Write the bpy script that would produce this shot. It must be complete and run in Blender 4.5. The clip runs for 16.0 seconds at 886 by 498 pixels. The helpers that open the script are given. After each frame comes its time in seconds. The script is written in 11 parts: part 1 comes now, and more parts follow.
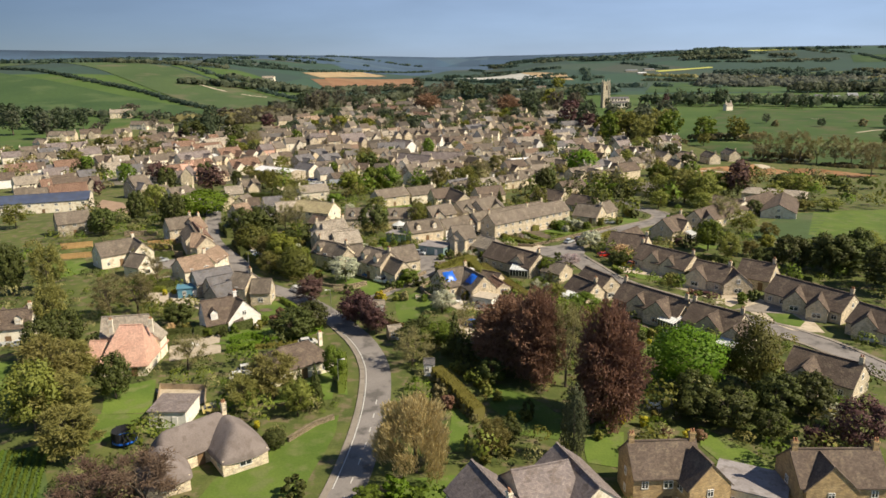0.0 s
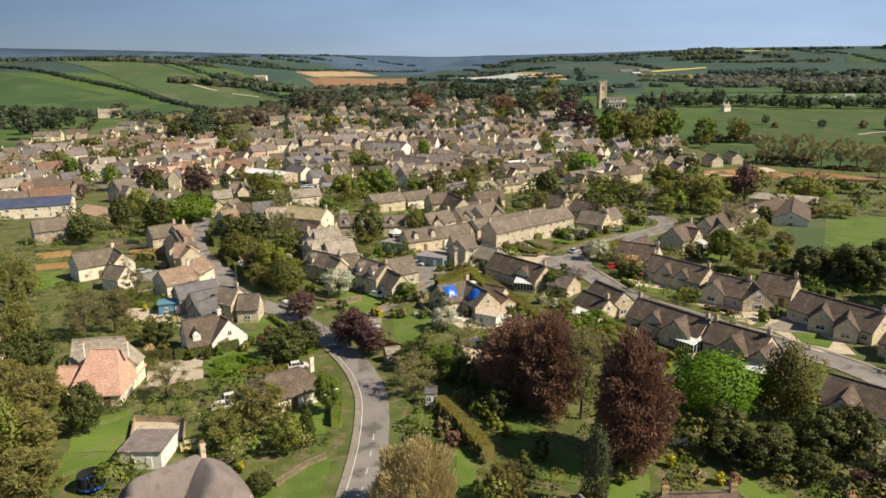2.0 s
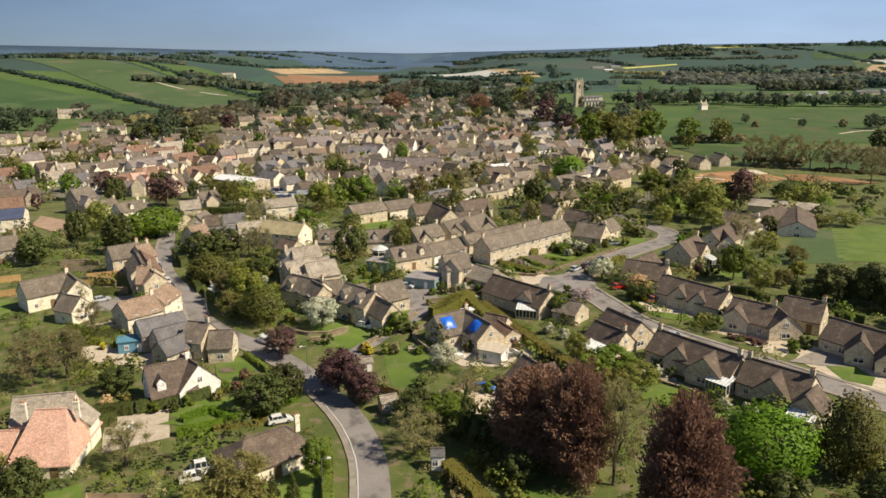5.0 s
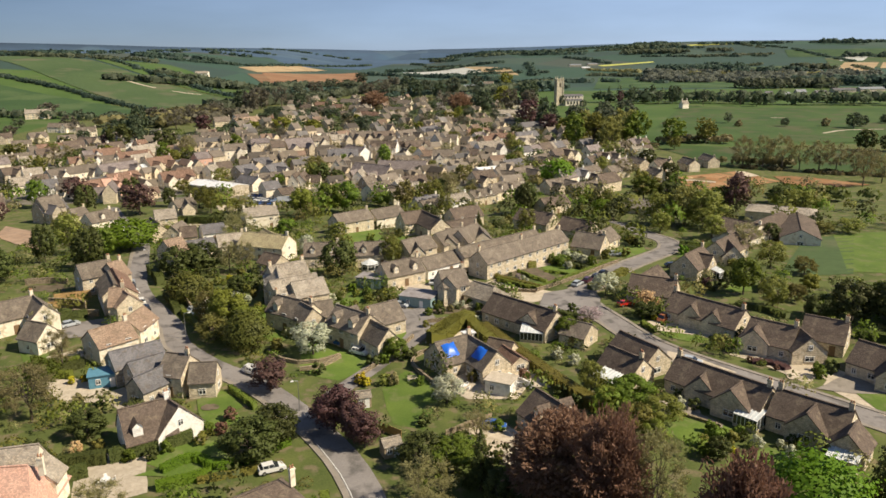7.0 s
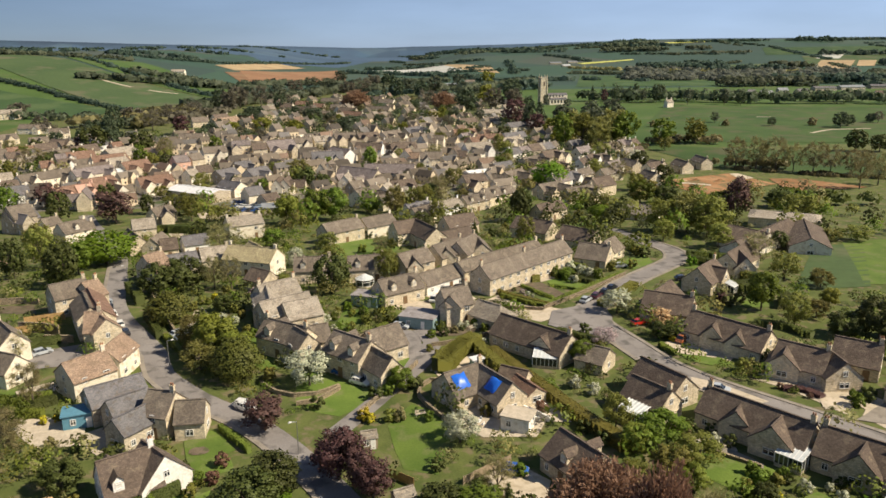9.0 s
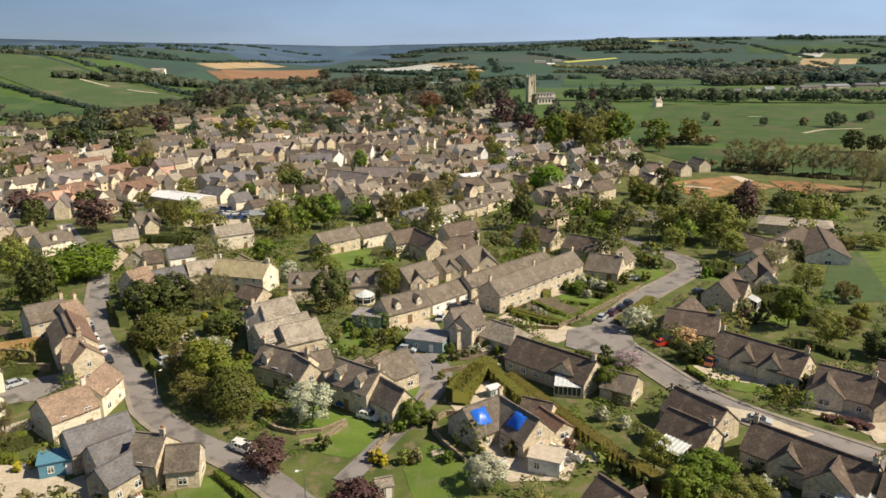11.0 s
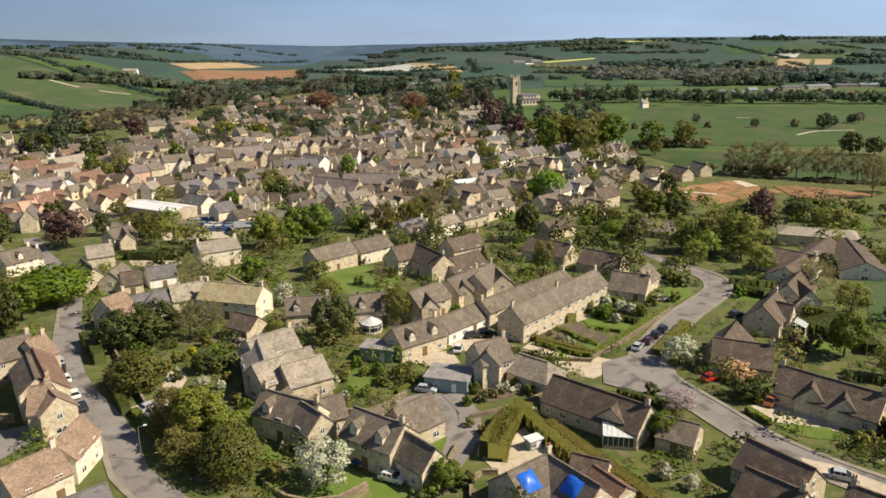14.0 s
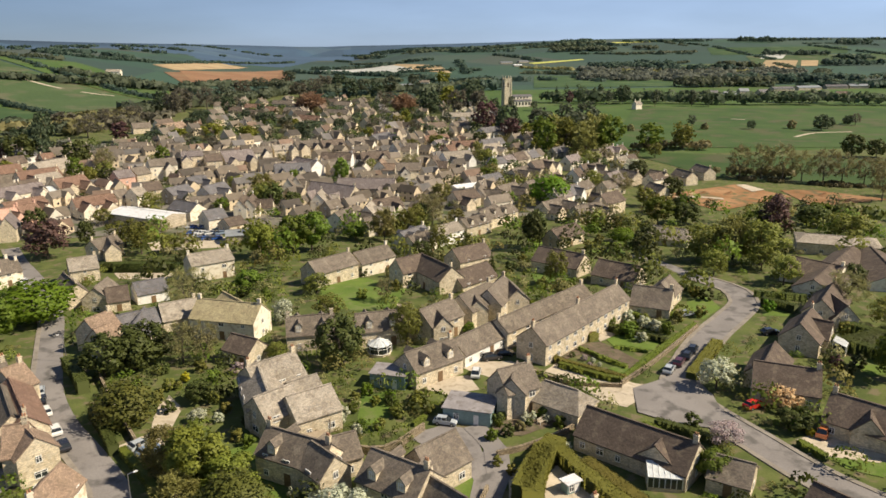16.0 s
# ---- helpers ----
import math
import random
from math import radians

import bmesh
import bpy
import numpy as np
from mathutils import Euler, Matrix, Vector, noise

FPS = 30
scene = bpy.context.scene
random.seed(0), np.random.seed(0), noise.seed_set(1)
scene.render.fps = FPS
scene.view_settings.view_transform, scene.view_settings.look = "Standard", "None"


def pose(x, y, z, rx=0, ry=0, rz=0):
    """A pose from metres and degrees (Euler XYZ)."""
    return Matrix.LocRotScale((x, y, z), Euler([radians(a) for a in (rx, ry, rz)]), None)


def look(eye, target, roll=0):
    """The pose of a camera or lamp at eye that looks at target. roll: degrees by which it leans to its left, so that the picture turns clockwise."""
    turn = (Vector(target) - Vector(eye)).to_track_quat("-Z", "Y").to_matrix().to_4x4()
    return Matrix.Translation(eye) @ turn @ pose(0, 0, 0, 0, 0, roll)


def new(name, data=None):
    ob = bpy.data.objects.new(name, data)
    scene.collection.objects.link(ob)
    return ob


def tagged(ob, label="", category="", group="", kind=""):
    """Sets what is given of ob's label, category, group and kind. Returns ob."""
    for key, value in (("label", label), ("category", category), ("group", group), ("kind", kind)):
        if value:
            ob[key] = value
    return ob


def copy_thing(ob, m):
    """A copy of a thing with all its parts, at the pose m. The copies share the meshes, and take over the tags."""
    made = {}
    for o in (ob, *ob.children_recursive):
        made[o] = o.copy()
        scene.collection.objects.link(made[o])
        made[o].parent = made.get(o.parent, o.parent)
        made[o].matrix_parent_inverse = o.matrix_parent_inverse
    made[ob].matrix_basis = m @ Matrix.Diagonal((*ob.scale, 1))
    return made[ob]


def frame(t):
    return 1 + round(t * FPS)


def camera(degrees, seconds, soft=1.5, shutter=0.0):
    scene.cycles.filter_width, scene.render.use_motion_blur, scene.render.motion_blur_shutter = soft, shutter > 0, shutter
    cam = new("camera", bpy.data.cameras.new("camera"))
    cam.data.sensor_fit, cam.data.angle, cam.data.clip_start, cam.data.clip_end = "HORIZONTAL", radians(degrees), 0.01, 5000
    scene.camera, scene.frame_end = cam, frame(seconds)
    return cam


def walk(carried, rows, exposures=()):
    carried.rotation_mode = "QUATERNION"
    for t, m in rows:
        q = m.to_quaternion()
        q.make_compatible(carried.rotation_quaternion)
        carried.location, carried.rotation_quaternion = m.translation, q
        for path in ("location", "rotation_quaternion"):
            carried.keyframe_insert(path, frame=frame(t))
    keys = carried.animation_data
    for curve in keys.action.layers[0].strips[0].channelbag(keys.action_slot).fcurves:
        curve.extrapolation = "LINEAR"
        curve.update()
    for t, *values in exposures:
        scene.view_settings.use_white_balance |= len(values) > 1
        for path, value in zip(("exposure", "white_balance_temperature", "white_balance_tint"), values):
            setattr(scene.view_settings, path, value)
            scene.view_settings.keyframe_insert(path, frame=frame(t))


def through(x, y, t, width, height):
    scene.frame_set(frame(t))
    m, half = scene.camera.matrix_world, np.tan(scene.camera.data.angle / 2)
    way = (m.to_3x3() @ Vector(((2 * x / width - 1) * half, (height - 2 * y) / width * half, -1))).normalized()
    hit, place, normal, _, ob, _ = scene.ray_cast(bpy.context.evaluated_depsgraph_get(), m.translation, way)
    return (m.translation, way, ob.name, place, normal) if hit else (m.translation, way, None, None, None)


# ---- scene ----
cam = camera(61.55, 16.0, 1.6)
PATH = [
    (0, (-0.045, 0.056, 59.998), (0.017, 96.789, 34.646), -0.720),
    (1, (-0.692, 6.364, 59.861), (-0.353, 103.098, 34.515), -0.589),
    (2, (-1.824, 12.893, 60.006), (-0.813, 109.600, 34.575), -0.538),
    (3, (-3.296, 19.482, 60.390), (-1.248, 116.136, 34.821), -0.526),
    (4, (-5.007, 26.058, 60.959), (-1.640, 122.631, 35.221), -0.528),
    (5.25, (-7.377, 34.240, 61.842), (-2.129, 130.666, 35.867), -0.529),
    (6.5, (-9.919, 42.420, 62.798), (-2.724, 138.652, 36.576), -0.518),
    (7.5, (-12.034, 49.007, 63.537), (-3.343, 145.062, 37.118), -0.502),
    (8.5, (-14.192, 55.664, 64.190), (-4.116, 151.532, 37.586), -0.482),
    (9, (-15.281, 59.025, 64.470), (-4.559, 154.799, 37.780), -0.470),
    (10.25, (-18.002, 67.520, 64.997), (-5.793, 163.066, 38.129), -0.441),
    (11.5, (-20.685, 76.127, 65.245), (-7.118, 171.459, 38.267), -0.411),
    (12.5, (-22.769, 83.057, 65.241), (-8.155, 178.226, 38.236), -0.385),
    (13.5, (-24.774, 89.995, 65.086), (-9.113, 185.004, 38.106), -0.357),
    (14.5, (-26.686, 96.926, 64.833), (-9.991, 191.778, 37.918), -0.325),
    (15.25, (-28.058, 102.130, 64.631), (-10.640, 196.867, 37.769), -0.299),
    (16, (-29.385, 107.367, 64.471), (-11.367, 202.001, 37.641), -0.276),
]
walk(cam, [(t, look(eye, target, roll)) for t, eye, target, roll in PATH])
# ---------------------------------------------------------------- world, sun
world = bpy.data.worlds.new("sky")
scene.world = world
world.use_nodes = True
wn = world.node_tree.nodes
sky = wn.new("ShaderNodeTexSky")
sky.sky_type, sky.sun_disc = "NISHITA", False
SUN_ELEV, SUN_AZ = 44.0, 110.0          # azimuth clockwise from +y
sky.sun_elevation, sky.sun_rotation = radians(SUN_ELEV), radians(SUN_AZ)
sky.altitude, sky.air_density, sky.dust_density, sky.ozone_density = 1500, 0.8, 0.0, 6.0
wn["Background"].inputs["Strength"].default_value = 0.048
tint = wn.new("ShaderNodeMixRGB")
tint.blend_type = "MULTIPLY"
tint.inputs["Fac"].default_value, tint.inputs["Color2"].default_value = 1.0, (0.88, 0.90, 0.93, 1)
world.node_tree.links.new(sky.outputs[0], tint.inputs["Color1"])
veil = wn.new("ShaderNodeMixRGB")        # thin haze evens the sky out
height = wn.new("ShaderNodeSeparateXYZ")
thin = wn.new("ShaderNodeMapRange")       # and thins out overhead
thin.inputs["From Min"].default_value, thin.inputs["From Max"].default_value = 0.12, 0.55
thin.inputs["To Min"].default_value, thin.inputs["To Max"].default_value = 0.6, 0.12
world.node_tree.links.new(height.outputs["Z"], thin.inputs["Value"])
world.node_tree.links.new(thin.outputs[0], veil.inputs["Fac"])
world.node_tree.links.new(tint.outputs[0], veil.inputs["Color1"])
sky_way = wn.new("ShaderNodeTexCoord")
to_sun = wn.new("ShaderNodeVectorMath")   # the veil is brighter towards the sun
to_sun.operation = "DOT_PRODUCT"
world.node_tree.links.new(sky_way.outputs["Generated"], to_sun.inputs[0])
world.node_tree.links.new(sky_way.outputs["Generated"], height.inputs[0])
to_sun.inputs[1].default_value = (math.sin(radians(SUN_AZ)) * math.cos(radians(SUN_ELEV)), math.cos(radians(SUN_AZ)) * math.cos(radians(SUN_ELEV)), math.sin(radians(SUN_ELEV)))
glow = wn.new("ShaderNodeMapRange")
glow.inputs["From Min"].default_value, glow.inputs["From Max"].default_value = -0.62, 0.08
world.node_tree.links.new(to_sun.outputs["Value"], glow.inputs["Value"])
rise = wn.new("ShaderNodeMath")
rise.operation = "POWER"
rise.inputs[1].default_value = 0.6
world.node_tree.links.new(glow.outputs[0], rise.inputs[0])
drift = wn.new("ShaderNodeMapping")       # faint streaks of thin cloud
drift.inputs["Scale"].default_value = (3.0, 3.0, 14.0)
world.node_tree.links.new(sky_way.outputs["Generated"], drift.inputs["Vector"])
wisps = wn.new("ShaderNodeTexNoise")
wisps.inputs["Scale"].default_value, wisps.inputs["Detail"].default_value = 1.6, 5.0
world.node_tree.links.new(drift.outputs[0], wisps.inputs["Vector"])
streak = wn.new("ShaderNodeMapRange")
streak.inputs["From Min"].default_value, streak.inputs["From Max"].default_value = 0.3, 0.7
streak.inputs["To Min"].default_value, streak.inputs["To Max"].default_value = 1.33, 1.66
world.node_tree.links.new(wisps.outputs["Fac"], streak.inputs["Value"])
bright = wn.new("ShaderNodeMath")
bright.operation = "MULTIPLY"
world.node_tree.links.new(rise.outputs[0], bright.inputs[0])
world.node_tree.links.new(streak.outputs[0], bright.inputs[1])
lit_veil = wn.new("ShaderNodeMixRGB")
lit_veil.blend_type = "MULTIPLY"
lit_veil.inputs["Fac"].default_value, lit_veil.inputs["Color1"].default_value = 1.0, (5.3, 7.0, 10.2, 1)
world.node_tree.links.new(bright.outputs[0], lit_veil.inputs["Color2"])
world.node_tree.links.new(lit_veil.outputs[0], veil.inputs["Color2"])
world.node_tree.links.new(veil.outputs[0], wn["Background"].inputs["Color"])
sun_data = bpy.data.lights.new("sun", "SUN")
sun_data.energy, sun_data.angle, sun_data.color = 5.0, radians(0.6), (1.0, 0.87, 0.67)
sun_ob = new("sun", sun_data)
sun_way = Vector((math.sin(radians(SUN_AZ)) * math.cos(radians(SUN_ELEV)),
                  math.cos(radians(SUN_AZ)) * math.cos(radians(SUN_ELEV)), math.sin(radians(SUN_ELEV))))
sun_ob.matrix_world = look(sun_way * 400, (0, 0, 0))
scene.view_settings.exposure = 0.5


# ---------------------------------------------------------------- land form
def ss(a, b, v):
    t = np.clip((v - a) / (b - a), 0, 1)
    return t * t * (3 - 2 * t)


def land(x, y):
    """Height of the ground."""
    z = -8 * ss(240, 400, y)
    ang = np.degrees(np.arctan2(x, np.maximum(y, 1)))
    z = z + 60 * ss(720, 1500, y) * ss(-40, -620, x)
    z = z + 42 * ss(1500, 3000, y) * ss(3, 9, ang) + 38 * ss(1900, 3300, y) * ss(9, 22, ang)
    return z


def lz(x, y):
    return float(land(float(x), float(y)))


# ---------------------------------------------------------------- materials
def mat(name, c1, c2, scale=1.0, rough=0.85, bump=0.2, c3=None, fine=8.0, vary=0.12, coords="Object", metallic=0.0, spec=0.3, island=False):
    """Two-scale mottled surface: c1-c2 by large noise, grain by fine noise, stains towards c3, a change from thing to thing."""
    m = bpy.data.materials.new(name)
    m.use_nodes = True
    nt = m.node_tree
    n, l = nt.nodes, nt.links
    b = n["Principled BSDF"]
    co = n.new("ShaderNodeTexCoord")
    big, small = n.new("ShaderNodeTexNoise"), n.new("ShaderNodeTexNoise")
    big.inputs["Scale"].default_value, big.inputs["Detail"].default_value = scale, 5
    small.inputs["Scale"].default_value, small.inputs["Detail"].default_value = scale * fine, 3
    for t in (big, small):
        l.new(co.outputs[coords], t.inputs["Vector"])
    ramp = n.new("ShaderNodeValToRGB")
    ramp.color_ramp.elements[0].position, ramp.color_ramp.elements[1].position = 0.35, 0.66
    ramp.color_ramp.elements[0].color, ramp.color_ramp.elements[1].color = (*c1, 1), (*c2, 1)
    l.new(big.outputs["Fac"], ramp.inputs["Fac"])
    col = ramp.outputs["Color"]
    if c3:
        st, sr = n.new("ShaderNodeTexNoise"), n.new("ShaderNodeValToRGB")
        st.inputs["Scale"].default_value, st.inputs["Detail"].default_value = scale * 2.3, 6
        l.new(co.outputs[coords], st.inputs["Vector"])
        sr.color_ramp.elements[0].position, sr.color_ramp.elements[1].position = 0.52, 0.64
        l.new(st.outputs["Fac"], sr.inputs["Fac"])
        mx = n.new("ShaderNodeMixRGB")
        l.new(sr.outputs["Color"], mx.inputs["Fac"])
        l.new(col, mx.inputs["Color1"])
        mx.inputs["Color2"].default_value = (*c3, 1)
        col = mx.outputs["Color"]
    info, mr, hsv = n.new("ShaderNodeObjectInfo"), n.new("ShaderNodeMapRange"), n.new("ShaderNodeHueSaturation")
    mr.inputs["To Min"].default_value, mr.inputs["To Max"].default_value = 1 - vary, 1 + vary
    l.new(n.new("ShaderNodeNewGeometry").outputs["Random Per Island"] if island else info.outputs["Random"], mr.inputs["Value"])
    gr, mul = n.new("ShaderNodeMapRange"), n.new("ShaderNodeMath")
    gr.inputs["To Min"].default_value, gr.inputs["To Max"].default_value = 0.72, 1.28
    l.new(small.outputs["Fac"], gr.inputs["Value"])
    mul.operation = "MULTIPLY"
    l.new(mr.outputs[0], mul.inputs[0])
    l.new(gr.outputs[0], mul.inputs[1])
    l.new(mul.outputs[0], hsv.inputs["Value"])
    l.new(col, hsv.inputs["Color"])
    l.new(hsv.outputs["Color"], b.inputs["Base Color"])
    b.inputs["Roughness"].default_value, b.inputs["Metallic"].default_value = rough, metallic
    b.inputs["Specular IOR Level"].default_value = spec
    if bump:
        bp = n.new("ShaderNodeBump")
        bp.inputs["Strength"].default_value, bp.inputs["Distance"].default_value = bump, 0.05
        l.new(small.outputs["Fac"], bp.inputs["Height"])
        l.new(bp.outputs["Normal"], b.inputs["Normal"])
    return m


def coursed(m, width, height, joint, depth, mortar=0.03, offset=0.5):
    """Lays rows of stones, bricks or slates over a material, in the metres of the UV map."""
    nt = m.node_tree
    n, l = nt.nodes, nt.links
    b = n["Principled BSDF"]
    old = b.inputs["Base Color"].links[0].from_socket
    uv, br, mx = n.new("ShaderNodeUVMap"), n.new("ShaderNodeTexBrick"), n.new("ShaderNodeMixRGB")
    br.offset = offset
    br.inputs["Scale"].default_value = 1.0
    br.inputs["Brick Width"].default_value, br.inputs["Row Height"].default_value = width, height
    br.inputs["Mortar Size"].default_value, br.inputs["Mortar Smooth"].default_value = mortar, 0.4
    br.inputs["Color1"].default_value, br.inputs["Color2"].default_value = (0.72, 0.72, 0.74, 1), (1.2, 1.17, 1.12, 1)
    br.inputs["Mortar"].default_value = (*joint, 1)
    l.new(uv.outputs["UV"], br.inputs["Vector"])
    mx.blend_type = "MULTIPLY"
    mx.inputs["Fac"].default_value = 1.0
    l.new(old, mx.inputs["Color1"])
    l.new(br.outputs["Color"], mx.inputs["Color2"])
    l.new(mx.outputs["Color"], b.inputs["Base Color"])
    bp = n.new("ShaderNodeBump")
    bp.inputs["Strength"].default_value, bp.inputs["Distance"].default_value = depth, 0.06
    bp.invert = True
    l.new(br.outputs["Fac"], bp.inputs["Height"])
    if b.inputs["Normal"].links:
        l.new(b.inputs["Normal"].links[0].from_socket, bp.inputs["Normal"])
    l.new(bp.outputs["Normal"], b.inputs["Normal"])
    return m


def leaf_mat(name, c1, c2, through=0.42, spread=0.3):
    """Leaves: each one a little lighter, darker or yellower than the next."""
    m = bpy.data.materials.new(name)
    m.use_nodes = True
    nt = m.node_tree
    n, l = nt.nodes, nt.links
    b, out = n["Principled BSDF"], n["Material Output"]
    geo, info = n.new("ShaderNodeNewGeometry"), n.new("ShaderNodeObjectInfo")
    ramp, hsv, mr, sh = n.new("ShaderNodeValToRGB"), n.new("ShaderNodeHueSaturation"), n.new("ShaderNodeMapRange"), n.new("ShaderNodeMapRange")
    lo, hi = [tuple(a + (b - a) * k for a, b in zip(c1, c2)) for k in (0.22, 0.8)]
    ramp.color_ramp.elements[0].color, ramp.color_ramp.elements[1].color = (*lo, 1), (*hi, 1)
    l.new(geo.outputs["Random Per Island"], ramp.inputs["Fac"])
    mr.inputs["To Min"].default_value, mr.inputs["To Max"].default_value = 1 - spread, 1 + spread
    l.new(info.outputs["Random"], mr.inputs["Value"])
    sh.inputs["To Min"].default_value, sh.inputs["To Max"].default_value = 0.485, 0.515
    l.new(info.outputs["Random"], sh.inputs["Value"])
    l.new(mr.outputs[0], hsv.inputs["Value"])
    l.new(sh.outputs[0], hsv.inputs["Hue"])
    l.new(ramp.outputs["Color"], hsv.inputs["Color"])
    l.new(hsv.outputs["Color"], b.inputs["Base Color"])
    b.inputs["Roughness"].default_value, b.inputs["Specular IOR Level"].default_value = 0.6, 0.25
    tr, mix = n.new("ShaderNodeBsdfTranslucent"), n.new("ShaderNodeMixShader")
    l.new(hsv.outputs["Color"], tr.inputs["Color"])
    mix.inputs["Fac"].default_value = through
    l.new(b.outputs[0], mix.inputs[1])
    l.new(tr.outputs[0], mix.inputs[2])
    l.new(mix.outputs[0], out.inputs["Surface"])
    return m


def plain(name, c, rough=0.5, metallic=0.0):
    return mat(name, tuple(v * 0.92 for v in c), tuple(min(1, v * 1.06) for v in c), 1.5, rough, 0.0, None, 6, 0.03, metallic=metallic)


STONE = coursed(mat("honey_stone", (0.64, 0.555, 0.41), (0.75, 0.665, 0.51), 0.5, 0.9, 0.3, (0.52, 0.44, 0.315), 9, 0.12), 0.42, 0.17, (0.62, 0.6, 0.56), 0.5, 0.02)
STONE_GREY = coursed(mat("weathered_stone", (0.44, 0.385, 0.3), (0.55, 0.49, 0.385), 0.5, 0.9, 0.3, (0.34, 0.29, 0.22), 9, 0.18), 0.42, 0.17, (0.62, 0.6, 0.56), 0.5, 0.02)
CREAM = mat("cream_render", (0.7, 0.63, 0.5), (0.78, 0.72, 0.59), 0.4, 0.9, 0.1, (0.55, 0.46, 0.33), 10, 0.1)
WHITE = mat("white_render", (0.76, 0.74, 0.69), (0.82, 0.80, 0.76), 0.4, 0.85, 0.08, (0.66, 0.63, 0.57), 10, 0.04)
PINK = coursed(mat("pink_brick", (0.68, 0.43, 0.33), (0.74, 0.49, 0.39), 0.6, 0.9, 0.2, (0.64, 0.4, 0.31), 8, 0.05), 0.24, 0.08, (0.8, 0.78, 0.75), 0.3, 0.012)
ROOF = coursed(mat("stone_slates", (0.152, 0.128, 0.104), (0.200, 0.170, 0.140), 0.25, 0.95, 0.4, (0.225, 0.194, 0.154), 10, 0.12), 0.30, 0.22, (0.68, 0.66, 0.63), 0.6, 0.018)
ROOF_DARK = coursed(mat("brown_tiles", (0.116, 0.090, 0.073), (0.150, 0.118, 0.096), 0.3, 0.95, 0.35, (0.182, 0.146, 0.112), 10, 0.09), 0.28, 0.2, (0.68, 0.66, 0.63), 0.6, 0.016)
ROOF_TAN = coursed(mat("tan_slates", (0.31, 0.275, 0.225), (0.38, 0.34, 0.285), 0.35, 0.95, 0.3, (0.26, 0.225, 0.18), 10, 0.15), 0.34, 0.24, (0.6, 0.58, 0.55), 0.7, 0.02)
SALMON = coursed(mat("salmon_clay_tiles", (0.55, 0.335, 0.26), (0.62, 0.395, 0.31), 0.5, 0.95, 0.2, (0.54, 0.35, 0.275), 10, 0.05), 0.26, 0.18, (0.8, 0.78, 0.76), 0.5, 0.015)
HONEY = coursed(mat("ochre_stone", (0.46, 0.33, 0.17), (0.56, 0.42, 0.235), 0.5, 0.9, 0.3, (0.36, 0.26, 0.15), 9, 0.1), 0.42, 0.17, (0.62, 0.6, 0.56), 0.5, 0.02)
ROOF_RED = coursed(mat("red_clay_tiles", (0.215, 0.135, 0.10), (0.27, 0.175, 0.13), 0.4, 0.95, 0.3, (0.20, 0.13, 0.092), 10, 0.12), 0.26, 0.18, (0.5, 0.47, 0.45), 0.7, 0.02)
SLATE = coursed(mat("blue_grey_slate", (0.125, 0.122, 0.128), (0.175, 0.17, 0.178), 0.4, 0.6, 0.2, (0.135, 0.12, 0.11), 10, 0.1), 0.3, 0.2, (0.6, 0.6, 0.6), 0.5, 0.015)
CLEAR_ROOF = mat("pale_roof_panels", (0.52, 0.55, 0.56), (0.60, 0.63, 0.63), 0.6, 0.25, 0.0, (0.46, 0.48, 0.47), 6, 0.1)
ROOF_OCHRE = coursed(mat("ochre_stone_slates", (0.275, 0.198, 0.145), (0.335, 0.25, 0.185), 0.25, 0.95, 0.3, (0.235, 0.172, 0.125), 10, 0.08), 0.34, 0.24, (0.6, 0.58, 0.55), 0.7, 0.02)
ROOF_KHAKI = coursed(mat("pale_khaki_slates", (0.40, 0.345, 0.205), (0.47, 0.41, 0.25), 0.35, 0.95, 0.3, (0.34, 0.29, 0.18), 10, 0.08), 0.34, 0.24, (0.7, 0.68, 0.65), 0.6, 0.02)
ROOF_PURPLE = coursed(mat("purple_grey_slates", (0.205, 0.175, 0.168), (0.265, 0.23, 0.222), 0.35, 0.9, 0.3, (0.18, 0.15, 0.138), 10, 0.1), 0.34, 0.24, (0.6, 0.58, 0.57), 0.7, 0.02)
THATCH = mat("old_thatch", (0.185, 0.157, 0.145), (0.225, 0.192, 0.178), 0.35, 1.0, 0.7, (0.165, 0.138, 0.125), 14, 0.08)
METAL_ROOF = mat("white_sheet_roof", (0.68, 0.68, 0.68), (0.76, 0.76, 0.75), 0.3, 0.45, 0.05, (0.6, 0.58, 0.55), 8, 0.04)
METAL_GREY = mat("dull_sheet_roof", (0.21, 0.225, 0.24), (0.27, 0.285, 0.30), 0.3, 0.6, 0.05, (0.2, 0.21, 0.22), 8, 0.04)
FLAT_ROOF = mat("grey_felt", (0.24, 0.22, 0.22), (0.31, 0.29, 0.29), 0.4, 0.9, 0.2, (0.2, 0.18, 0.17), 10, 0.08)
FRAME = plain("white_frame", (0.78, 0.77, 0.74), 0.4)
TEAL = plain("teal_boards", (0.22, 0.31, 0.31), 0.6)
BLUE = plain("blue_sheet", (0.02, 0.13, 0.60), 0.35)
BLUE_ROOF = mat("dark_blue_roofing", (0.055, 0.07, 0.12), (0.08, 0.10, 0.16), 0.2, 0.5, 0.1, (0.07, 0.08, 0.11), 8, 0.05)
FENCE = mat("orange_timber", (0.40, 0.25, 0.10), (0.50, 0.33, 0.15), 0.8, 0.8, 0.3, (0.33, 0.21, 0.10), 8, 0.1)
NET = plain("dark_netting", (0.02, 0.022, 0.028), 0.8)
BLUE_PAINT = plain("faded_blue_paint", (0.10, 0.24, 0.33), 0.6)
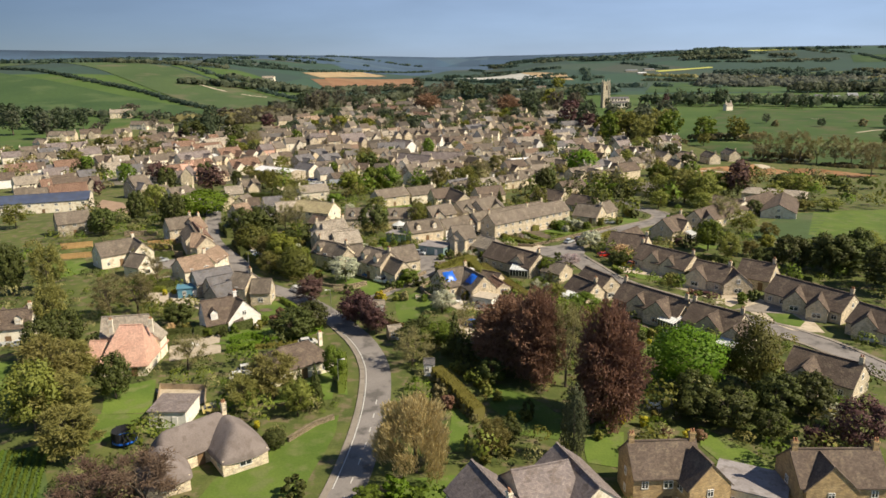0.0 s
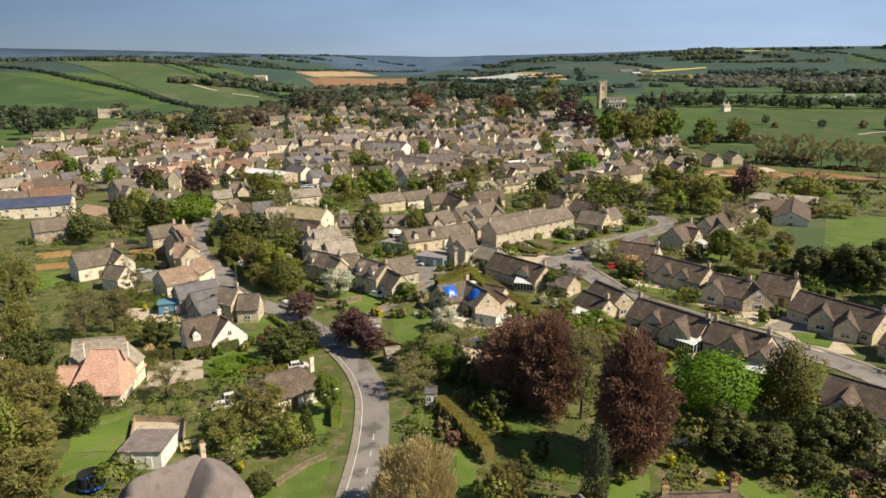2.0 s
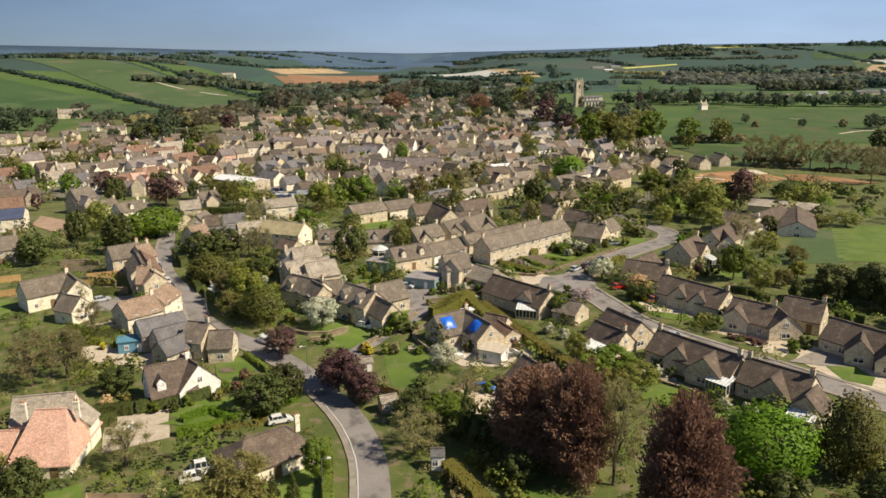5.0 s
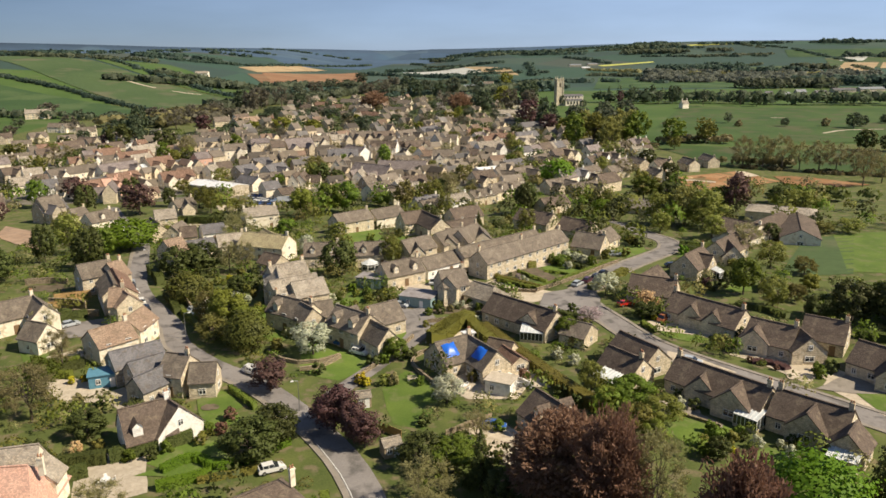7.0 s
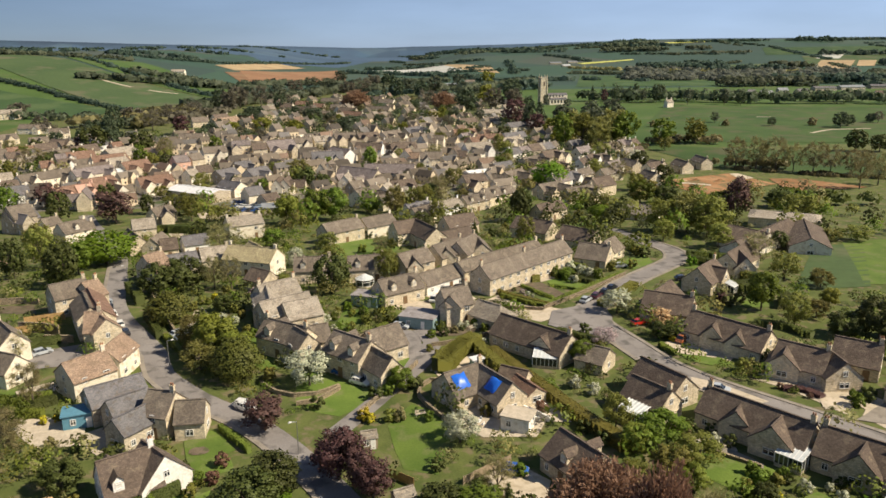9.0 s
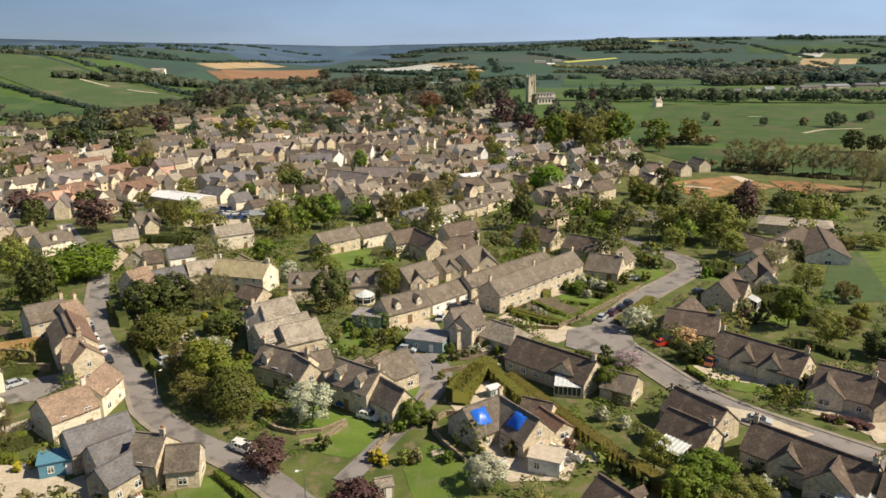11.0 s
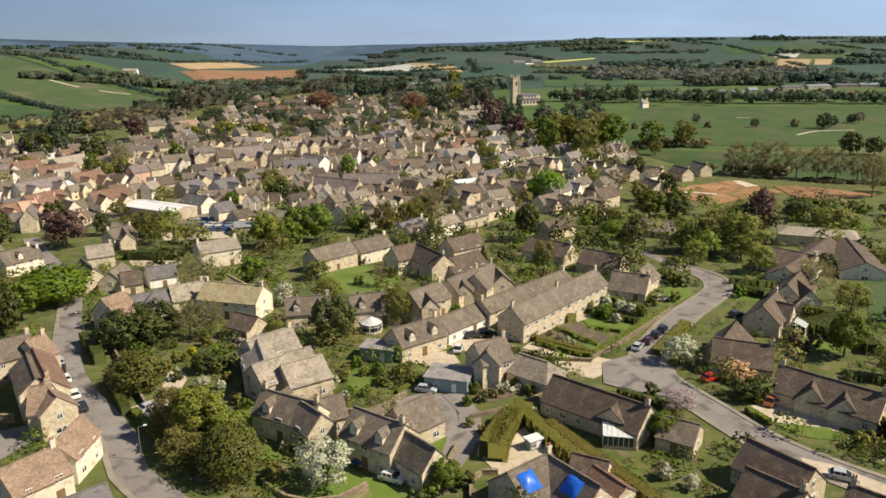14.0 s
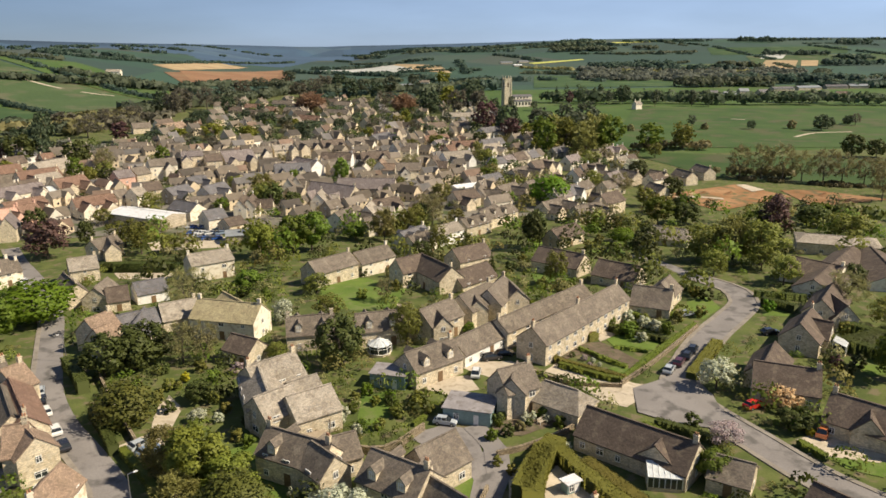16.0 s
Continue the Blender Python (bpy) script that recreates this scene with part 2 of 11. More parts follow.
DARK_WOOD = mat("dark_wood", (0.06, 0.045, 0.03), (0.10, 0.07, 0.05), 2.0, 0.7, 0.3)
DOOR_WOOD = mat("oak_door", (0.16, 0.10, 0.05), (0.22, 0.14, 0.08), 2.0, 0.6, 0.2)
TIMBER = mat("weathered_timber", (0.30, 0.24, 0.16), (0.38, 0.30, 0.21), 1.5, 0.8, 0.3)
POT = mat("clay_pot", (0.36, 0.18, 0.10), (0.44, 0.23, 0.14), 3.0, 0.9, 0.1)
ASPHALT = mat("asphalt", (0.200, 0.183, 0.172), (0.250, 0.230, 0.217), 0.12, 0.9, 0.1, (0.125, 0.116, 0.108), 40, 0.02)
PAVING = mat("pavement", (0.225, 0.198, 0.165), (0.275, 0.245, 0.208), 0.3, 0.9, 0.1, (0.20, 0.176, 0.145), 20, 0.04)
GRAVEL = mat("pale_gravel", (0.45, 0.385, 0.29), (0.54, 0.465, 0.36), 0.3, 0.95, 0.3, (0.38, 0.32, 0.235), 30, 0.08)
PATIO = mat("stone_paving", (0.40, 0.345, 0.265), (0.50, 0.435, 0.345), 0.8, 0.9, 0.2, (0.38, 0.33, 0.26), 12, 0.1)
LAWN = mat("mown_lawn", (0.080, 0.132, 0.020), (0.122, 0.178, 0.030), 0.12, 0.95, 0.4, (0.135, 0.165, 0.050), 22, 0.12)
GARDEN = mat("garden_ground", (0.064, 0.086, 0.021), (0.112, 0.130, 0.036), 0.16, 1.0, 0.6, (0.150, 0.128, 0.070), 16, 0.05)
MEADOW = mat("meadow", (0.050, 0.094, 0.019), (0.070, 0.118, 0.027), 0.012, 1.0, 0.2, (0.085, 0.115, 0.038), 30, 0.05)
CROP = mat("green_crop", (0.034, 0.070, 0.022), (0.048, 0.088, 0.027), 0.008, 1.0, 0.2, (0.07, 0.108, 0.038), 30, 0.1)
PARK = mat("uneven_parkland_grass", (0.038, 0.076, 0.017), (0.062, 0.102, 0.025), 0.022, 1.0, 0.3, (0.082, 0.088, 0.038), 30, 0.16)
PASTURE = mat("rough_pasture", (0.046, 0.078, 0.027), (0.062, 0.096, 0.034), 0.01, 1.0, 0.3, (0.10, 0.105, 0.055), 30, 0.1)
TOWN_GROUND = mat("town_yards", (0.135, 0.122, 0.098), (0.20, 0.182, 0.15), 0.05, 0.95, 0.2, (0.062, 0.082, 0.028), 14, 0.06)
BRICK_YARD = mat("orange_brown_pavers", (0.30, 0.205, 0.14), (0.38, 0.27, 0.19), 0.2, 0.95, 0.2, (0.25, 0.18, 0.13), 14, 0.05)
PERGOLA_WOOD = mat("weathered_pale_timber", (0.34, 0.29, 0.23), (0.44, 0.38, 0.31), 1.5, 0.9, 0.3)
SOIL = mat("dug_garden_soil", (0.105, 0.080, 0.055), (0.150, 0.118, 0.082), 0.4, 1.0, 0.5, (0.085, 0.085, 0.04), 18, 0.06)
PLOUGH = mat("ploughed_red_earth", (0.20, 0.105, 0.055), (0.25, 0.14, 0.075), 0.01, 1.0, 0.3, (0.23, 0.15, 0.08), 20, 0.1)
STUBBLE = mat("pale_stubble", (0.36, 0.27, 0.15), (0.44, 0.33, 0.19), 0.01, 1.0, 0.2, (0.33, 0.23, 0.13), 20, 0.1)
RAPE = mat("yellow_rape", (0.40, 0.42, 0.10), (0.48, 0.49, 0.13), 0.02, 1.0, 0.2, None, 20, 0.05)
POLY = mat("crop_covers", (0.42, 0.42, 0.38), (0.52, 0.52, 0.47), 0.02, 0.7, 0.1, (0.36, 0.38, 0.32), 20, 0.05)
CLAY = mat("orange_clay", (0.225, 0.112, 0.045), (0.33, 0.19, 0.095), 0.09, 1.0, 0.4, (0.12, 0.108, 0.05), 10, 0.16)
# far land: greens shifted bluish to paint in the distance haze
FAR_LAND = mat("haze_tinted_far_land", (0.034, 0.062, 0.048), (0.052, 0.088, 0.062), 0.004, 1.0, 0.3, (0.04, 0.065, 0.052), 14, 0.05)
# the blue of distance haze, painted as base colour
BLUE_LAND = mat("haze_painted_hills", (0.050, 0.086, 0.140), (0.066, 0.106, 0.162), 0.0025, 1.0, 0.0, (0.07, 0.135, 0.20), 8, 0.02)
BARK = mat("bark", (0.075, 0.060, 0.045), (0.13, 0.105, 0.08), 2.0, 0.95, 0.6)
TYRE = plain("tyre", (0.02, 0.02, 0.02), 0.9)
RIM = plain("rim", (0.45, 0.45, 0.46), 0.35, 0.8)
PAINT_LINE = plain("road_paint", (0.6, 0.6, 0.57), 0.7)
DRYWALL = coursed(mat("dry_stone", (0.33, 0.27, 0.18), (0.45, 0.37, 0.26), 0.8, 0.95, 0.5, (0.26, 0.22, 0.16), 8, 0.15), 0.35, 0.14, (0.45, 0.43, 0.4), 0.9, 0.03)
GLASS = bpy.data.materials.new("window_glass")
GLASS.use_nodes = True
_g = GLASS.node_tree.nodes["Principled BSDF"]
_g.inputs["Base Color"].default_value, _g.inputs["Roughness"].default_value = (0.025, 0.03, 0.035, 1), 0.06
_g.inputs["Specular IOR Level"].default_value = 0.7

def patchwork(m, scale, tones):
    """Lays irregular far fields in several tones over a material."""
    nt = m.node_tree
    n, l = nt.nodes, nt.links
    b = n["Principled BSDF"]
    co, vo, ramp, mx = n.new("ShaderNodeTexCoord"), n.new("ShaderNodeTexVoronoi"), n.new("ShaderNodeValToRGB"), n.new("ShaderNodeMixRGB")
    vo.inputs["Scale"].default_value = scale
    l.new(co.outputs["Object"], vo.inputs["Vector"])
    sep = n.new("ShaderNodeSeparateColor")
    l.new(vo.outputs["Color"], sep.inputs[0])
    ramp.color_ramp.interpolation = "CONSTANT"
    ramp.color_ramp.elements[0].color = (*tones[0], 1)
    ramp.color_ramp.elements[1].position, ramp.color_ramp.elements[1].color = 1 / len(tones), (*tones[1], 1)
    for i, c in enumerate(tones[2:], 2):
        ramp.color_ramp.elements.new(i / len(tones)).color = (*c, 1)
    l.new(sep.outputs[0], ramp.inputs["Fac"])
    old = b.inputs["Base Color"].links[0].from_socket
    mx.inputs["Fac"].default_value = 0.65
    l.new(old, mx.inputs["Color1"])
    l.new(ramp.outputs["Color"], mx.inputs["Color2"])
    l.new(mx.outputs["Color"], b.inputs["Base Color"])


# field tones of both far lands, distance haze mixed into the colours
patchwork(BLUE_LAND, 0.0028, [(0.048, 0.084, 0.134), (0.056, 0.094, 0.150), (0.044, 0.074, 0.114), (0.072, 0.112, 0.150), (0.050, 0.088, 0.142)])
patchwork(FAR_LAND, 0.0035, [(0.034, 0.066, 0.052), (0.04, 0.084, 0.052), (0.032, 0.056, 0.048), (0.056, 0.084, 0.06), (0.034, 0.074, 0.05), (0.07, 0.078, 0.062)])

LEAF = {
    "green": leaf_mat("green_leaves", (0.097, 0.146, 0.017), (0.186, 0.240, 0.035)),
    "fresh": leaf_mat("fresh_green_leaves", (0.098, 0.185, 0.012), (0.191, 0.300, 0.026), 0.42, 0.14),
    "olive": leaf_mat("olive_leaves", (0.153, 0.168, 0.030), (0.260, 0.262, 0.062)),
    "dark": leaf_mat("dark_evergreen_leaves", (0.052, 0.066, 0.016), (0.107, 0.124, 0.032), 0.25),
    "copper": leaf_mat("copper_leaves", (0.185, 0.106, 0.068), (0.320, 0.192, 0.126), 0.42, 0.25),
    "purple": leaf_mat("purple_leaves", (0.078, 0.042, 0.039), (0.156, 0.086, 0.076), 0.25, 0.15),
    "willow": leaf_mat("budding_willow_twigs", (0.40, 0.32, 0.15), (0.55, 0.45, 0.225), 0.4, 0.06),
    "bud": leaf_mat("budding_twigs", (0.200, 0.180, 0.076), (0.307, 0.280, 0.126), 0.35, 0.15),
    "russet": leaf_mat("russet_twigs", (0.118, 0.080, 0.054), (0.19, 0.13, 0.09), 0.2, 0.1),
    "white": leaf_mat("white_blossom", (0.37, 0.39, 0.26), (0.60, 0.61, 0.46), 0.3, 0.1),
    "pink": leaf_mat("pale_pink_blossom", (0.36, 0.27, 0.27), (0.50, 0.41, 0.41), 0.3, 0.1),
    "orange": leaf_mat("pale_orange_leaves", (0.60, 0.40, 0.20), (0.74, 0.55, 0.32), 0.3, 0.1),
    "yellow": leaf_mat("yellow_flowers", (0.38, 0.33, 0.02), (0.55, 0.48, 0.04), 0.3, 0.1),
    "hedge": leaf_mat("hedge_leaves", (0.099, 0.132, 0.019), (0.180, 0.213, 0.034), 0.15, 0.15),
    # next four: distance haze painted in as paler, greyer leaf colours
    "far_mid": leaf_mat("haze_tinted_green_trees", (0.067, 0.093, 0.049), (0.107, 0.137, 0.070), 0.45, 0.15),
    "far_twigs": leaf_mat("haze_tinted_budding_trees", (0.157, 0.148, 0.102), (0.220, 0.206, 0.142), 0.45, 0.15),
    "haze_dark": leaf_mat("haze_blue_green_trees", (0.058, 0.095, 0.070), (0.088, 0.130, 0.093), 0.45, 0.15),
    "far_olive": leaf_mat("haze_tinted_olive_trees", (0.097, 0.121, 0.074), (0.142, 0.165, 0.100), 0.45, 0.15),
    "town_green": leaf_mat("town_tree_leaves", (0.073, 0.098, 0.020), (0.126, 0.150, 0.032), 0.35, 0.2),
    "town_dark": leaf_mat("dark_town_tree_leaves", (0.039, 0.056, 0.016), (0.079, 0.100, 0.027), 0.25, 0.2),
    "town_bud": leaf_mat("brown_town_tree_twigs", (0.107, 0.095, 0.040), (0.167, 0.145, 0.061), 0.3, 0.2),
    # bare far woods, their brown paled and greyed to paint in haze
    "haze_brown": leaf_mat("haze_tinted_bare_woodland", (0.130, 0.148, 0.116), (0.180, 0.191, 0.151), 0.5, 0.15),
    "spring": leaf_mat("yellow_green_spring_leaves", (0.177, 0.200, 0.029), (0.279, 0.300, 0.054), 0.42, 0.08),
    "yew": leaf_mat("olive_yew_leaves", (0.073, 0.080, 0.014), (0.135, 0.138, 0.029), 0.2, 0.12),
    "grey": leaf_mat("grey_green_needles", (0.054, 0.064, 0.032), (0.104, 0.120, 0.060), 0.2, 0.1),
    "budding": leaf_mat("olive_buds", (0.177, 0.165, 0.047), (0.288, 0.270, 0.086), 0.35, 0.12),
    "golden": leaf_mat("golden_hedge_leaves", (0.128, 0.122, 0.022), (0.205, 0.188, 0.042), 0.2, 0.1),
}


# ---------------------------------------------------------------- mesh tools
def make(name, verts, faces, material, smooth=False, fm=None):
    """A mesh, with a UV map in metres: u level, v up the slope."""
    me = bpy.data.meshes.new(name)
    me.from_pydata([tuple(map(float, v)) for v in verts], [], [tuple(map(int, f)) for f in faces])
    for m in material if isinstance(material, (list, tuple)) else [material]:
        me.materials.append(m)
    if fm is not None:
        me.polygons.foreach_set("material_index", fm)
    if smooth:
        me.polygons.foreach_set("use_smooth", [True] * len(me.polygons))
    uv = me.uv_layers.new(name="UVMap").data
    for p in me.polygons:
        nrm = p.normal
        h = Vector((-nrm.y, nrm.x, 0)) if abs(nrm.z) < 0.999 else Vector((1, 0, 0))
        h.normalize()
        v = nrm.cross(h)
        for li in p.loop_indices:
            co = me.vertices[me.loops[li].vertex_index].co
            uv[li].uv = (co.dot(h), co.dot(v))
    return me


def leaf_mesh(name, verts, faces, material, normals=None):
    """A mesh of many loose leaves, shaded along the crown's form where normals are given."""
    me = bpy.data.meshes.new(name)
    me.vertices.add(len(verts))
    me.vertices.foreach_set("co", np.asarray(verts, np.float32).ravel())
    faces = np.asarray(faces, np.int32)
    k = faces.shape[1]
    me.loops.add(faces.size)
    me.loops.foreach_set("vertex_index", faces.ravel())
    me.polygons.add(len(faces))
    me.polygons.foreach_set("loop_start", np.arange(len(faces), dtype=np.int32) * k)
    me.materials.append(material)
    me.update(calc_edges=True)
    if normals is not None:
        me.polygons.foreach_set("use_smooth", np.ones(len(faces), bool))
        me.normals_split_custom_set_from_vertices(np.asarray(normals, np.float32))
    return me


def put(name, me, parent=None, m=None, label=""):
    ob = new(name, me)
    if parent:
        ob.parent = parent
    if m is not None:
        ob.matrix_basis = m
    if label:
        ob["label"] = label
    return ob


class Build:
    """Collects boxes and other pieces into one mesh."""

    def __init__(self):
        self.v, self.f, self.fm = [], [], []

    def add(self, verts, faces, m=None, slot=0):
        k = len(self.v)
        self.v += [tuple(m @ Vector(v)) for v in verts] if m is not None else [tuple(v) for v in verts]
        self.f += [tuple(i + k for i in f) for f in faces]
        self.fm += [slot] * len(faces)
        return self

    def box(self, x0, y0, z0, x1, y1, z1, m=None, slot=0, taper=0.0):
        cx, cy, s = (x0 + x1) / 2, (y0 + y1) / 2, 1 - taper
        v = [(x0, y0, z0), (x1, y0, z0), (x1, y1, z0), (x0, y1, z0)]
        v += [(cx + (a - cx) * s, cy + (b - cy) * s, z1) for a, b, _ in v]
        return self.add(v, [(3, 2, 1, 0), (4, 5, 6, 7), (0, 1, 5, 4), (1, 2, 6, 5), (2, 3, 7, 6), (3, 0, 4, 7)], m, slot)

    def tube(self, a, b, ra, rb, n=6, slot=0, cap=True):
        a, b = Vector(a), Vector(b)
        q = (b - a).to_track_quat("Z", "Y").to_matrix()
        ring = [q @ Vector((math.cos(2 * math.pi * i / n), math.sin(2 * math.pi * i / n), 0)) for i in range(n)]
        v = [a + r * ra for r in ring] + [b + r * rb for r in ring]
        f = [(i, (i + 1) % n, n + (i + 1) % n, n + i) for i in range(n)]
        if cap:
            f += [tuple(range(n - 1, -1, -1)), tuple(range(n, 2 * n))]
        return self.add(v, f, None, slot)

    def mesh(self, name, material, smooth=False):
        return make(name, self.v, self.f, material, smooth, self.fm if isinstance(material, (list, tuple)) else None)


# ---------------------------------------------------------------- ground
def axis_steps(*runs):
    out = []
    for a, b, s in runs:
        out += list(np.arange(a, b, s))
    return np.array(out + [runs[-1][1]])


gx = axis_steps((-3600, -1200, 120), (-1200, -400, 32), (-400, -160, 12), (-160, 160, 5), (160, 400, 12), (400, 1200, 32), (1200, 3600, 120))
gy = axis_steps((-260, 20, 20), (20, 420, 5), (420, 700, 14), (700, 1600, 30), (1600, 4600, 80))
GX, GY = np.meshgrid(gx, gy)
GZ = land(GX, GY)
nx = len(gx)
gv = np.stack([GX.ravel(), GY.ravel(), GZ.ravel()], 1)
gf = [(j * nx + i, j * nx + i + 1, (j + 1) * nx + i + 1, (j + 1) * nx + i) for j in range(len(gy) - 1) for i in range(nx - 1)]
ground_mesh = leaf_mesh("ground", gv, gf, GARDEN)
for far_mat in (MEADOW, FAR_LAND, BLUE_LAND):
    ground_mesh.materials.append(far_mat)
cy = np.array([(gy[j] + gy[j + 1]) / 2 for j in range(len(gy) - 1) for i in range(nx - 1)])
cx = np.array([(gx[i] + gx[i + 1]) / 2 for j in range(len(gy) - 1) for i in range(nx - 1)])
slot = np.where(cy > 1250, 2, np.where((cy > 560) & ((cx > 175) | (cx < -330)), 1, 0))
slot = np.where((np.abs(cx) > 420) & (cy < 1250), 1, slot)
cang = np.degrees(np.arctan2(cx, cy))
# slot 3: far vale ground in the painted haze blue
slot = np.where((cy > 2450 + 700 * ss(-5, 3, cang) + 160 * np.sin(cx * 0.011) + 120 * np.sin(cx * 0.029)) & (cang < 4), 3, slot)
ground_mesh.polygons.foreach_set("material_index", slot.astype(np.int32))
tagged(new("ground", ground_mesh), "grassy garden and farmland ground of the valley", "ground", kind="structure")


def far_hills():
    """The far side of the vale, all round the horizon, its haze painted blue."""
    v, f = [], []
    n = 180
    for i in range(n):
        a = 360 * i / n
        d = (a + 180) % 360 - 180
        top = 41 + 2.2 * min(max(-d, 0), 40) if d < 4 else 46 + 30 * float(ss(4, 25, d))
        top += 4 * noise.noise(Vector((math.cos(radians(a)) * 6, math.sin(radians(a)) * 6, 3)))
        for r, z in ((4150, -40), (4300, top * 0.55), (4480, top), (4560, -40)):
            v.append((r * math.sin(radians(a)), r * math.cos(radians(a)), z))
    for i in range(n):
        for k in range(3):
            p, q = 4 * i + k, 4 * ((i + 1) % n) + k
            f.append((p, p + 1, q + 1, q))
    tagged(new("backdrop", make("backdrop", v, f, BLUE_LAND, True)), "distant hills beyond the vale, haze painted blue", "hills", kind="structure")


far_hills()


def drape(name, rings, material, lift, label, category, kind="structure", steps=10):
    """A sheet over the ground between corners a, b, c, d, lifted a little."""
    (ax, ay), (bx, by), (qx, qy), (dx, dy) = rings
    v, f = [], []
    for j in range(steps + 1):
        for i in range(steps + 1):
            s, t = i / steps, j / steps
            x = (ax * (1 - s) + bx * s) * (1 - t) + (dx * (1 - s) + qx * s) * t
            y = (ay * (1 - s) + by * s) * (1 - t) + (dy * (1 - s) + qy * s) * t
            v.append((x, y, lz(x, y) + lift))
    for j in range(steps):
        for i in range(steps):
            k = j * (steps + 1) + i
            f.append((k, k + 1, k + steps + 2, k + steps + 1))
    return tagged(new(name, make(name, v, f, material)), label, category, kind=kind)


def outline(name, points, material, lift, label, category):
    """A flat piece of lawn, yard or path, with softly wandering edges, laid on the ground."""
    pts = []
    n = len(points)
    OPEN.append(list(points))
    for i in range(n):
        a, b = Vector(points[i]), Vector(points[(i + 1) % n])
        k = max(2, int((b - a).length / 2.5))
        for s in range(k):
            p = a.lerp(b, s / k)
            w = noise.noise_vector(Vector((p.x * 0.4, p.y * 0.4, 1.0))) * 0.35
            pts.append((p.x + w.x, p.y + w.y))
    lift += 0.004 * (len(OPEN) % 12)
    bm = bmesh.new()
    top = [bm.verts.new((x, y, lz(x, y) + lift)) for x, y in pts]
    bm.faces.new(top)
    bmesh.ops.triangulate(bm, faces=bm.faces[:])
    bmesh.ops.recalc_face_normals(bm, faces=bm.faces[:])
    me = bpy.data.meshes.new(name)
    if sum(p.normal.z for p in bm.faces) < 0:
        bmesh.ops.reverse_faces(bm, faces=bm.faces[:])
    bm.to_mesh(me)
    bm.free()
    me.materials.append(material)
    return tagged(new(name, me), label, category, kind="structure")


def smooth_line(points, step=4.0):
    """A curve through the points, as even steps."""
    p = [Vector((*q, 0)).to_2d() for q in points]
    p = [p[0] * 2 - p[1]] + p + [p[-1] * 2 - p[-2]]
    out = []
    for i in range(1, len(p) - 2):
        k = max(1, int((p[i + 1] - p[i]).length / step))
        for s in range(k):
            t = s / k
            out.append(0.5 * (2 * p[i] + (p[i + 1] - p[i - 1]) * t + (2 * p[i - 1] - 5 * p[i] + 4 * p[i + 1] - p[i + 2]) * t * t + (3 * p[i] - p[i - 1] - 3 * p[i + 1] + p[i + 2]) * t ** 3))
    return out + [p[-2]]


def strip(name, points, offs, lifts, material, label="", category="", step=4.0, thing=True):
    """A band along a curve: for each step the offsets to the right of it, each at its lift."""
    line = smooth_line(points, step)
    if name in ("track", "lane"):
        ROAD_PTS.extend((p.x, p.y) for p in line)
    v, f = [], []
    n, k = len(line), len(offs)
    for i, p in enumerate(line):
        d = (line[min(i + 1, n - 1)] - line[max(i - 1, 0)]).normalized()
        r = Vector((d.y, -d.x))
        for o, z in zip(offs, lifts):
            q = p + r * o
            v.append((q.x, q.y, lz(q.x, q.y) + z))
    for i in range(n - 1):
        for j in range(k - 1):
            a = i * k + j
            f.append((a, a + 1, a + k + 1, a + k))
    ob = new(name, make(name, v, f, material))
    return tagged(ob, label, category, kind="structure") if thing else ob


ROAD_PTS = []          # steps along all roads
OPEN = []              # outlines of lawns and yards


def open_ground(x, y):
    """Whether a place lies on a lawn or yard."""
    for pts in OPEN:
        odd = False
        for (ax, ay), (bx, by) in zip(pts, pts[1:] + pts[:1]):
            if (ay > y) != (by > y) and x < (bx - ax) * (y - ay) / (by - ay) + ax:
                odd = not odd
        if odd:
            return True
    return False


def road(points, width, label, paved=(True, True), line=False):
    h = width / 2
    ROAD_PTS.extend((p.x, p.y) for p in smooth_line(points, 4.0))
    strip("road", points, (-h, 0, h), (0.05, 0.09, 0.05), ASPHALT, label, "road")
    for side, on in zip((-1, 1), paved):
        if on:
            o = [h, h, h + 0.15, h + 0.95, h + 0.95]
            z = [0.03, 0.17, 0.17, 0.18, -0.1]
            if side < 0:
                o, z = [-a for a in reversed(o)], list(reversed(z))
            strip("pavement", points, o, z, PAVING, "pale stone pavement with raised kerb beside road", "pavement")
    if line:
        strip("edge_line", points[1:8], (-h + 0.22, -h + 0.36), (0.1, 0.1), PAINT_LINE, "worn white painted edge line along the road", "road marking")
        way = smooth_line(points, 1.5)
        for i in range(0, 22, 3):
            strip("centre_line_dash", [tuple(way[i]), tuple(way[i + 1])], (-0.07, 0.07), (0.104, 0.104), PAINT_LINE, "short white painted centre line dash", "road marking")


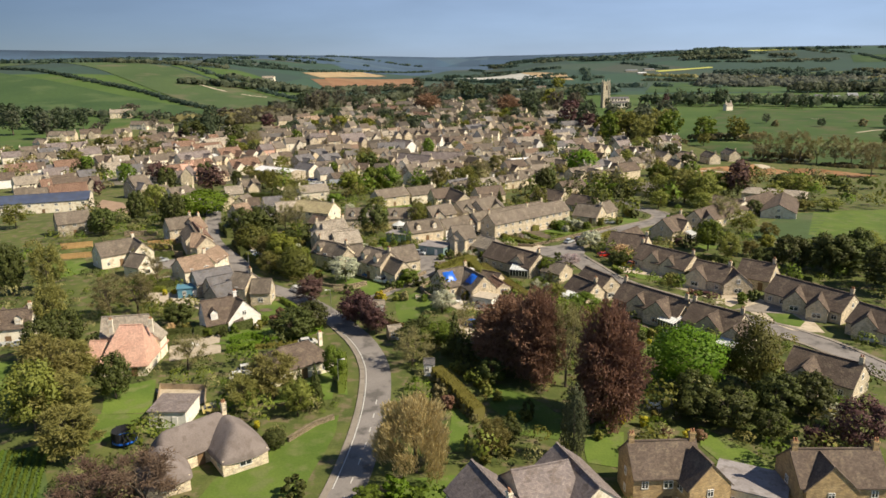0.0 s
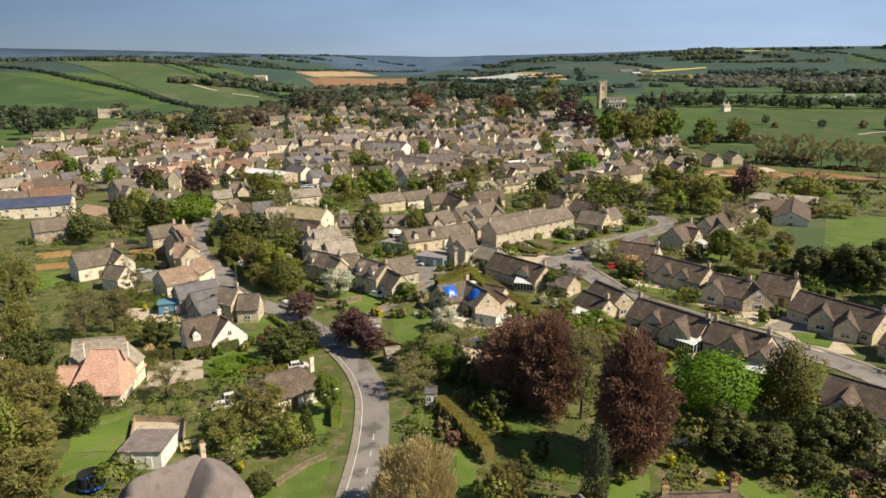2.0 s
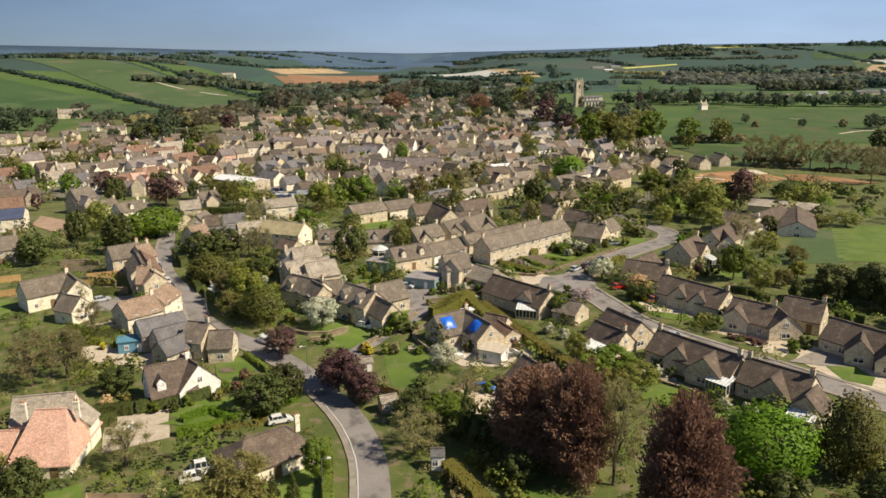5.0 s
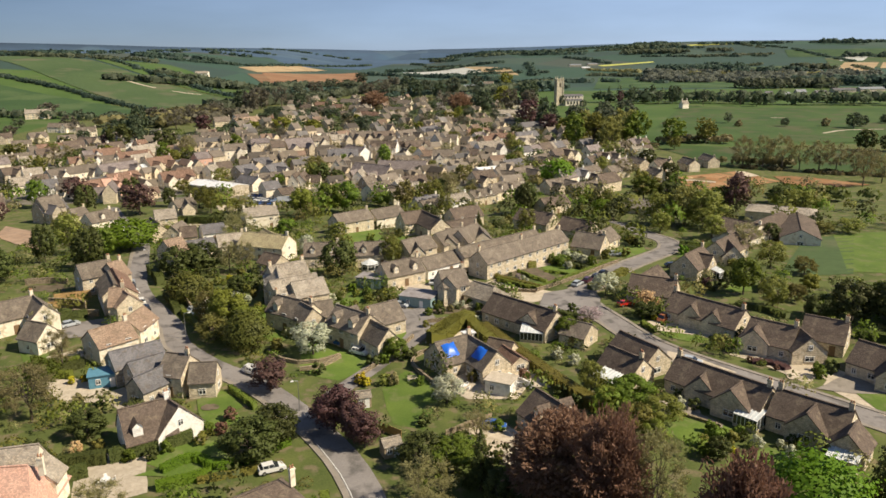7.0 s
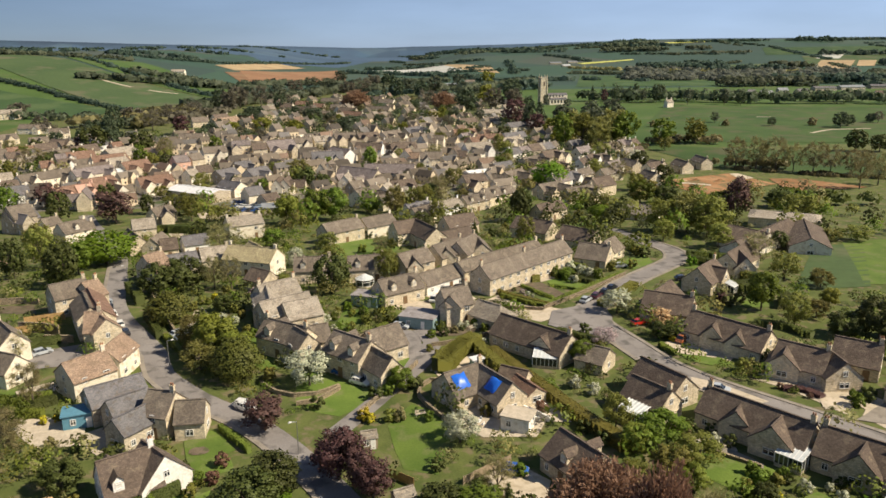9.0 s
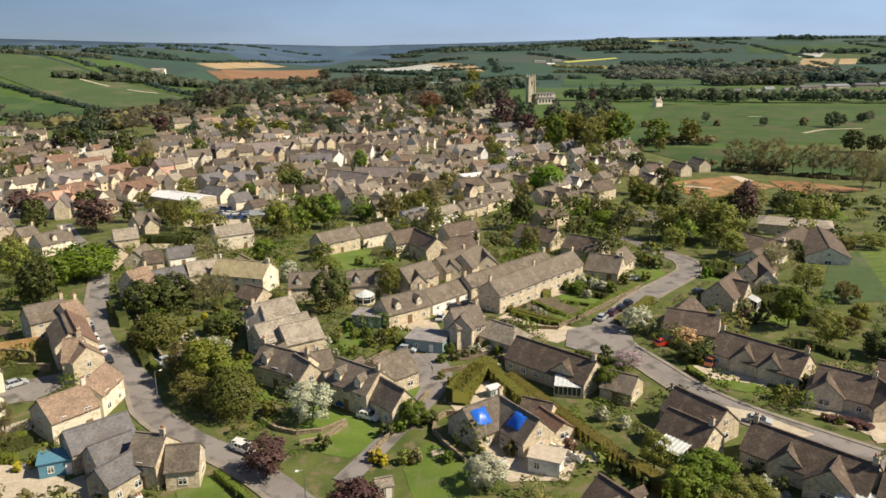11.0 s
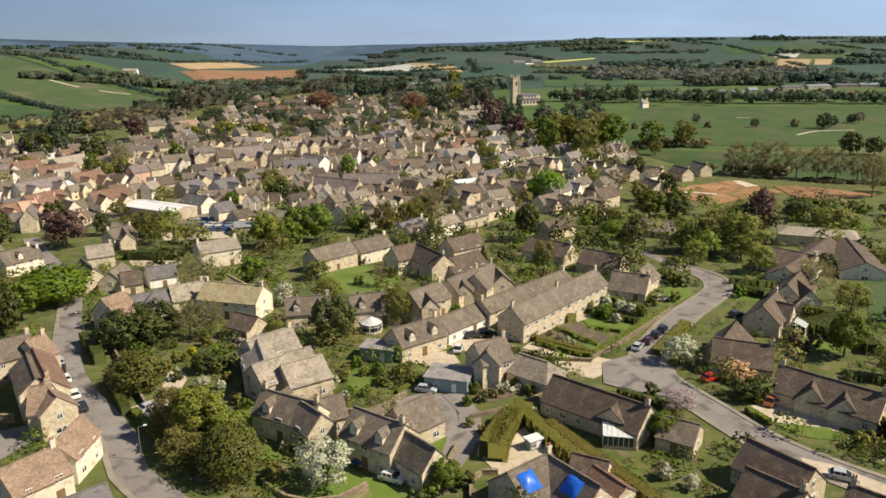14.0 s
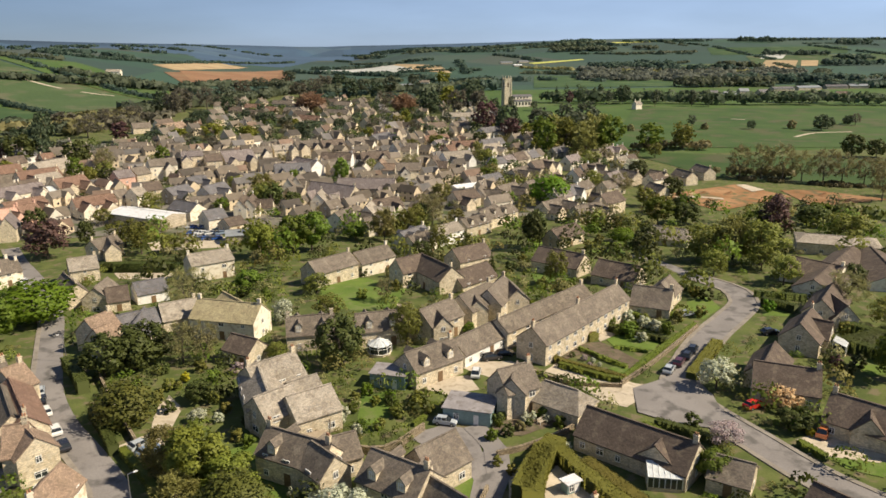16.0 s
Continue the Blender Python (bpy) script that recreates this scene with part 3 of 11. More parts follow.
# ---------------------------------------------------------------- houses
def window_mesh(w, h):
    """A casement frame with a mullion and a transom, one piece."""
    xs = [-w / 2, -w / 2 + 0.08, -0.045, 0.045, w / 2 - 0.08, w / 2]
    zs = [-h / 2 - 0.06, -h / 2 + 0.08, h * 0.16, h * 0.16 + 0.06, h / 2 - 0.08, h / 2]
    bm = bmesh.new()
    g = [[bm.verts.new((x, 0.03, z)) for x in xs] for z in zs]
    fs = [bm.faces.new((g[j][i], g[j][i + 1], g[j + 1][i + 1], g[j + 1][i])) for j in range(5) for i in range(5) if not (i in (1, 3) and j in (1, 3))]
    ext = bmesh.ops.extrude_face_region(bm, geom=fs)
    bmesh.ops.translate(bm, vec=(0, -0.11, 0), verts=[e for e in ext["geom"] if isinstance(e, bmesh.types.BMVert)])
    bmesh.ops.recalc_face_normals(bm, faces=bm.faces[:])
    me = bpy.data.meshes.new("window")
    bm.to_mesh(me)
    bm.free()
    me.materials.append(FRAME)
    return me


def pane_mesh(w, h):
    return Build().box(-w / 2 + 0.03, -0.035, -h / 2 + 0.03, w / 2 - 0.03, 0.01, h / 2 - 0.03).mesh("pane", GLASS)


WIN = {k: (window_mesh(*k), pane_mesh(*k)) for k in ((1.3, 1.15), (0.9, 1.1), (1.9, 1.15))}
DOOR = Build().box(-0.5, -0.06, -0.05, 0.5, 0.02, 2.05).box(-0.62, -0.04, 2.05, 0.62, 0.02, 2.2).box(-0.62, -0.04, -0.05, -0.5, 0.02, 2.05).box(0.5, -0.04, -0.05, 0.62, 0.02, 2.05).mesh("door", DOOR_WOOD)
POT_MESH = Build().tube((0, 0, 0), (0, 0, 0.45), 0.14, 0.11, 8).mesh("pot", POT)


def wall_mesh(L, W, eave, ridge, hip, material):
    v = [(-L / 2, -W / 2, -1.2), (L / 2, -W / 2, -1.2), (L / 2, W / 2, -1.2), (-L / 2, W / 2, -1.2),
         (-L / 2, -W / 2, eave), (L / 2, -W / 2, eave), (L / 2, W / 2, eave), (-L / 2, W / 2, eave)]
    f = [(0, 1, 5, 4), (2, 3, 7, 6)]
    if hip:
        f += [(1, 2, 6, 5), (3, 0, 4, 7), (4, 5, 6, 7)]
    else:
        v += [(-L / 2, 0, ridge - 0.12), (L / 2, 0, ridge - 0.12)]
        f += [(1, 2, 6, 9, 5), (3, 0, 4, 8, 7)]
    return make("wall", v, f, material)


def roof_mesh(L, W, eave, ridge, hip, material, thick=0.2, over=0.35):
    """A pitched roof slab with overhanging eaves and a ridge course; hip: how far the ends lean in."""
    s = (ridge - eave) / (W / 2)
    ex, ey = L / 2 + (over if hip else 0.12), W / 2 + over
    ez = eave - over * s
    n = max(2, int(L / 2.5))
    rows = []
    for k in range(n + 1):
        t = k / n
        sag = 0.06 * math.sin(math.pi * t)
        xe = -ex + 2 * ex * t
        hx = max(L / 2 - hip, 0.05) if hip else ex
        xr = -hx + 2 * hx * t
        rows.append([(xe, -ey, ez), (xr, 0, ridge - sag), (xe, ey, ez)])
    v, f = [], []
    for dz in (0, -thick):
        for r in rows:
            v += [(x, y, z + dz + 0.1) for x, y, z in r]
    m = 3 * (n + 1)
    for k in range(n):
        a = 3 * k
        f += [(a, a + 3, a + 4, a + 1), (a + 1, a + 4, a + 5, a + 2)]
        f += [(m + a + 1, m + a + 4, m + a + 3, m + a), (m + a + 2, m + a + 5, m + a + 4, m + a + 1)]
        f += [(a + 3, a, m + a, m + a + 3), (a + 2, a + 5, m + a + 5, m + a + 2)]
    e = 3 * n
    if hip:
        f += [(0, 1, 2), (e + 1, e, e + 2), (0, 2, m + 2, m), (e + 2, e, m + e, m + e + 2)]
    else:
        f += [(0, 1, m + 1, m), (1, 2, m + 2, m + 1), (e + 1, e, m + e, m + e + 1), (e + 2, e + 1, m + e + 1, m + e + 2)]
    b = Build().add(v, f)
    hx = max(L / 2 - hip, 0.05) if hip else ex
    b.box(-hx, -0.16, ridge + 0.0, hx, 0.16, ridge + 0.17)
    return b.mesh("roof", material)


def thatch_mesh(L, W, eave, ridge, hip, over=0.7):
    """A thick soft thatched roof: rounded hips, swept eaves, a patterned ridge roll."""
    ex, ey = L / 2 + over, W / 2 + over
    ez = eave - 0.35
    nx_, ny_ = max(14, int(L * 2.2)), 18
    v, f = [], []
    for j in range(ny_ + 1):
        for i in range(nx_ + 1):
            a, b = -1 + 2 * i / nx_, -1 + 2 * j / ny_
            dy, dx = (1 - abs(b)) * ey, (1 - abs(a)) * ex * ey / (max(hip, 0.8) + over)
            d = -math.log(math.exp(-2.2 * dx) + math.exp(-2.2 * dy)) / 2.2       # soft meeting of slope and hip
            d = max(d, 0) / ey
            k = 1.0 if abs(a) < 0.999 and abs(b) < 0.999 else 0.0
            z = ez + (ridge - ez) * (1 - (1 - d) ** 1.25) + 0.10 * noise.noise(Vector((a * L * 0.35, b * W * 0.35, L))) * k
            r = 1 - 0.10 * (a * a * b * b)
            v.append((a * ex * r, b * ey * r, z))
    n = nx_ + 1
    for j in range(ny_):
        for i in range(nx_):
            q = j * n + i
            f.append((q, q + 1, q + n + 1, q + n))
    rim = [i for i in range(n)] + [j * n + nx_ for j in range(1, ny_ + 1)] + [ny_ * n + i for i in range(nx_ - 1, -1, -1)] + [j * n for j in range(ny_ - 1, 0, -1)]
    base = len(v)
    for q in rim:
        x, y, z = v[q]
        v.append((x * 0.95, y * 0.93, z - 0.42))
    m = len(rim)
    for i in range(m):
        f.append((rim[(i + 1) % m], rim[i], base + i, base + (i + 1) % m))
    f.append(tuple(base + i for i in range(m)))
    return make("roof", v, f, THATCH, True)


def chimney_mesh(w, d, h, material):
    b = Build().box(-w / 2, -d / 2, -1.6, w / 2, d / 2, h).box(-w / 2 - 0.08, -d / 2 - 0.08, h - 0.28, w / 2 + 0.08, d / 2 + 0.08, h - 0.1)
    return b.box(-w / 2 - 0.03, -d / 2 - 0.03, h - 0.1, w / 2 + 0.03, d / 2 + 0.03, h).mesh("chimney", material)


CHIM = {m.name: chimney_mesh(0.75, 0.55, 1.25, m) for m in (STONE, STONE_GREY, CREAM, WHITE, PINK, HONEY)}
DORMER_WALL = Build().box(-0.75, -0.6, -1.2, 0.75, 1.6, 0.75).add([(-0.75, -0.6, 0.75), (0.75, -0.6, 0.75), (0, -0.6, 1.5), (-0.75, 1.6, 0.75), (0.75, 1.6, 0.75), (0, 1.6, 1.5)], [(0, 1, 2), (4, 3, 5), (0, 2, 5, 3), (2, 1, 4, 5)])
DORMERS = {}


def dormer(parent, x, y, z, deg, wall, roof):
    key = (wall.name, roof.name)
    if key not in DORMERS:
        r = Build()
        for s in (-1, 1):
            r.add([(0, -0.8, 1.62), (s * 0.98, -0.8, 0.62), (s * 0.98, 1.9, 0.62), (0, 1.9, 1.62), (0, -0.8, 1.5), (s * 0.98, -0.8, 0.5), (s * 0.98, 1.9, 0.5), (0, 1.9, 1.5)],
                  [(0, 1, 2, 3), (7, 6, 5, 4), (0, 4, 5, 1), (1, 5, 6, 2), (2, 6, 7, 3)][:: 1])
        DORMERS[key] = (DORMER_WALL.mesh("dormer", wall), r.mesh("dormer_roof", roof))
    d = put("dormer", DORMERS[key][0], parent, pose(x, y, z, 0, 0, deg))
    put("dormer_roof", DORMERS[key][1], d)
    put("window", WIN[(0.9, 1.1)][0], d, pose(0, -0.62, 0.05))


COVERED = []          # ground taken by buildings: x, y, radius


def inside(px, py, bl, grow=0.0):
    x, y, deg, L, W = bl[:5]
    dx, dy = px - x, py - y
    c, s = math.cos(radians(deg)), math.sin(radians(deg))
    return abs(dx * c + dy * s) < L / 2 + grow and abs(-dx * s + dy * c) < W / 2 + grow


def house(label, blocks, wall=None, roof=None, chimneys=1, dormers=0, windows=True, category="house", group="", sheets=()):
    """blocks: x, y, turn, length, width, eave, ridge, hip. The first is the main range, the others are wings."""
    wall, roof = wall or STONE, roof or ROOF
    x0, y0 = blocks[0][:2]
    z0 = lz(x0, y0)
    top = tagged(new("house"), label, category, group)
    top.matrix_basis = pose(x0, y0, z0)
    for bi, bl in enumerate(blocks):
        x, y, deg, L, W, eave, ridge, hip = bl[:8]
        tiles = bl[8] if len(bl) > 8 else roof
        COVERED.append((x, y, max(L, W) / 2 + 1))
        base = pose(x - x0, y - y0, 0, 0, 0, deg)
        put("wall", wall_mesh(L, W, eave, ridge, hip, wall), top, base)
        put("roof", thatch_mesh(L, W, eave, ridge, hip) if roof is THATCH else roof_mesh(L, W, eave, ridge, hip, tiles), top, base @ pose(0, 0, 0.004 * bi))
        if bi == 0 or (bi == 1 and chimneys > 2):
            ends = [L / 2 - 0.5, -L / 2 + 0.5, 0][: chimneys if bi == 0 else 1]
            for cx_ in ends:
                c = put("chimney", CHIM[wall.name if wall.name in CHIM else "honey_stone"], top, base @ pose(cx_, 0, ridge))
                for px_ in (-0.18, 0.18) if y < 260 else ():
                    put("pot", POT_MESH, c, pose(px_, 0, 1.25))
        if windows:
            floors = [1.45] if eave < 4.2 else [1.45, 4.0] if eave < 6.8 else [1.45, 4.0, 6.3]
            n = max(1, int(L / (3.1 if y < 260 else 4.6)))
            for side in (-1, 1) if y < 300 else (-1,) if math.cos(radians(deg)) > 0 else (1,):
                for zi, z in enumerate(floors):
                    for k in range(n):
                        wx = (k + 0.5) / n * L - L / 2
                        p = base @ Vector((wx, side * W / 2, 0))
                        if any(inside(p.x + x0, p.y + y0, o, 0.3) for o in blocks if o is not bl):
                            continue
                        if zi == 0 and k == n // 2 and bi == 0:
                            put("door", DOOR, top, base @ pose(wx, side * (W / 2 + 0.01), 0, 0, 0, 0 if side < 0 else 180))
                            continue
                        q = base @ pose(wx, side * (W / 2 + 0.01), z, 0, 0, 0 if side < 0 else 180)
                        key = (1.3, 1.15) if (k + bi) % 2 else (0.9, 1.1)
                        put("pane", WIN[key][1], put("window", WIN[key][0], top, q))
                for z in floors + ([3.9] if eave < 4.2 and ridge > 5.8 and not hip else []):
                    p = base @ Vector((side * L / 2, 0, 0))
                    if any(inside(p.x + x0, p.y + y0, o, 0.3) for o in blocks if o is not bl):
                        continue
                    key = (1.9, 1.15) if bi and z < 3 else (0.9, 1.1)
                    q = base @ pose(side * (L / 2 + 0.01), 0, z, 0, 0, 90 if side > 0 else -90)
                    put("pane", WIN[key][1], put("window", WIN[key][0], top, q))
        for at, side in [q[1:] for q in sheets if q[0] == bi]:
            # a slack blue sheet tied over a patch of roof
            sl = math.hypot(W / 2, ridge - eave)
            v, f = [], []
            for j in range(7):
                for i in range(7):
                    u, t = (i / 6 - 0.5) * 3.0 + 0.2 * noise.noise(Vector((i, j, 2))), 0.22 + 0.58 * j / 6 + 0.03 * noise.noise(Vector((i * 1.3, j, 8)))
                    bulge = 0.22 + 0.6 * (math.sin(math.pi * i / 6) * math.sin(math.pi * j / 6)) ** 0.6 + 0.22 * noise.noise(Vector((i * 1.1, j * 1.1, 5)))
                    v.append((at * L + u, side * (W / 2) * (1 - t), eave + (ridge - eave) * t + bulge))
            for j in range(6):
                for i in range(6):
                    k = j * 7 + i
                    f.append((k, k + 1, k + 8, k + 7) if side < 0 else (k + 7, k + 8, k + 1, k))
            put("roof_sheet", make("roof_sheet", v, f, BLUE, True), top, base, "bright blue plastic sheet")
        if bi == 0 and dormers:
            for k in range(dormers):
                for side in (-1, 1):
                    dx = (k + 0.5) / dormers * L - L / 2
                    yy = side * W * 0.36
                    zz = eave + (ridge - eave) * (1 - abs(yy) / (W / 2)) + 0.35
                    p = base @ Vector((dx, yy, 0))
                    if any(inside(p.x + x0, p.y + y0, o, 0.3) for o in blocks if o is not bl):
                        continue
                    q = base @ pose(dx, yy, zz, 0, 0, 0 if side < 0 else 180)
                    dormer(top, q.translation.x, q.translation.y, q.translation.z, deg + (0 if side < 0 else 180), wall, roof)
    return top


# ---------------------------------------------------------------- plants


def leaves(centres, normals, size, r, thin=1.0):
    """Quads of about that size at the centres, facing roughly along the normals."""
    n = len(centres)
    a = r.normal(size=(n, 3))
    nn = normals + 0.6 * r.normal(size=(n, 3))
    nn /= np.linalg.norm(nn, axis=1)[:, None]
    u = np.cross(nn, a)
    u /= np.linalg.norm(u, axis=1)[:, None]
    w = np.cross(nn, u)
    s = (size * (0.6 + 0.8 * r.random(n)))[:, None]
    if thin < 1:                                   # twigs: along the normal, narrow
        u = nn
    k = s * thin
    v = np.stack([centres - u * s * 0.5 - w * k * 0.35, centres + u * s * 0.5 - w * k * 0.2, centres + u * s * 0.35 + w * k * 0.45, centres - u * s * 0.4 + w * k * 0.35], 1)
    m = normals / np.linalg.norm(normals, axis=1)[:, None].clip(1e-6)
    m = m + 0.45 * nn
    m /= np.linalg.norm(m, axis=1)[:, None]
    return v.reshape(-1, 3), np.arange(4 * n).reshape(-1, 4), np.repeat(m, 4, 0)


def crown(kind, count, size, shape, seed, lobes=14, fill=0.75, thin=1.0):
    """A crown about 1 high and 1 wide round the origin's axis, from 0 to 1: many leaves on uneven lobes."""
    r = np.random.default_rng(seed)
    cs, rs = [], []
    for i in range(lobes):
        t = (i + 0.5) / lobes
        ang = i * 2.4 + r.normal() * 0.3
        if shape == "cone":
            z, rad = t ** 1.1 * 0.92, (1 - t) * 0.34
            lr = 0.05 + 0.17 * (1 - t)
        elif shape == "weep":
            z, rad = 0.12 + t * 0.74, 0.36 * math.sqrt(max(0.0, 1 - (max(t - 0.3, 0) / 0.72) ** 2)) * (0.6 + 0.45 * ((i * 7) % 5) / 4)
            lr = 0.11 + 0.05 * r.random()
        else:
            z = 0.16 + 0.72 * t
            rad = 0.36 * math.sin(math.pi * (0.14 + 0.78 * t)) ** 0.6 * ((0.78 + 0.25 * r.random()) if kind in ("dark", "fresh") else (0.45 + 0.6 * r.random()))
            lr = 0.12 if kind in ("dark", "fresh") else 0.10 + 0.07 * r.random()
        cs.append((rad * math.cos(ang), rad * math.sin(ang), z))
        rs.append(lr)
    if shape in ("beech", "dome", "column"):           # an egg with low humps, its twigs and tufts fanning out
        n = count
        d = r.normal(size=(n, 3))
        d /= np.linalg.norm(d, axis=1)[:, None]
        az, up = np.arctan2(d[:, 1], d[:, 0]), d[:, 2]
        ph = r.random(4) * 6.28
        hump = 1 + 0.07 * np.sin(az * 3 + up * 4 + ph[0]) + 0.06 * np.sin(az * 5 - up * 7 + ph[1]) + 0.05 * np.sin(az * 9 + up * 11 + ph[2]) + 0.05 * np.sin(az * 2 - up * 15 + ph[3])
        if kind == "copper":                            # layered sprays with dark hollows between
            hump += 0.10 * np.sin(up * 22 + 1.5 * np.sin(az * 4 + ph[0])) + 0.12 * np.sin(az * 4 + up * 3 + ph[1]) * np.sin(up * 5 + ph[3])
        if shape == "dome":
            hump += 0.06 * np.sin(az * 13 + up * 9 + ph[1]) * np.sin(up * 13 + ph[2])
        deep = 1 - (0.5 if shape == "beech" else 0.34) * r.random(n) ** 1.4 + 0.05 * r.normal(size=n)
        fat = 1 - 0.16 * up if shape != "dome" else 1.0
        p = d * (hump * deep)[:, None] * np.array([0.46, 0.46, 0.5])
        p[:, 0] *= fat
        p[:, 1] *= fat
        p[:, 2] = (p[:, 2] + 0.5).clip(0.02, 1.05)
        return leaves(p, d * np.array([1, 1, 0.8]) + np.array([0, 0, 0.35 if shape == "beech" else 0.1]), size, r, thin)
    cs, rs = np.array(cs), np.array(rs)
    pick = r.choice(lobes, count, p=rs ** 2 / (rs ** 2).sum())
    d = r.normal(size=(count, 3))
    d[:, 2] += 0.25
    d /= np.linalg.norm(d, axis=1)[:, None]
    rad = rs[pick] * (1 - (1 - fill) * r.random(count) ** 0.7 * 1.6).clip(0.15, 1.1) * (1 + 0.10 * r.normal(size=count))
    p = cs[pick] + d * rad[:, None]
    p[:, 2] = np.where(p[:, 2] < 0.03, 0.03 + 0.05 * r.random(count), p[:, 2])
    if shape == "weep":
        out = p * np.array([1.2, 1.2, 0]) + np.array([0, 0, 0.9])
        return leaves(p, out * 3, size, r, thin)
    out = d * 0.7 + (p - np.array([0, 0, 0.45])) * 0.9
    return leaves(p, out, size, r, thin)


def branch_mesh(seed, spread, height, depth=4, trunk=0.035, bare=False):
    """Trunk and limbs, about 1 high."""
    r = random.Random(seed)
    b = Build()

    def grow(p, d, length, rad, k):
        q = p + d * length
        b.tube(p, q, rad, rad * 0.68, 7 if k == depth else 4, cap=False)
        if k == 0:
            return
        for i in range(3 if k > 1 or bare else 2):
            ang = i * 2.1 + r.random() * 1.5
            tilt = spread * (0.6 + 0.7 * r.random())
            side = Vector((math.cos(ang), math.sin(ang), 0))
            nd = (d + side * tilt).normalized()
            if k < depth:
                nd = (nd + Vector((0, 0, 0.18))).normalized()
            grow(p + d * length * (0.75 + 0.25 * r.random()), nd, length * (0.62 + 0.16 * r.random()), rad * 0.58, k - 1)

    grow(Vector((0, 0, -0.03)), Vector((0, 0, 1)), height, trunk, depth)
    return b.mesh("trunk", BARK)


# kind: leaf, shape, leaves near, leaf size near, width for height, crown foot
SPECIES = {
    "green": ("green", "round", 4200, 0.036, 1.0, 0.12, "leafy green broadleaf tree"),
    "fresh": ("fresh", "dome", 5200, 0.036, 1.05, 0.10, "bright fresh green broadleaf tree"),
    "olive": ("olive", "round", 3400, 0.032, 0.95, 0.12, "olive green spring tree, thinly leaved"),
    "dark": ("dark", "round", 4600, 0.036, 0.95, 0.04, "dense dark evergreen tree"),
    "conifer": ("dark", "cone", 3600, 0.034, 0.75, 0.03, "dark conical conifer"),
    "budding": ("budding", "round", 6500, 0.055, 1.0, 0.06, "tall tree with thin olive brown spring buds"),
    "spring": ("spring", "round", 5600, 0.036, 1.0, 0.08, "soft yellow green spring tree"),
    "column": ("grey", "column", 4200, 0.032, 0.8, 0.0, "tall narrow columnar conifer"),
    "copper": ("copper", "beech", 22000, 0.041, 0.95, 0.03, "tall copper beech with reddish brown leaves"),
    "yew": ("yew", "beech", 5200, 0.034, 0.9, 0.02, "broad rounded olive green evergreen tree"),
    "purple": ("purple", "round", 3800, 0.034, 1.0, 0.10, "dark purple-leaved plum tree"),
    "willow": ("willow", "weep", 15000, 0.055, 1.0, 0.02, "golden budding willow with drooping twigs"),
    "bare": ("bud", "round", 4200, 0.050, 1.0, 0.12, "bare brown tree just coming into bud"),
    "twiggy": ("russet", "round", 6500, 0.050, 1.0, 0.02, "bare reddish brown twiggy tree"),
    "white": ("white", "round", 3200, 0.034, 1.15, 0.1, "fruit tree in white blossom"),
    "pink": ("pink", "round", 2300, 0.030, 1.25, 0.12, "cherry tree in pale pink blossom"),
    "orange": ("orange", "round", 2600, 0.038, 1.3, 0.05, "pale orange leaved acer"),
    "golden": ("golden", "round", 3200, 0.036, 1.0, 0.05, "golden green garden tree"),
}
TREES = {}


FAR_TREES = {}


def tree(kind, x, y, h, width=0.0, far=False, near=False):
    leaf, shape, count, size, ratio, foot, label = SPECIES[kind]
    coarse = 3 if far and y > 560 else 2 if far else 1 if y > 215 else 0
    k = (kind, coarse, near, int(abs(x * 7 + y * 3)) % 3)
    if k not in TREES:
        if near and kind not in ("willow", "copper", "twiggy", "budding"):
            count, size = int(count * 1.12), size * 0.95
        v, f, nm = crown(leaf, count // ((1, 2, 3, 5) if kind == "bare" else (1, 2, 4, 8))[coarse], size * (1.0, 1.38, 1.85, 2.5)[coarse], shape, hash_of(k), 40 if kind in ("copper", "fresh", "dark", "yew") else 26, 0.45 if kind in ("bare", "twiggy", "budding") else 0.68, 0.16 if kind in ("bare", "twiggy", "willow") else 0.42 if kind == "copper" else 0.3 if kind == "budding" else 1.0)
        v[:, 2] = foot + v[:, 2] * (1 - foot)
        TREES[k] = (leaf_mesh("crown", v, f, LEAF[leaf], None if kind in ("bare", "twiggy", "willow", "copper", "budding") else nm), branch_mesh(hash_of(k), 0.45 if shape == "round" else 0.12, 0.3, 2 if far else (4 if kind in ("bare", "willow", "pink", "twiggy", "budding") else 3), 0.028))
    w = (width or h * ratio * 0.86)
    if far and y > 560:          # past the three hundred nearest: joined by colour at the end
        # past 620 m leaf colours swap to the paler ones with painted haze
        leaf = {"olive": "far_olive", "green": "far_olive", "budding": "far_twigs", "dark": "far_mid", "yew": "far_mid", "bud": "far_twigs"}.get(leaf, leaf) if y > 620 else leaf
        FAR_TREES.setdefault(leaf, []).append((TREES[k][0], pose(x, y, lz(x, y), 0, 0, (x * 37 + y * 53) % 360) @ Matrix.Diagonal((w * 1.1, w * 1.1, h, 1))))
        FAR_TREES.setdefault("trunk", []).append((TREES[k][1], pose(x, y, lz(x, y)) @ Matrix.Diagonal((w * 0.95, w * 0.95, h, 1))))
        return None
    top = tagged(new("tree"), label + " standing among the houses" if not far else label + " at the village edge", "tree")
    top.matrix_basis = pose(x, y, lz(x, y))
    turn = (x * 37 + y * 53) % 360
    put("trunk", TREES[k][1], top, Matrix.Rotation(radians(turn), 4, "Z") @ Matrix.Diagonal((w * 0.95, w * 0.95, h, 1)))
    put("crown", TREES[k][0], top, Matrix.Rotation(radians(turn), 4, "Z") @ Matrix.Diagonal((w * 1.1, w * 1.1, h, 1)))
    return top


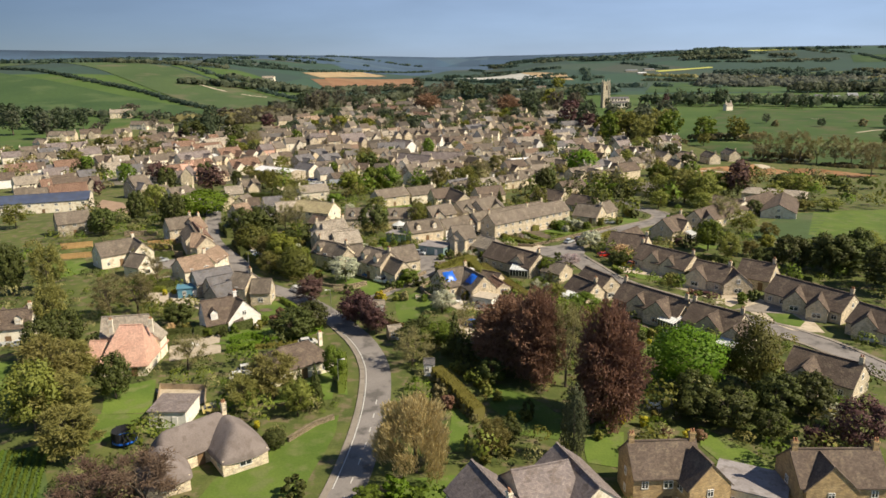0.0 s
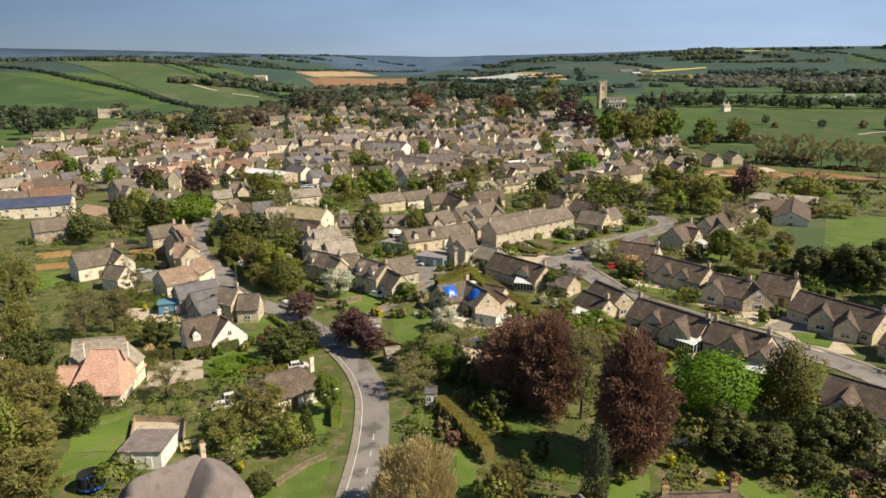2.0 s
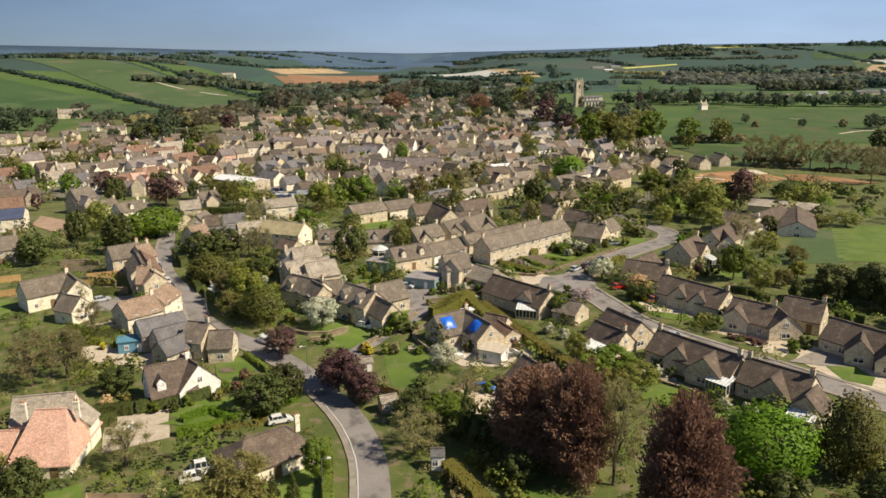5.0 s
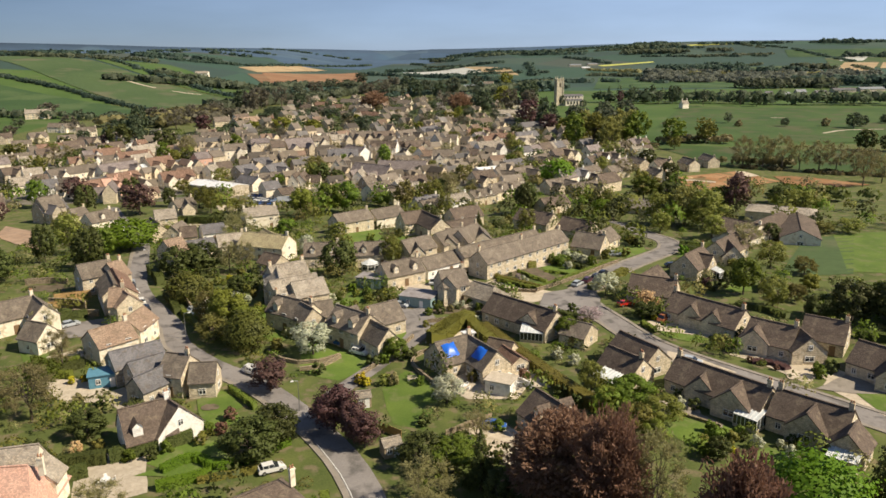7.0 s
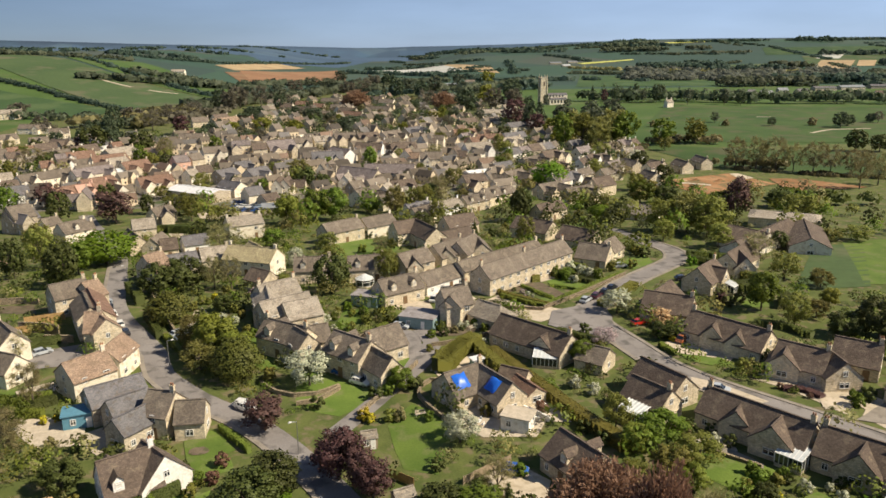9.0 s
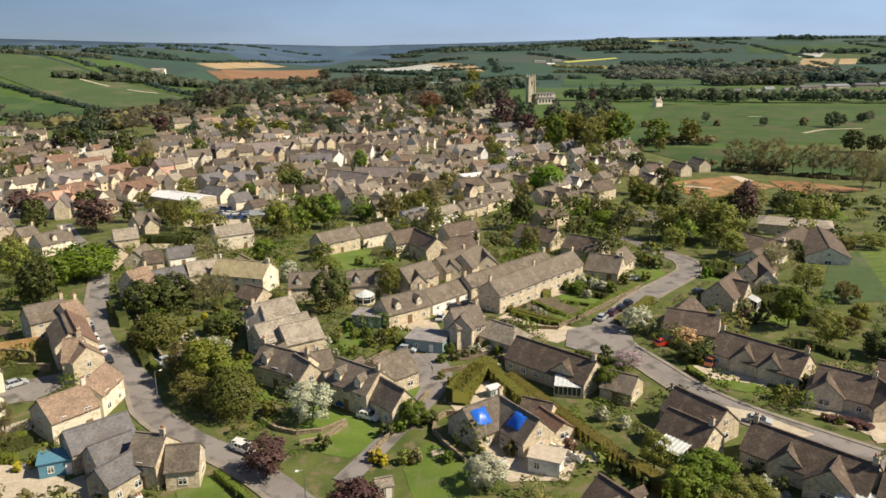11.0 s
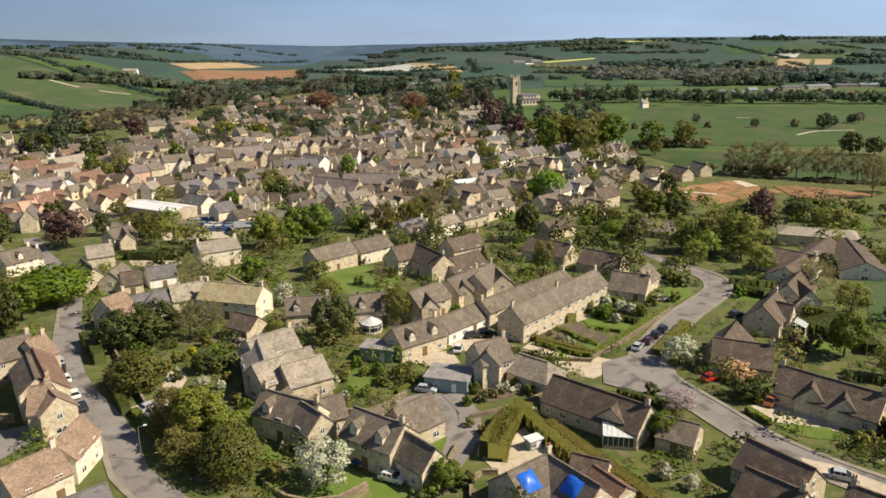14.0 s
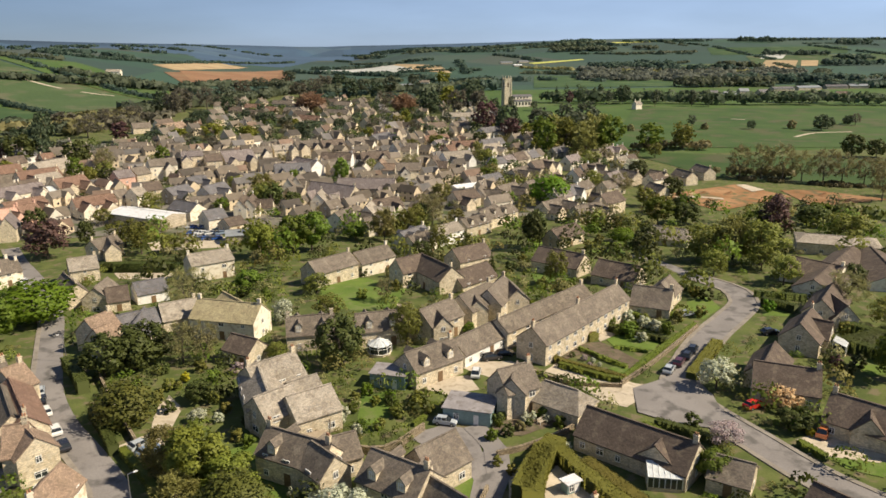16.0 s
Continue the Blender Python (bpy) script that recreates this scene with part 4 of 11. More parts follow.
def hash_of(k):
    return sum(ord(c) * (i + 3) for i, c in enumerate(str(k))) % 99991


BUSH = {}
BUSH_LABEL = {"green": "rounded green garden shrub", "dark": "dark evergreen garden shrub", "olive": "olive green garden shrub", "fresh": "bright green garden shrub",
              "white": "shrub covered in white blossom", "yellow": "bright yellow flowering shrub", "purple": "dark purple leaved shrub", "golden": "golden green garden shrub",
              "pink": "pale pink flowering shrub", "bud": "brown twiggy garden shrub", "orange": "orange leaved shrub", "hedge": "clipped green shrub", "town_green": "soft green broadleaf shrub", "town_dark": "dark green shrub", "town_bud": "brown budding shrub", "copper": "reddish brown shrub", "budding": "budding olive brown shrub", "spring": "yellow green spring shrub", "far_olive": "haze-tinted olive shrub", "far_mid": "haze-tinted dark green leafy shrub", "far_twigs": "haze-tinted brown budding far shrub"}


def bush(leaf, x, y, r, h=0.0):
    k = (leaf, int(abs(x * 5 + y * 11)) % 2)
    if k not in BUSH:
        v, f, nm = crown(leaf, 600, 0.098, "round", hash_of(k), 12, 0.8)
        v[:, 2] = (v[:, 2] - 0.08).clip(-0.02)
        BUSH[k] = leaf_mesh("shrub", v, f, LEAF[leaf], nm)
    ob = tagged(new("shrub", BUSH[k]), BUSH_LABEL[leaf] + " in a garden bed", "shrub")
    h = h or r * 1.7
    ob.matrix_basis = pose(x, y, lz(x, y), 0, 0, (x * 91 + y * 17) % 360) @ Matrix.Diagonal((2 * r, 2 * r, h, 1))
    return ob


def hedge(points, w, h, leaf="hedge", label="clipped green garden hedge along a plot"):
    """A clipped hedge along a line: a dense core and an uneven skin of leaves."""
    line = smooth_line(points, 1.5) if len(points) > 2 else [Vector(points[0]).lerp(Vector(points[1]), t) for t in np.linspace(0, 1, max(2, int((Vector(points[1]) - Vector(points[0])).length / 1.5)))]
    r = np.random.default_rng(int(abs(points[0][0] * 31 + points[0][1] * 7)) + 5)
    cs, ns = [], []
    core = Build()
    for a, b in zip(line, line[1:]):
        d = b - a
        length = d.length
        if length < 0.01:
            continue
        d.normalize()
        s = Vector((d.y, -d.x))
        n = int(length * (2 * h + w) * 30)
        t, q = r.random(n), r.random(n) * (2 * h + w)
        side = np.where(q < h, -w / 2, np.where(q < h + w, q - h - w / 2, w / 2))
        z = np.where(q < h, q, np.where(q < h + w, h, 2 * h + w - q))
        side, z = side + 0.07 * r.normal(size=n), z + 0.07 * r.normal(size=n)
        x, y = a.x + d.x * length * t + s.x * side, a.y + d.y * length * t + s.y * side
        cs.append(np.stack([x, y, land(x, y) + z], 1))
        o = np.where(q < h, -1.0, np.where(q < h + w, 0.0, 1.0))
        ns.append(np.stack([s.x * o, s.y * o, 1.0 * (o == 0)], 1))
        k = w / 2 - 0.08
        za, zb = lz(a.x, a.y), lz(b.x, b.y)
        core.add([(a.x - s.x * k, a.y - s.y * k, za - 0.1), (a.x + s.x * k, a.y + s.y * k, za - 0.1), (a.x + s.x * k, a.y + s.y * k, za + h - 0.08), (a.x - s.x * k, a.y - s.y * k, za + h - 0.08),
                  (b.x - s.x * k, b.y - s.y * k, zb - 0.1), (b.x + s.x * k, b.y + s.y * k, zb - 0.1), (b.x + s.x * k, b.y + s.y * k, zb + h - 0.08), (b.x - s.x * k, b.y - s.y * k, zb + h - 0.08)],
                 [(0, 1, 2, 3), (7, 6, 5, 4), (1, 5, 6, 2), (4, 0, 3, 7), (3, 2, 6, 7)])
    v, f, nm = leaves(np.concatenate(cs), np.concatenate(ns), 0.17, r)
    k = len(v)
    up = np.tile((0.0, 0.0, 1.0), (len(core.v), 1))
    ob = new("hedge", leaf_mesh("hedge", np.concatenate([v, core.v]), np.concatenate([f, np.array(core.f) + k]), LEAF[leaf], np.concatenate([nm, up])))
    for p in line:
        COVERED.append((p.x, p.y, w / 2 + 1.0))
    return tagged(ob, label, "hedge")


def stone_wall(points, h=1.0, label="low dry stone garden wall"):
    b = Build()
    line = smooth_line(points, 2.5)
    for p, q in zip(line, line[1:]):
        d = q - p
        length, ang = d.length, math.atan2(d.y, d.x)
        m = Matrix.Translation((p.x, p.y, lz(p.x, p.y))) @ Matrix.Rotation(ang, 4, "Z")
        b.box(0, -0.2, -0.6, length + 0.1, 0.2, h, m)
        b.box(-0.02, -0.25, h, length + 0.1, 0.25, h + 0.12, m)
    return tagged(new("stone_wall", b.mesh("stone_wall", DRYWALL)), label, "wall")


def clumps(name, spots, leaf, size, label, category, per=46):
    """Far trees or hedgerow: uneven heaps of leaves, one object. spots: x, y, radius, height."""
    r = np.random.default_rng(len(spots) + int(abs(spots[0][0])))
    cs, ns, sz = [], [], []
    for x, y, rad, h in spots:
        d = r.normal(size=(per, 3))
        d[:, 2] = abs(d[:, 2]) * 1.0 - 0.25
        d /= np.linalg.norm(d, axis=1)[:, None]
        q = d * (0.7 + 0.4 * r.random((per, 1)))
        z = lz(x, y)
        cs.append(np.stack([x + q[:, 0] * rad, y + q[:, 1] * rad, z + (h * 0.5 + q[:, 2] * h * 0.52).clip(0.1)], 1))
        ns.append(d)
        sz += [rad * size] * per
    v, f, nm = leaves(np.concatenate(cs), np.concatenate(ns), np.array(sz), r)
    return tagged(new(name, leaf_mesh(name, v, f, LEAF[leaf], nm)), label, category, kind="stuff")


def hedgerow(points, w, h, leaf="dark", label="far dark hedgerow with trees between fields", gap=0.0, seed=1):
    r = random.Random(seed + int(abs(points[0][0])))
    spots = []
    for a, b in zip(points, points[1:]):
        a, b = Vector(a), Vector(b)
        n = max(1, int((b - a).length / (w * 0.9)))
        for i in range(n):
            if r.random() < gap:
                continue
            p = a.lerp(b, (i + r.random()) / n)
            k = 0.6 + 0.8 * r.random()
            spots.append((p.x + r.gauss(0, w * 0.2), p.y + r.gauss(0, w * 0.2), w * k * 0.9, h * (0.75 + 0.35 * r.random())))
    near, mid = points[0][1] < 700, points[0][1] < 1400
    return clumps("hedgerow", spots, leaf, 0.36 if near else 0.5, label, "hedgerow", 90 if near else 50 if mid else 30)


def wood(corners, n, rad, h, leaf, label, seed=1):
    """A stand of far trees inside four corners."""
    r = random.Random(seed)
    (ax, ay), (bx, by), (qx, qy), (dx, dy) = corners
    spots = []
    for _ in range(n):
        s, t = r.random(), r.random()
        x = (ax * (1 - s) + bx * s) * (1 - t) + (dx * (1 - s) + qx * s) * t
        y = (ay * (1 - s) + by * s) * (1 - t) + (dy * (1 - s) + qy * s) * t
        k = 0.65 + 0.6 * r.random()
        spots.append((x, y, rad * k, h * k))
    return clumps("woodland", spots, leaf, 0.6, label, "woodland", 40)


def fence(points, h=1.6, wood=None):
    """Close-boarded timber fence: posts and panels."""
    top = tagged(new("garden_fence"), "orange stained close boarded timber garden fence" if wood is None else "weathered tan timber fence round a small yard", "fence")
    wood = wood or FENCE
    x0, y0 = points[0]
    top.matrix_basis = pose(x0, y0, lz(x0, y0))
    for (ax, ay), (bx, by) in zip(points, points[1:]):
        d = Vector((bx - ax, by - ay))
        n = max(1, round(d.length / 2.4))
        ang = math.degrees(math.atan2(d.y, d.x))
        for i in range(n):
            px, py = ax + d.x * i / n, ay + d.y * i / n
            m = pose(px - x0, py - y0, lz(px, py) - lz(x0, y0), 0, 0, ang)
            put("post", Build().box(-0.06, -0.06, -0.3, 0.06, 0.06, h + 0.1).mesh("post", wood), top, m)
            put("panel", Build().box(0.07, -0.025, 0.05, d.length / n - 0.07, 0.025, h).mesh("panel", wood), top, m)
    return top


def trampoline(x, y, r=1.9):
    top = tagged(new("trampoline"), "round trampoline with dark net and blue pad on lawn", "trampoline")
    top.matrix_basis = pose(x, y, lz(x, y))
    n = 20
    ring = [(math.cos(2 * math.pi * i / n), math.sin(2 * math.pi * i / n)) for i in range(n)]
    pad = Build()
    pad.add([(c * r, q * r, 0.95) for c, q in ring] + [(c * r * 0.84, q * r * 0.84, 0.97) for c, q in ring] + [(c * r, q * r, 0.62) for c, q in ring],
            [(i, (i + 1) % n, n + (i + 1) % n, n + i) for i in range(n)] + [(2 * n + i, 2 * n + (i + 1) % n, (i + 1) % n, i) for i in range(n)])
    put("pad", pad.mesh("pad", BLUE), top, label="blue padded rim")
    put("bed", Build().add([(c * r * 0.84, q * r * 0.84, 0.93) for c, q in ring], [tuple(range(n))]).mesh("bed", NET), top)
    net = Build().add([(c * r, q * r, 0.97) for c, q in ring] + [(c * r * 0.97, q * r * 0.97, 2.5) for c, q in ring], [(i, (i + 1) % n, n + (i + 1) % n, n + i) for i in range(n)])
    put("net", net.mesh("net", NET), top, label="dark safety net")
    for i in range(0, n, 4):
        put("pole", Build().tube((ring[i][0] * (r + 0.05), ring[i][1] * (r + 0.05), 0), (ring[i][0] * (r + 0.05), ring[i][1] * (r + 0.05), 2.6), 0.04, 0.04, 6).mesh("pole", NET), top)
    return top


def street_lamp(x, y, deg, h=6.0):
    top = tagged(new("street_lamp"), "slim grey street lamp beside the road", "street lamp")
    top.matrix_basis = pose(x, y, lz(x, y), 0, 0, deg)
    put("pole", Build().tube((0, 0, -0.2), (0, 0, h), 0.09, 0.05, 8).mesh("pole", RIM), top)
    put("arm", Build().tube((0, 0, h - 0.05), (0.9, 0, h + 0.15), 0.04, 0.035, 6).mesh("arm", RIM), top)
    put("lantern", Build().box(0.75, -0.14, h + 0.06, 1.35, 0.14, h + 0.22, taper=0.3).mesh("lantern", FRAME), top)
    return top


# ---------------------------------------------------------------- cars
CARS = {}


def car(x, y, deg, colour=(0.6, 0.6, 0.6), tall=1.0, label="silver parked car", name="car"):
    key = (colour, tall)
    if key not in CARS:
        paint = bpy.data.materials.new("car_paint")
        paint.use_nodes = True
        p = paint.node_tree.nodes["Principled BSDF"]
        p.inputs["Base Color"].default_value, p.inputs["Roughness"].default_value = (*colour, 1), 0.25
        p.inputs["Coat Weight"].default_value = 0.6
        prof = [(-2.1, 0.35), (-2.12, 0.75), (-1.95, 0.98), (-1.25, 1.0 + 0.02), (1.05, 0.98), (1.9, 0.82), (2.12, 0.62), (2.1, 0.32)]
        b = Build()
        n = len(prof)
        v = [(a, s * w, z * (1 + 0.12 * (tall - 1))) for s, w in ((-1, 0.86), (1, 0.86)) for a, z in prof]
        f = [(i, (i + 1) % n, n + (i + 1) % n, n + i) for i in range(n)] + [tuple(range(n - 1, -1, -1)), tuple(range(n, 2 * n))]
        b.add(v, f)
        rt = 1.47 * tall
        cab = [(-1.85, 0.98), (-1.45, rt - 0.04), (0.25, rt), (1.1, 0.96)]
        roofv = [(-1.45, -0.62, rt - 0.05), (0.27, -0.62, rt - 0.01), (0.27, 0.62, rt - 0.01), (-1.45, 0.62, rt - 0.05)]
        b.add(roofv + [(a, c, z + 0.05) for a, c, z in roofv], [(4, 5, 6, 7), (0, 1, 5, 4), (1, 2, 6, 5), (2, 3, 7, 6), (3, 0, 4, 7)])
        for s in (-1, 1):
            for a, w in ((-0.55, 0.07), (0.27, 0.05), (-1.42, 0.07)):
                b.box(a, s * 0.72 - 0.06, 0.95, a + w, s * 0.72 + 0.06, rt - 0.03)
        g = Build()
        gv = [(a, s * (0.80 if z < 1.1 else 0.62), z) for s in (-1, 1) for a, z in cab]
        g.add(gv, [(3, 2, 1, 0), (4, 5, 6, 7), (0, 1, 5, 4), (2, 3, 7, 6)])
        wh = Build().tube((0, -0.1, 0), (0, 0.1, 0), 0.32, 0.32, 14)
        rm = Build().tube((0, -0.115, 0), (0, 0.115, 0), 0.19, 0.19, 10)
        lamp = Build().box(-0.03, -0.18, -0.07, 0.03, 0.18, 0.07)
        CARS[key] = (b.mesh("body", paint), g.mesh("glazing", GLASS), wh.mesh("wheel", TYRE), rm.mesh("rim", RIM), lamp.mesh("headlight", FRAME))
    body, glass, wheel, rim, lamp = CARS[key]
    top = tagged(new(name), label, "car")
    top.matrix_basis = pose(x, y, lz(x, y) + 0.09, 0, 0, deg)
    put("body", body, top)
    put("glazing", glass, top)
    for a in (-1.3, 1.3):
        for s in (-0.8, 0.8):
            put("rim", rim, put("wheel", wheel, top, pose(a, s, 0.32)))
    for s in (-0.6, 0.6):
        put("headlight", lamp, top, pose(2.08, s, 0.66))
    return top


# ---------------------------------------------------------------- garden buildings
def shed(label, x, y, deg, L, W, h, wall, roof, flat=True, category="shed"):
    top = tagged(new("shed"), label, category)
    top.matrix_basis = pose(x, y, lz(x, y), 0, 0, deg)
    COVERED.append((x, y, max(L, W) / 2))
    b = Build()
    b.box(-L / 2, -W / 2, -0.6, L / 2, W / 2, h)
    put("wall", b.mesh("wall", wall), top)
    if flat:
        r = Build().box(-L / 2 - 0.25, -W / 2 - 0.25, h, L / 2 + 0.25, W / 2 + 0.25, h + 0.18)
        put("roof", r.mesh("roof", roof), top)
    else:
        put("roof", roof_mesh(L, W, h - 0.1, h + W * 0.3, 0, roof, 0.1, 0.2), top)
    put("door", Build().box(-0.45, -0.05, 0, 0.45, 0.03, min(2.0, h - 0.25)).mesh("door", FRAME), top, pose(L * 0.2, -W / 2 - 0.02, 0))
    put("pane", WIN[(0.9, 1.1)][1], put("window", WIN[(0.9, 1.1)][0], top, pose(-L * 0.22, -W / 2 - 0.01, min(1.4, h * 0.6))))
    return top


def conservatory(x, y, deg, L=4.2, W=3.4, h=2.3):
    """A glazed garden room with white bars."""
    top = tagged(new("conservatory"), "white framed glass conservatory against a house", "conservatory")
    top.matrix_basis = pose(x, y, lz(x, y), 0, 0, deg)
    b = Build().box(-L / 2, -W / 2, -0.3, L / 2, W / 2, 0.6)
    put("base", b.mesh("base", STONE), top)
    g = Build()
    g.box(-L / 2 + 0.03, -W / 2 + 0.03, 0.6, L / 2 - 0.03, W / 2 - 0.03, h)
    put("glazing", g.mesh("glazing", GLASS), top)
    r = Build().add([(-L / 2, -W / 2, h + 0.06), (L / 2, -W / 2, h + 0.06), (L / 2, W / 2, h + 0.9), (-L / 2, W / 2, h + 0.9), (-L / 2, -W / 2, h + 0.02), (L / 2, -W / 2, h + 0.02), (L / 2, W / 2, h + 0.86), (-L / 2, W / 2, h + 0.86)],
                    [(0, 1, 2, 3), (7, 6, 5, 4), (0, 4, 5, 1), (1, 5, 6, 2), (3, 7, 4, 0), (2, 6, 7, 3)])
    put("roof", r.mesh("roof", CLEAR_ROOF), top, label="pale glazed roof panels")
    n = 6
    for i in range(n + 1):
        xx = -L / 2 + L * i / n
        fb = Build().box(xx - 0.05, -W / 2 - 0.02, 0.6, xx + 0.05, -W / 2 + 0.08, h)
        fb.tube((xx, -W / 2, h + 0.08), (xx, W / 2, h + 0.95), 0.06, 0.06, 4)
        put("glazing_bar", fb.mesh("glazing_bar", FRAME), top)
    rail = Build().box(-L / 2 - 0.06, -W / 2 - 0.06, h - 0.05, L / 2 + 0.06, -W / 2 + 0.1, h + 0.1)
    for s in (-1, 1):
        for k in range(4):
            yy = -W / 2 + W * k / 3.0
            rail.box(s * L / 2 - 0.05, yy - 0.05, 0.6, s * L / 2 + 0.05, yy + 0.05, h + 0.9 * k / 3)
    put("frame", rail.mesh("frame", FRAME), top)
    return top


def garden_room(x, y, deg, r=2.4, h=2.3):
    """An eight-sided glazed room with white bars and a pointed glass roof."""
    top = tagged(new("conservatory"), "white eight-sided glass conservatory with pointed roof", "conservatory")
    top.matrix_basis = pose(x, y, lz(x, y), 0, 0, deg)
    COVERED.append((x, y, r + 0.5))
    ring = [(r * math.cos(radians(45 * i + 22.5)), r * math.sin(radians(45 * i + 22.5))) for i in range(8)]
    put("base", Build().tube((0, 0, -0.3), (0, 0, 0.55), r * 1.02, r * 1.02, 8).mesh("base", STONE), top)
    put("glazing", Build().tube((0, 0, 0.55), (0, 0, h), r * 0.94, r * 0.94, 8).mesh("glazing", GLASS), top)
    put("roof", Build().tube((0, 0, h + 0.02), (0, 0, h + 1.25), r * 0.98, 0.15, 8).mesh("roof", CLEAR_ROOF), top, label="pale glass roof panels")
    put("finial", Build().tube((0, 0, h + 1.2), (0, 0, h + 1.7), 0.06, 0.02, 6).mesh("finial", FRAME), top)
    for i, (cx_, cy_) in enumerate(ring):
        nx2, ny2 = ring[(i + 1) % 8]
        put("glazing_bar", Build().tube((cx_, cy_, 0.5), (cx_, cy_, h), 0.07, 0.07, 6).mesh("glazing_bar", FRAME), top)
        put("glazing_bar", Build().tube((cx_, cy_, h + 0.06), (0, 0, h + 1.3), 0.06, 0.05, 4).mesh("glazing_bar", FRAME), top)
        rail = Build()
        for z in (0.55, 1.75, h):
            rail.tube((cx_, cy_, z), (nx2, ny2, z), 0.055, 0.055, 4)
        put("rail", rail.mesh("rail", FRAME), top)
    return top


# ---------------------------------------------------------------- garden furniture, heaps
def garden_table(x, y, deg):
    top = tagged(new("garden_table"), "white round garden table on a terrace", "table")
    top.matrix_basis = pose(x, y, lz(x, y) + 0.1, 0, 0, deg)
    put("tabletop", Build().tube((0, 0, 0.69), (0, 0, 0.74), 0.75, 0.75, 18).mesh("tabletop", FRAME), top)
    put("pedestal", Build().tube((0, 0, 0), (0, 0, 0.7), 0.12, 0.06, 8).mesh("pedestal", FRAME), top)
    for i in range(4):
        q = tagged(new("garden_chair"), "white garden chair drawn up to a table", "chair", "chairs round garden tables")
        q.matrix_basis = top.matrix_basis @ pose(0, 0, 0, 0, 0, 90 * i + 20) @ pose(1.15, 0, 0)
        put("seat", Build().box(-0.25, -0.25, 0.4, 0.25, 0.25, 0.45).mesh("seat", FRAME), q)
        put("backrest", Build().box(0.22, -0.25, 0.45, 0.27, 0.25, 0.9).mesh("backrest", FRAME), q)
        for a in (-0.22, 0.22):
            for b in (-0.22, 0.22):
                put("leg", LEG, q, pose(a, b, 0))


def garden_bench(x, y, deg, n=5):
    top = tagged(new("garden_bench"), "pale slatted wooden garden bench on a lawn", "bench")
    top.matrix_basis = pose(x, y, lz(x, y) + 0.1, 0, 0, deg)
    for i in range(n):
        put("slat", SLAT, top, pose(0, -0.3 + i * 0.15, 0.45))
    for i in range(3):
        put("slat", SLAT, top, pose(0, 0.42, 0.6 + i * 0.16, 80))
    for a in (-0.85, 0.85):
        for b in (-0.3, 0.36):
            put("leg", LEG, top, pose(a, b, 0))


LEG = Build().box(-0.025, -0.025, 0, 0.025, 0.025, 0.42).mesh("leg", FRAME)
SLAT = Build().box(-0.95, -0.05, 0, 0.95, 0.05, 0.04).mesh("slat", PATIO)


def spoil_heap(x, y, r, h, material, label):
    """An uneven heap of dug earth."""
    v, f = [], []
    n, k = 22, 7
    for j in range(k + 1):
        t = j / k
        for i in range(n):
            a = 2 * math.pi * i / n
            q = r * t * (1 + 0.3 * noise.noise(Vector((math.cos(a) * 1.6, math.sin(a) * 1.6, x * 0.1))))
            z = h * (1 - t) ** 1.3 * (1 + 0.5 * noise.noise(Vector((q * math.cos(a) * 0.4, q * math.sin(a) * 0.4, y * 0.1)))) - 0.3 * t
            v.append((q * math.cos(a), q * math.sin(a) * 0.7, z))
    for j in range(k):
        for i in range(n):
            f.append((j * n + i, (j + 1) * n + i, (j + 1) * n + (i + 1) % n, j * n + (i + 1) % n))
    ob = tagged(new("mound", make("mound", v, f, material, True)), label, "mound")
    ob.matrix_basis = pose(x, y, lz(x, y) + 0.2)
    return ob


def scaffold(x, y, deg, L, h=3.6):
    """Two rows of poles with ledgers and a board platform."""
    top = tagged(new("scaffold"), "pale metal scaffold with boards beside a roof edge", "scaffold")
    top.matrix_basis = pose(x, y, lz(x, y), 0, 0, deg)
    n = max(2, round(L / 2.0))
    for i in range(n + 1):
        for yy in (-0.6, 0.6):
            put("pole", POLE, top, pose(-L / 2 + L * i / n, yy, 0) @ Matrix.Diagonal((1, 1, h / 3.6, 1)))
    for yy in (-0.6, 0.6):
        for z in (h * 0.5, h * 0.78, h * 0.96):
            put("ledger", Build().tube((-L / 2 - 0.2, yy, z), (L / 2 + 0.2, yy, z), 0.035, 0.035, 6).mesh("ledger", RIM), top)
    for j in range(4):
        put("board", Build().box(-L / 2, -0.52 + j * 0.27, h * 0.5 + 0.05, L / 2, -0.29 + j * 0.27, h * 0.5 + 0.1).mesh("board", TIMBER), top)
    return top


POLE = Build().tube((0, 0, 0), (0, 0, 3.6), 0.035, 0.035, 6).mesh("pole", RIM)


